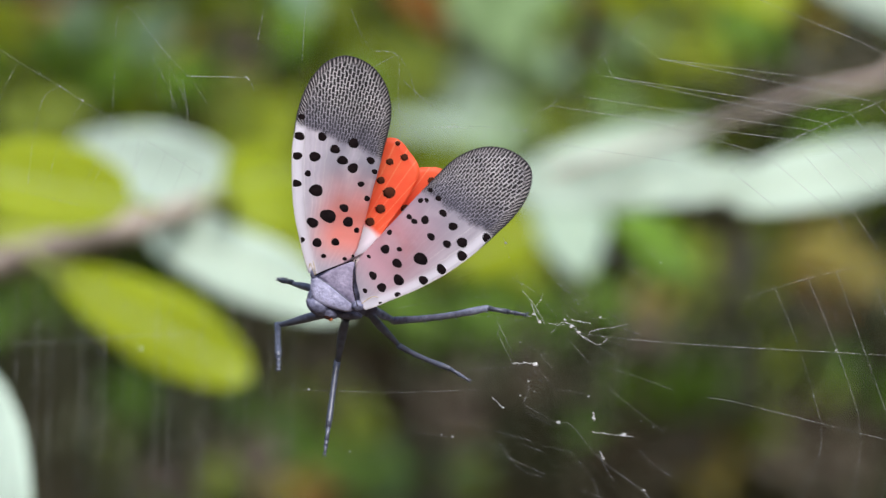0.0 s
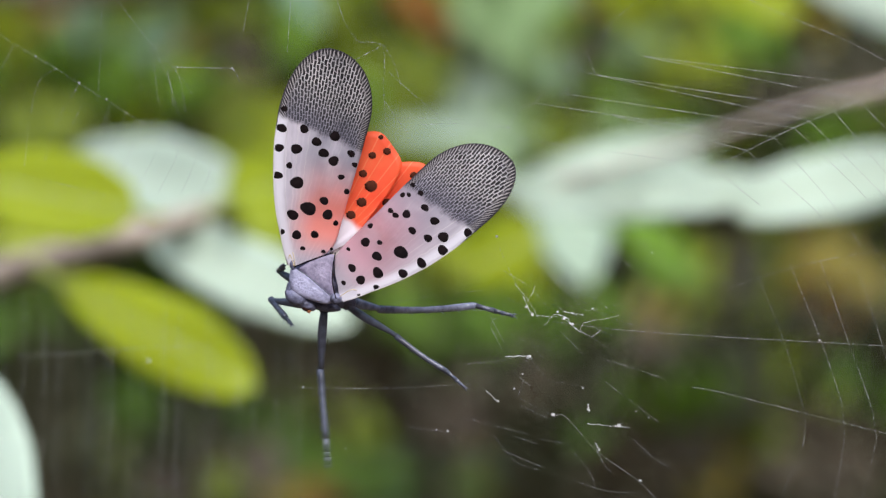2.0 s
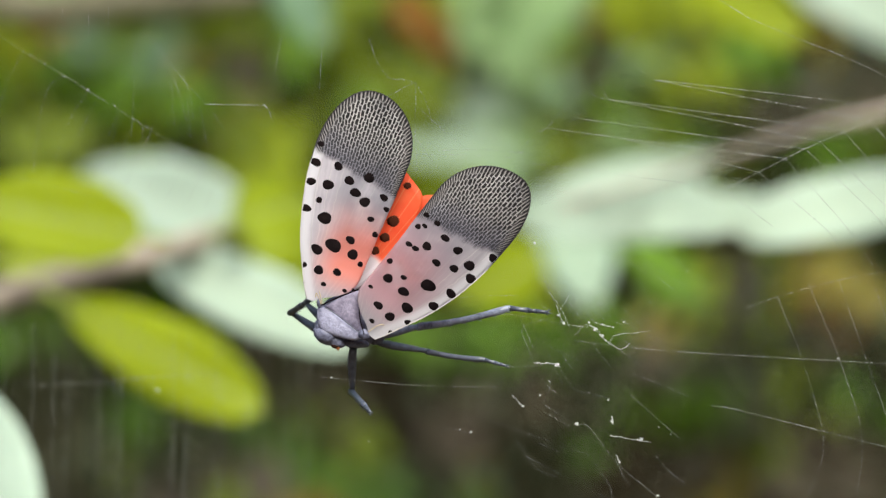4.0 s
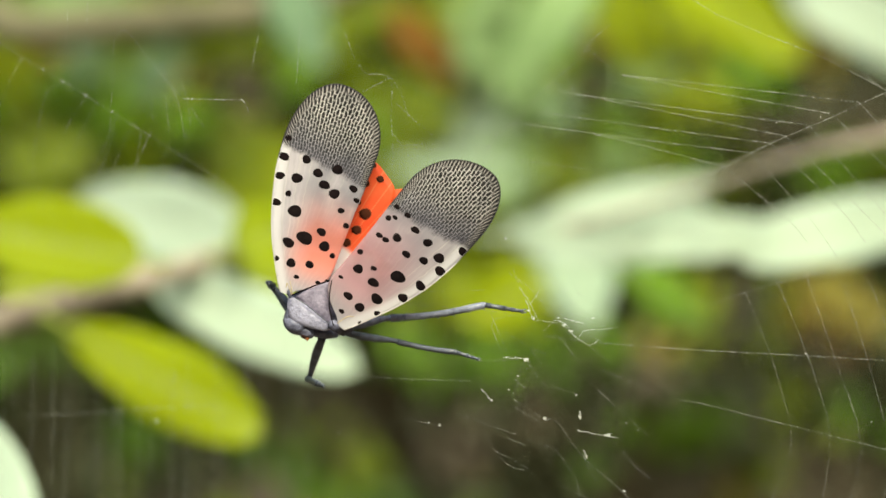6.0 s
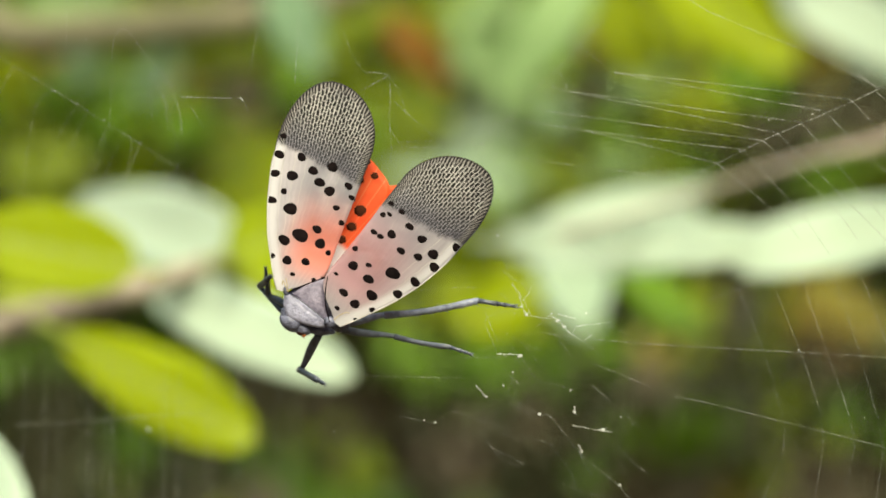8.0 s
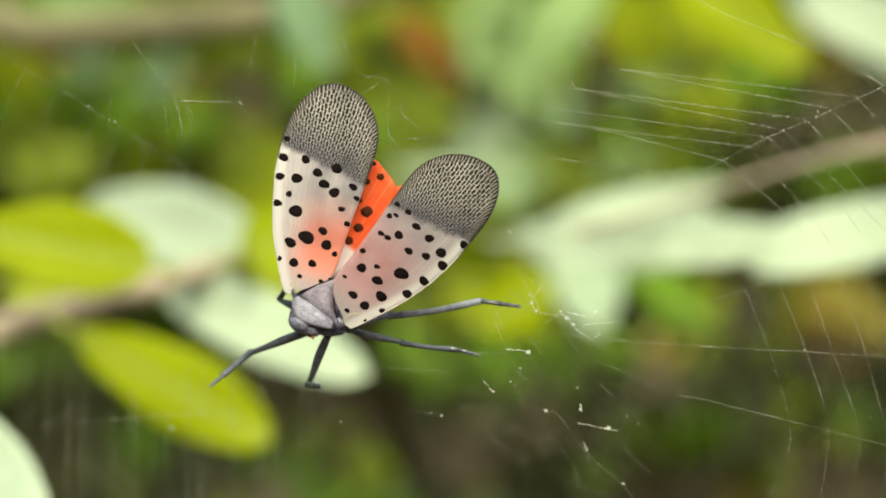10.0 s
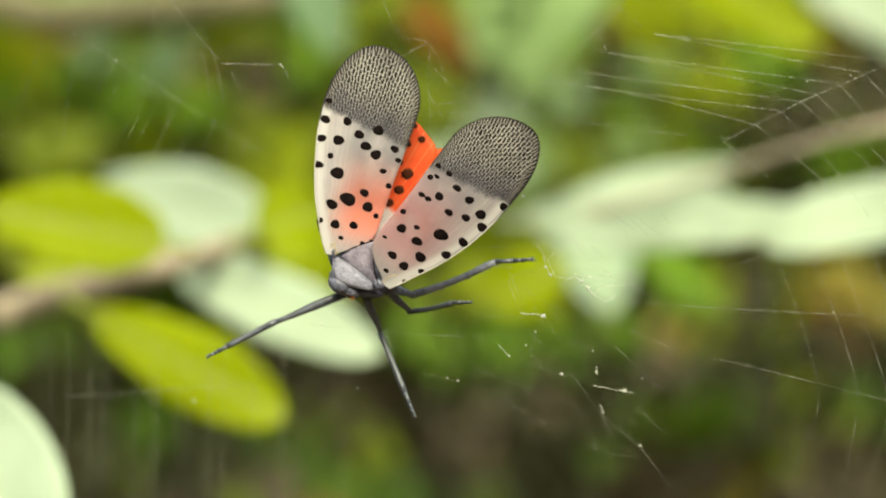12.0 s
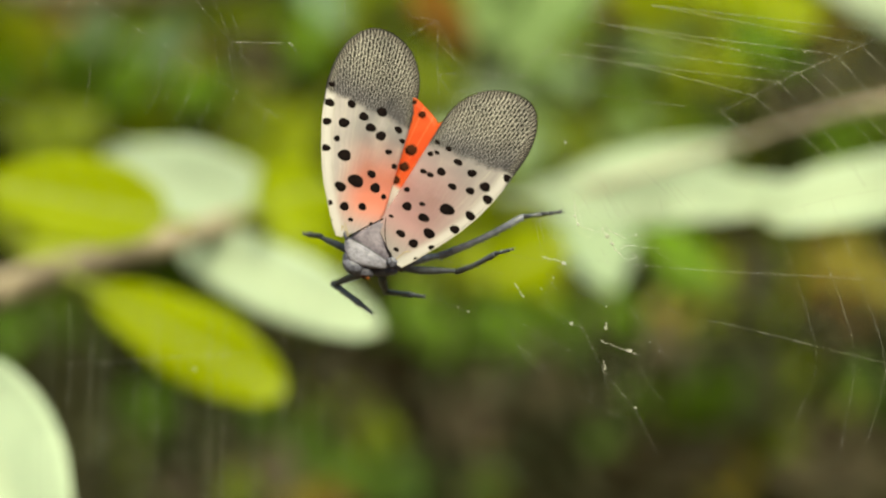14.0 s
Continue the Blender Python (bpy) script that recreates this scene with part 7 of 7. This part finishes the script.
    walk(right_midleg['tibia'], [
        (0, limb((0.00602, 0.00538, -0.00656), (0.826, -0.435, -0.359))),
        (0.5, limb((0.00552, 0.00595, -0.00620), (0.741, -0.595, -0.312))),
        (1, limb((0.00561, 0.00551, -0.00674), (0.735, -0.589, -0.336))),
        (1.5, limb((0.00708, 0.00359, -0.00711), (0.806, -0.423, -0.415))),
        (2, limb((0.00813, 0.00284, -0.00615), (0.833, -0.100, -0.545))),
        (2.5, limb((0.00793, 0.00327, -0.00623), (0.782, -0.464, -0.416))),
        (3, limb((0.00828, 0.00416, -0.00440), (0.865, -0.474, -0.163))),
        (5.3, limb((0.00833, 0.00408, -0.00441), (0.964, -0.217, -0.151))),
        (5.5, limb((0.00833, 0.00408, -0.00441), (0.964, -0.217, -0.151))),
        (6, limb((0.00860, 0.00346, -0.00417), (0.944, -0.287, -0.160))),
        (6.5, limb((0.00888, 0.00284, -0.00392), (0.919, -0.357, -0.169))),
        (7, limb((0.00888, 0.00284, -0.00392), (0.919, -0.357, -0.169))),
        (7.2, limb((0.00888, 0.00284, -0.00392), (0.919, -0.357, -0.169))),
        (9.3, limb((0.00805, 0.00459, -0.00430), (0.878, -0.442, -0.185))),
        (9.5, limb((0.00805, 0.00459, -0.00430), (0.878, -0.442, -0.185))),
        (10, limb((0.00840, 0.00379, -0.00469), (0.902, -0.413, -0.128))),
        (10.5, limb((0.00802, 0.00434, -0.00497), (0.916, -0.372, -0.150))),
        (11, limb((0.00699, 0.00528, -0.00557), (0.703, -0.705, 0.092))),
        (11.5, limb((0.00607, 0.00599, -0.00560), (0.637, -0.757, 0.145))),
        (12, limb((0.00512, 0.00658, -0.00534), (0.717, -0.682, 0.143))),
        (12.5, limb((0.00489, 0.00671, -0.00520), (0.853, -0.474, 0.218))),
        (13, limb((0.00669, 0.00586, -0.00491), (0.705, -0.652, 0.279))),
        (13.5, limb((0.00733, 0.00533, -0.00476), (0.707, -0.660, 0.254))),
        (14, limb((0.00863, 0.00354, -0.00411), (0.663, -0.711, 0.232)))])
    walk(right_hindleg['femur'], [
        (0, limb((0.00277, 0.00180, -0.00248), (0.468, 0.842, -0.267))),
        (0.5, limb((0.00277, 0.00180, -0.00248), (0.443, 0.867, -0.227))),
        (1, limb((0.00277, 0.00180, -0.00248), (0.419, 0.869, -0.264))),
        (1.5, limb((0.00277, 0.00180, -0.00248), (0.569, 0.795, -0.209))),
        (2, limb((0.00277, 0.00180, -0.00248), (0.622, 0.764, -0.173))),
        (2.5, limb((0.00277, 0.00180, -0.00248), (0.706, 0.700, -0.105))),
        (3, limb((0.00277, 0.00180, -0.00248), (0.759, 0.649, 0.052))),
        (5.3, limb((0.00277, 0.00180, -0.00248), (0.867, 0.482, 0.129))),
        (5.5, limb((0.00277, 0.00180, -0.00248), (0.867, 0.482, 0.129))),
        (6, limb((0.00277, 0.00180, -0.00248), (0.889, 0.437, 0.139))),
        (6.5, limb((0.00277, 0.00180, -0.00248), (0.908, 0.391, 0.149))),
        (7, limb((0.00277, 0.00180, -0.00248), (0.908, 0.391, 0.149))),
        (7.2, limb((0.00277, 0.00180, -0.00248), (0.908, 0.391, 0.149))),
        (9.3, limb((0.00277, 0.00180, -0.00248), (0.698, 0.714, 0.056))),
        (9.5, limb((0.00277, 0.00180, -0.00248), (0.698, 0.714, 0.056))),
        (10, limb((0.00277, 0.00180, -0.00248), (0.754, 0.647, 0.110))),
        (10.5, limb((0.00277, 0.00180, -0.00248), (0.837, 0.544, 0.055))),
        (11, limb((0.00277, 0.00180, -0.00248), (0.839, 0.531, -0.122))),
        (11.5, limb((0.00277, 0.00180, -0.00248), (0.636, 0.766, -0.094))),
        (12, limb((0.00277, 0.00180, -0.00248), (0.459, 0.866, -0.199))),
        (12.5, limb((0.00277, 0.00180, -0.00248), (0.377, 0.910, -0.173))),
        (13, limb((0.00277, 0.00180, -0.00248), (0.480, 0.873, -0.092))),
        (13.5, limb((0.00277, 0.00180, -0.00248), (0.647, 0.762, -0.039))),
        (14, limb((0.00277, 0.00180, -0.00248), (0.726, 0.686, 0.032)))])
    walk(right_hindleg['tibia'], [
        (0, limb((0.00544, 0.00660, -0.00400), (0.986, -0.100, 0.132))),
        (0.5, limb((0.00529, 0.00674, -0.00378), (0.991, -0.100, 0.084))),
        (1, limb((0.00516, 0.00675, -0.00398), (0.989, -0.100, 0.113))),
        (1.5, limb((0.00601, 0.00633, -0.00367), (0.988, -0.100, 0.119))),
        (2, limb((0.00631, 0.00615, -0.00346), (0.993, -0.100, 0.069))),
        (2.5, limb((0.00679, 0.00579, -0.00308), (0.983, -0.143, 0.119))),
        (3, limb((0.00710, 0.00550, -0.00218), (0.914, -0.351, 0.203))),
        (5.3, limb((0.00771, 0.00455, -0.00174), (0.986, -0.100, 0.131))),
        (5.5, limb((0.00771, 0.00455, -0.00174), (0.986, -0.100, 0.131))),
        (6, limb((0.00783, 0.00429, -0.00169), (0.984, -0.101, 0.144))),
        (6.5, limb((0.00795, 0.00403, -0.00163), (0.982, -0.103, 0.157))),
        (7, limb((0.00795, 0.00403, -0.00163), (0.982, -0.103, 0.157))),
        (7.2, limb((0.00795, 0.00403, -0.00163), (0.982, -0.103, 0.157))),
        (9.3, limb((0.00675, 0.00587, -0.00216), (0.987, -0.100, 0.129))),
        (9.5, limb((0.00675, 0.00587, -0.00216), (0.987, -0.100, 0.129))),
        (10, limb((0.00707, 0.00549, -0.00185), (0.985, -0.100, 0.138))),
        (10.5, limb((0.00754, 0.00490, -0.00217), (0.980, -0.100, 0.172))),
        (11, limb((0.00755, 0.00483, -0.00317), (0.810, -0.472, 0.347))),
        (11.5, limb((0.00639, 0.00617, -0.00302), (0.946, -0.100, 0.307))),
        (12, limb((0.00539, 0.00674, -0.00361), (0.894, -0.285, 0.346))),
        (12.5, limb((0.00492, 0.00699, -0.00347), (0.949, -0.100, 0.300))),
        (13, limb((0.00550, 0.00677, -0.00300), (0.946, -0.100, 0.310))),
        (13.5, limb((0.00646, 0.00614, -0.00270), (0.937, -0.178, 0.301))),
        (14, limb((0.00691, 0.00571, -0.00229), (0.939, -0.100, 0.329)))])
    walk(left_web, [
        (0, pose(-0.02488, 0.002, 0.01666, 0, 0, 0)),
        (0.5, pose(-0.02725, 0.002, 0.01778, 0, 0, 0)),
        (1, pose(-0.02514, 0.002, 0.01752, 0, 0, 0)),
        (1.5, pose(-0.02688, 0.002, 0.01842, 0, 0, 0)),
        (2, pose(-0.02724, 0.002, 0.01888, 0, 0, 0)),
        (2.5, pose(-0.02738, 0.002, 0.01926, 0, 0, 0)),
        (3, pose(-0.02542, 0.00343, 0.0182, 0, 0, 0)),
        (5.3, pose(-0.025, 0.01039, 0.02096, 0, 0, 0)),
        (5.5, pose(-0.02553, 0.011, 0.02175, 0, 0, 0)),
        (6, pose(-0.02749, 0.01133, 0.02247, 0, 0, 0)),
        (6.5, pose(-0.02772, 0.01167, 0.02362, 0, 0, 0)),
        (7, pose(-0.02707, 0.012, 0.02382, 0, 0, 0)),
        (7.2, pose(-0.02662, 0.01236, 0.0239, 0, 0, 0)),
        (9.3, pose(-0.02912, 0.01614, 0.02313, 0, 0, 0)),
        (9.5, pose(-0.02974, 0.0165, 0.0235, 0, 0, 0)),
        (10, pose(-0.0296, 0.0165, 0.02316, 0, 0, 0)),
        (10.5, pose(-0.02893, 0.017, 0.02329, 0, 0, 0)),
        (11, pose(-0.02717, 0.0175, 0.02107, 0, 0, 0)),
        (11.5, pose(-0.02654, 0.01775, 0.02164, 0, 0, 0)),
        (12, pose(-0.02778, 0.018, 0.02413, 0, 0, 0)),
        (12.5, pose(-0.02947, 0.019, 0.02515, 0, 0, 0)),
        (13, pose(-0.02626, 0.01967, 0.02431, 0, 0, 0)),
        (13.5, pose(-0.02655, 0.02033, 0.02497, 0, 0, 0)),
        (14, pose(-0.02696, 0.021, 0.02303, 0, 0, 0))])
    walk(orb_web, [
        (0, pose(0.0186, 0.003, 0.01652, 0, 0.8, 0)),
        (0.5, pose(0.01605, 0.003, 0.01763, 0, 0.8, 0)),
        (1, pose(0.01782, 0.003, 0.01772, 0, 0.8, 0)),
        (1.5, pose(0.01642, 0.003, 0.01857, 0, 0.8, 0)),
        (2, pose(0.01601, 0.003, 0.0181, 0, 0.8, 0)),
        (2.5, pose(0.01552, 0.003, 0.01929, 0, 0.8, 0)),
        (3, pose(0.01637, 0.00443, 0.01875, 0, 0, 0)),
        (5.3, pose(0.01586, 0.01139, 0.02122, 0, 0, 0)),
        (5.5, pose(0.01537, 0.012, 0.02201, 0, 0, 0)),
        (6, pose(0.01313, 0.01233, 0.02298, 0, 0, 0)),
        (6.5, pose(0.01275, 0.01267, 0.02395, 0, 0, 0)),
        (7, pose(0.013, 0.013, 0.02409, 0, 0, 0)),
        (7.2, pose(0.01348, 0.01336, 0.02417, 0, 0, 0)),
        (9.3, pose(0.01182, 0.01714, 0.0244, 0, 0, 0)),
        (9.5, pose(0.01123, 0.0175, 0.02478, 0, 0, 0)),
        (10, pose(0.01149, 0.0175, 0.0245, 0, 0, 0)),
        (10.5, pose(0.01232, 0.018, 0.02379, 0, 0, 0)),
        (11, pose(0.01358, 0.0185, 0.02151, 0, 0, 0)),
        (11.5, pose(0.01434, 0.01875, 0.02292, 0, 0, 0)),
        (12, pose(0.01258, 0.019, 0.02529, 0, 0, 0)),
        (12.5, pose(0.01084, 0.02, 0.02608, 0, 0, 0)),
        (13, pose(0.01313, 0.02067, 0.02614, 0, 0, 0)),
        (13.5, pose(0.01259, 0.02133, 0.02692, 0, 0, 0)),
        (14, pose(0.01239, 0.022, 0.02498, 0, 0, 0))])
    walk(lower_orb_web, [
        (0, pose(0.03479, 0.003, -0.00409, 0, 0, 0)),
        (0.5, pose(0.03189, 0.003, -0.00279, 0, 0, 0)),
        (1, pose(0.03407, 0.003, -0.00271, 0, 0, 0)),
        (1.5, pose(0.03291, 0.003, -0.00168, 0, 0, 0)),
        (2, pose(0.03226, 0.003, -0.00174, 0, 0, 0)),
        (2.5, pose(0.03212, 0.003, -0.00084, 0, 0, 0)),
        (3, pose(0.03347, 0.00443, -0.00068, 0, 0, 0)),
        (5.3, pose(0.03298, 0.01139, 0.00133, 0, 0, 0)),
        (5.5, pose(0.03251, 0.012, 0.0021, 0, 0, 0)),
        (6, pose(0.03045, 0.01233, 0.00329, 0, 0, 0)),
        (6.5, pose(0.03026, 0.01267, 0.00413, 0, 0, 0)),
        (7, pose(0.03041, 0.013, 0.00438, 0, 0, 0)),
        (7.2, pose(0.03089, 0.01336, 0.00445, 0, 0, 0)),
        (9.3, pose(0.0294, 0.01714, 0.00468, 0, 0, 0)),
        (9.5, pose(0.02882, 0.0175, 0.00505, 0, 0, 0)),
        (10, pose(0.02896, 0.0175, 0.00441, 0, 0, 0)),
        (10.5, pose(0.02956, 0.018, 0.00363, 0, 0, 0)),
        (11, pose(0.03078, 0.0185, 0.00169, 0, 0, 0)),
        (11.5, pose(0.03143, 0.01875, 0.00297, 0, 0, 0)),
        (12, pose(0.02962, 0.019, 0.00533, 0, 0, 0)),
        (12.5, pose(0.02772, 0.02, 0.00603, 0, 0, 0)),
        (13, pose(0.02998, 0.02067, 0.00642, 0, 0, 0)),
        (13.5, pose(0.02951, 0.02133, 0.00731, 0, 0, 0)),
        (14, pose(0.02945, 0.022, 0.00577, 0, 0, 0))])
    walk(torn_web, [
        (0, pose(0.01513, 0.001, -0.01648, 0, 0, 0)),
        (0.5, pose(0.0121, 0.001, -0.01522, 0, -0.4, 0)),
        (1, pose(0.01444, 0.001, -0.01513, 0, -0.15, 0)),
        (1.5, pose(0.01377, 0.001, -0.01417, 0, -0.33, 0)),
        (2, pose(0.0137, 0.001, -0.01435, 0, -1.25, 0)),
        (2.5, pose(0.01333, 0.001, -0.01307, 0, 0.62, 0)),
        (3, pose(0.01544, 0.00243, -0.01259, 0, 2.25, 0)),
        (5.3, pose(0.0146, 0.00939, -0.01045, 0, 3.39, 0)),
        (5.5, pose(0.01411, 0.01, -0.00969, 0, 3.39, 0)),
        (6, pose(0.01226, 0.01033, -0.00863, 0, 4.03, 0)),
        (6.5, pose(0.01191, 0.01067, -0.00759, 0, 3.16, 0)),
        (7, pose(0.01228, 0.011, -0.00744, 0, 2.93, 0)),
        (7.2, pose(0.01276, 0.01136, -0.00738, 0, 2.93, 0)),
        (9.3, pose(0.01106, 0.01514, -0.00683, 0, 3.41, 0)),
        (9.5, pose(0.01048, 0.0155, -0.00647, 0, 3.41, 0)),
        (10, pose(0.01079, 0.0155, -0.0072, 0, 4.88, 0)),
        (10.5, pose(0.01116, 0.016, -0.00816, 0, 2.99, 0)),
        (11, pose(0.01162, 0.0165, -0.0097, 0, 4.03, 0)),
        (11.5, pose(0.01187, 0.01675, -0.00845, 0, 4.49, 0)),
        (12, pose(0.01, 0.017, -0.00634, 0, 4.01, 0)),
        (12.5, pose(0.00861, 0.018, -0.00546, 0, 5.9, 0)),
        (13, pose(0.01132, 0.01867, -0.00461, 0, 12.12, 0)),
        (13.5, pose(0.01098, 0.01933, -0.00365, 0, 14.04, 0)),
        (14, pose(0.01135, 0.02, -0.00499, 0, 14.38, 0))])
    walk(corner_web, [
        (0, pose(-0.03906, 0.016, 0.016, 0, 0, 0)),
        (1.5, pose(-0.0402, 0.016, 0.01838, 0, 0, 0)),
        (3, pose(-0.04038, 0.01743, 0.02056, 0, 0, 0)),
        (5.5, pose(-0.04113, 0.025, 0.02389, 0, 0, 0)),
        (6.5, pose(-0.04111, 0.02567, 0.02514, 0, 0, 0)),
        (9.5, pose(-0.04228, 0.0305, 0.02446, 0, 0, 0)),
        (11, pose(-0.04372, 0.0315, 0.02497, 0, 0, 0)),
        (12, pose(-0.0424, 0.032, 0.02643, 0, 0, 0)),
        (12.5, pose(-0.04213, 0.033, 0.02628, 0, 0, 0)),
        (13, pose(-0.04015, 0.03367, 0.02678, 0, 0, 0)),
        (14, pose(-0.04023, 0.035, 0.02641, 0, 0, 0))])


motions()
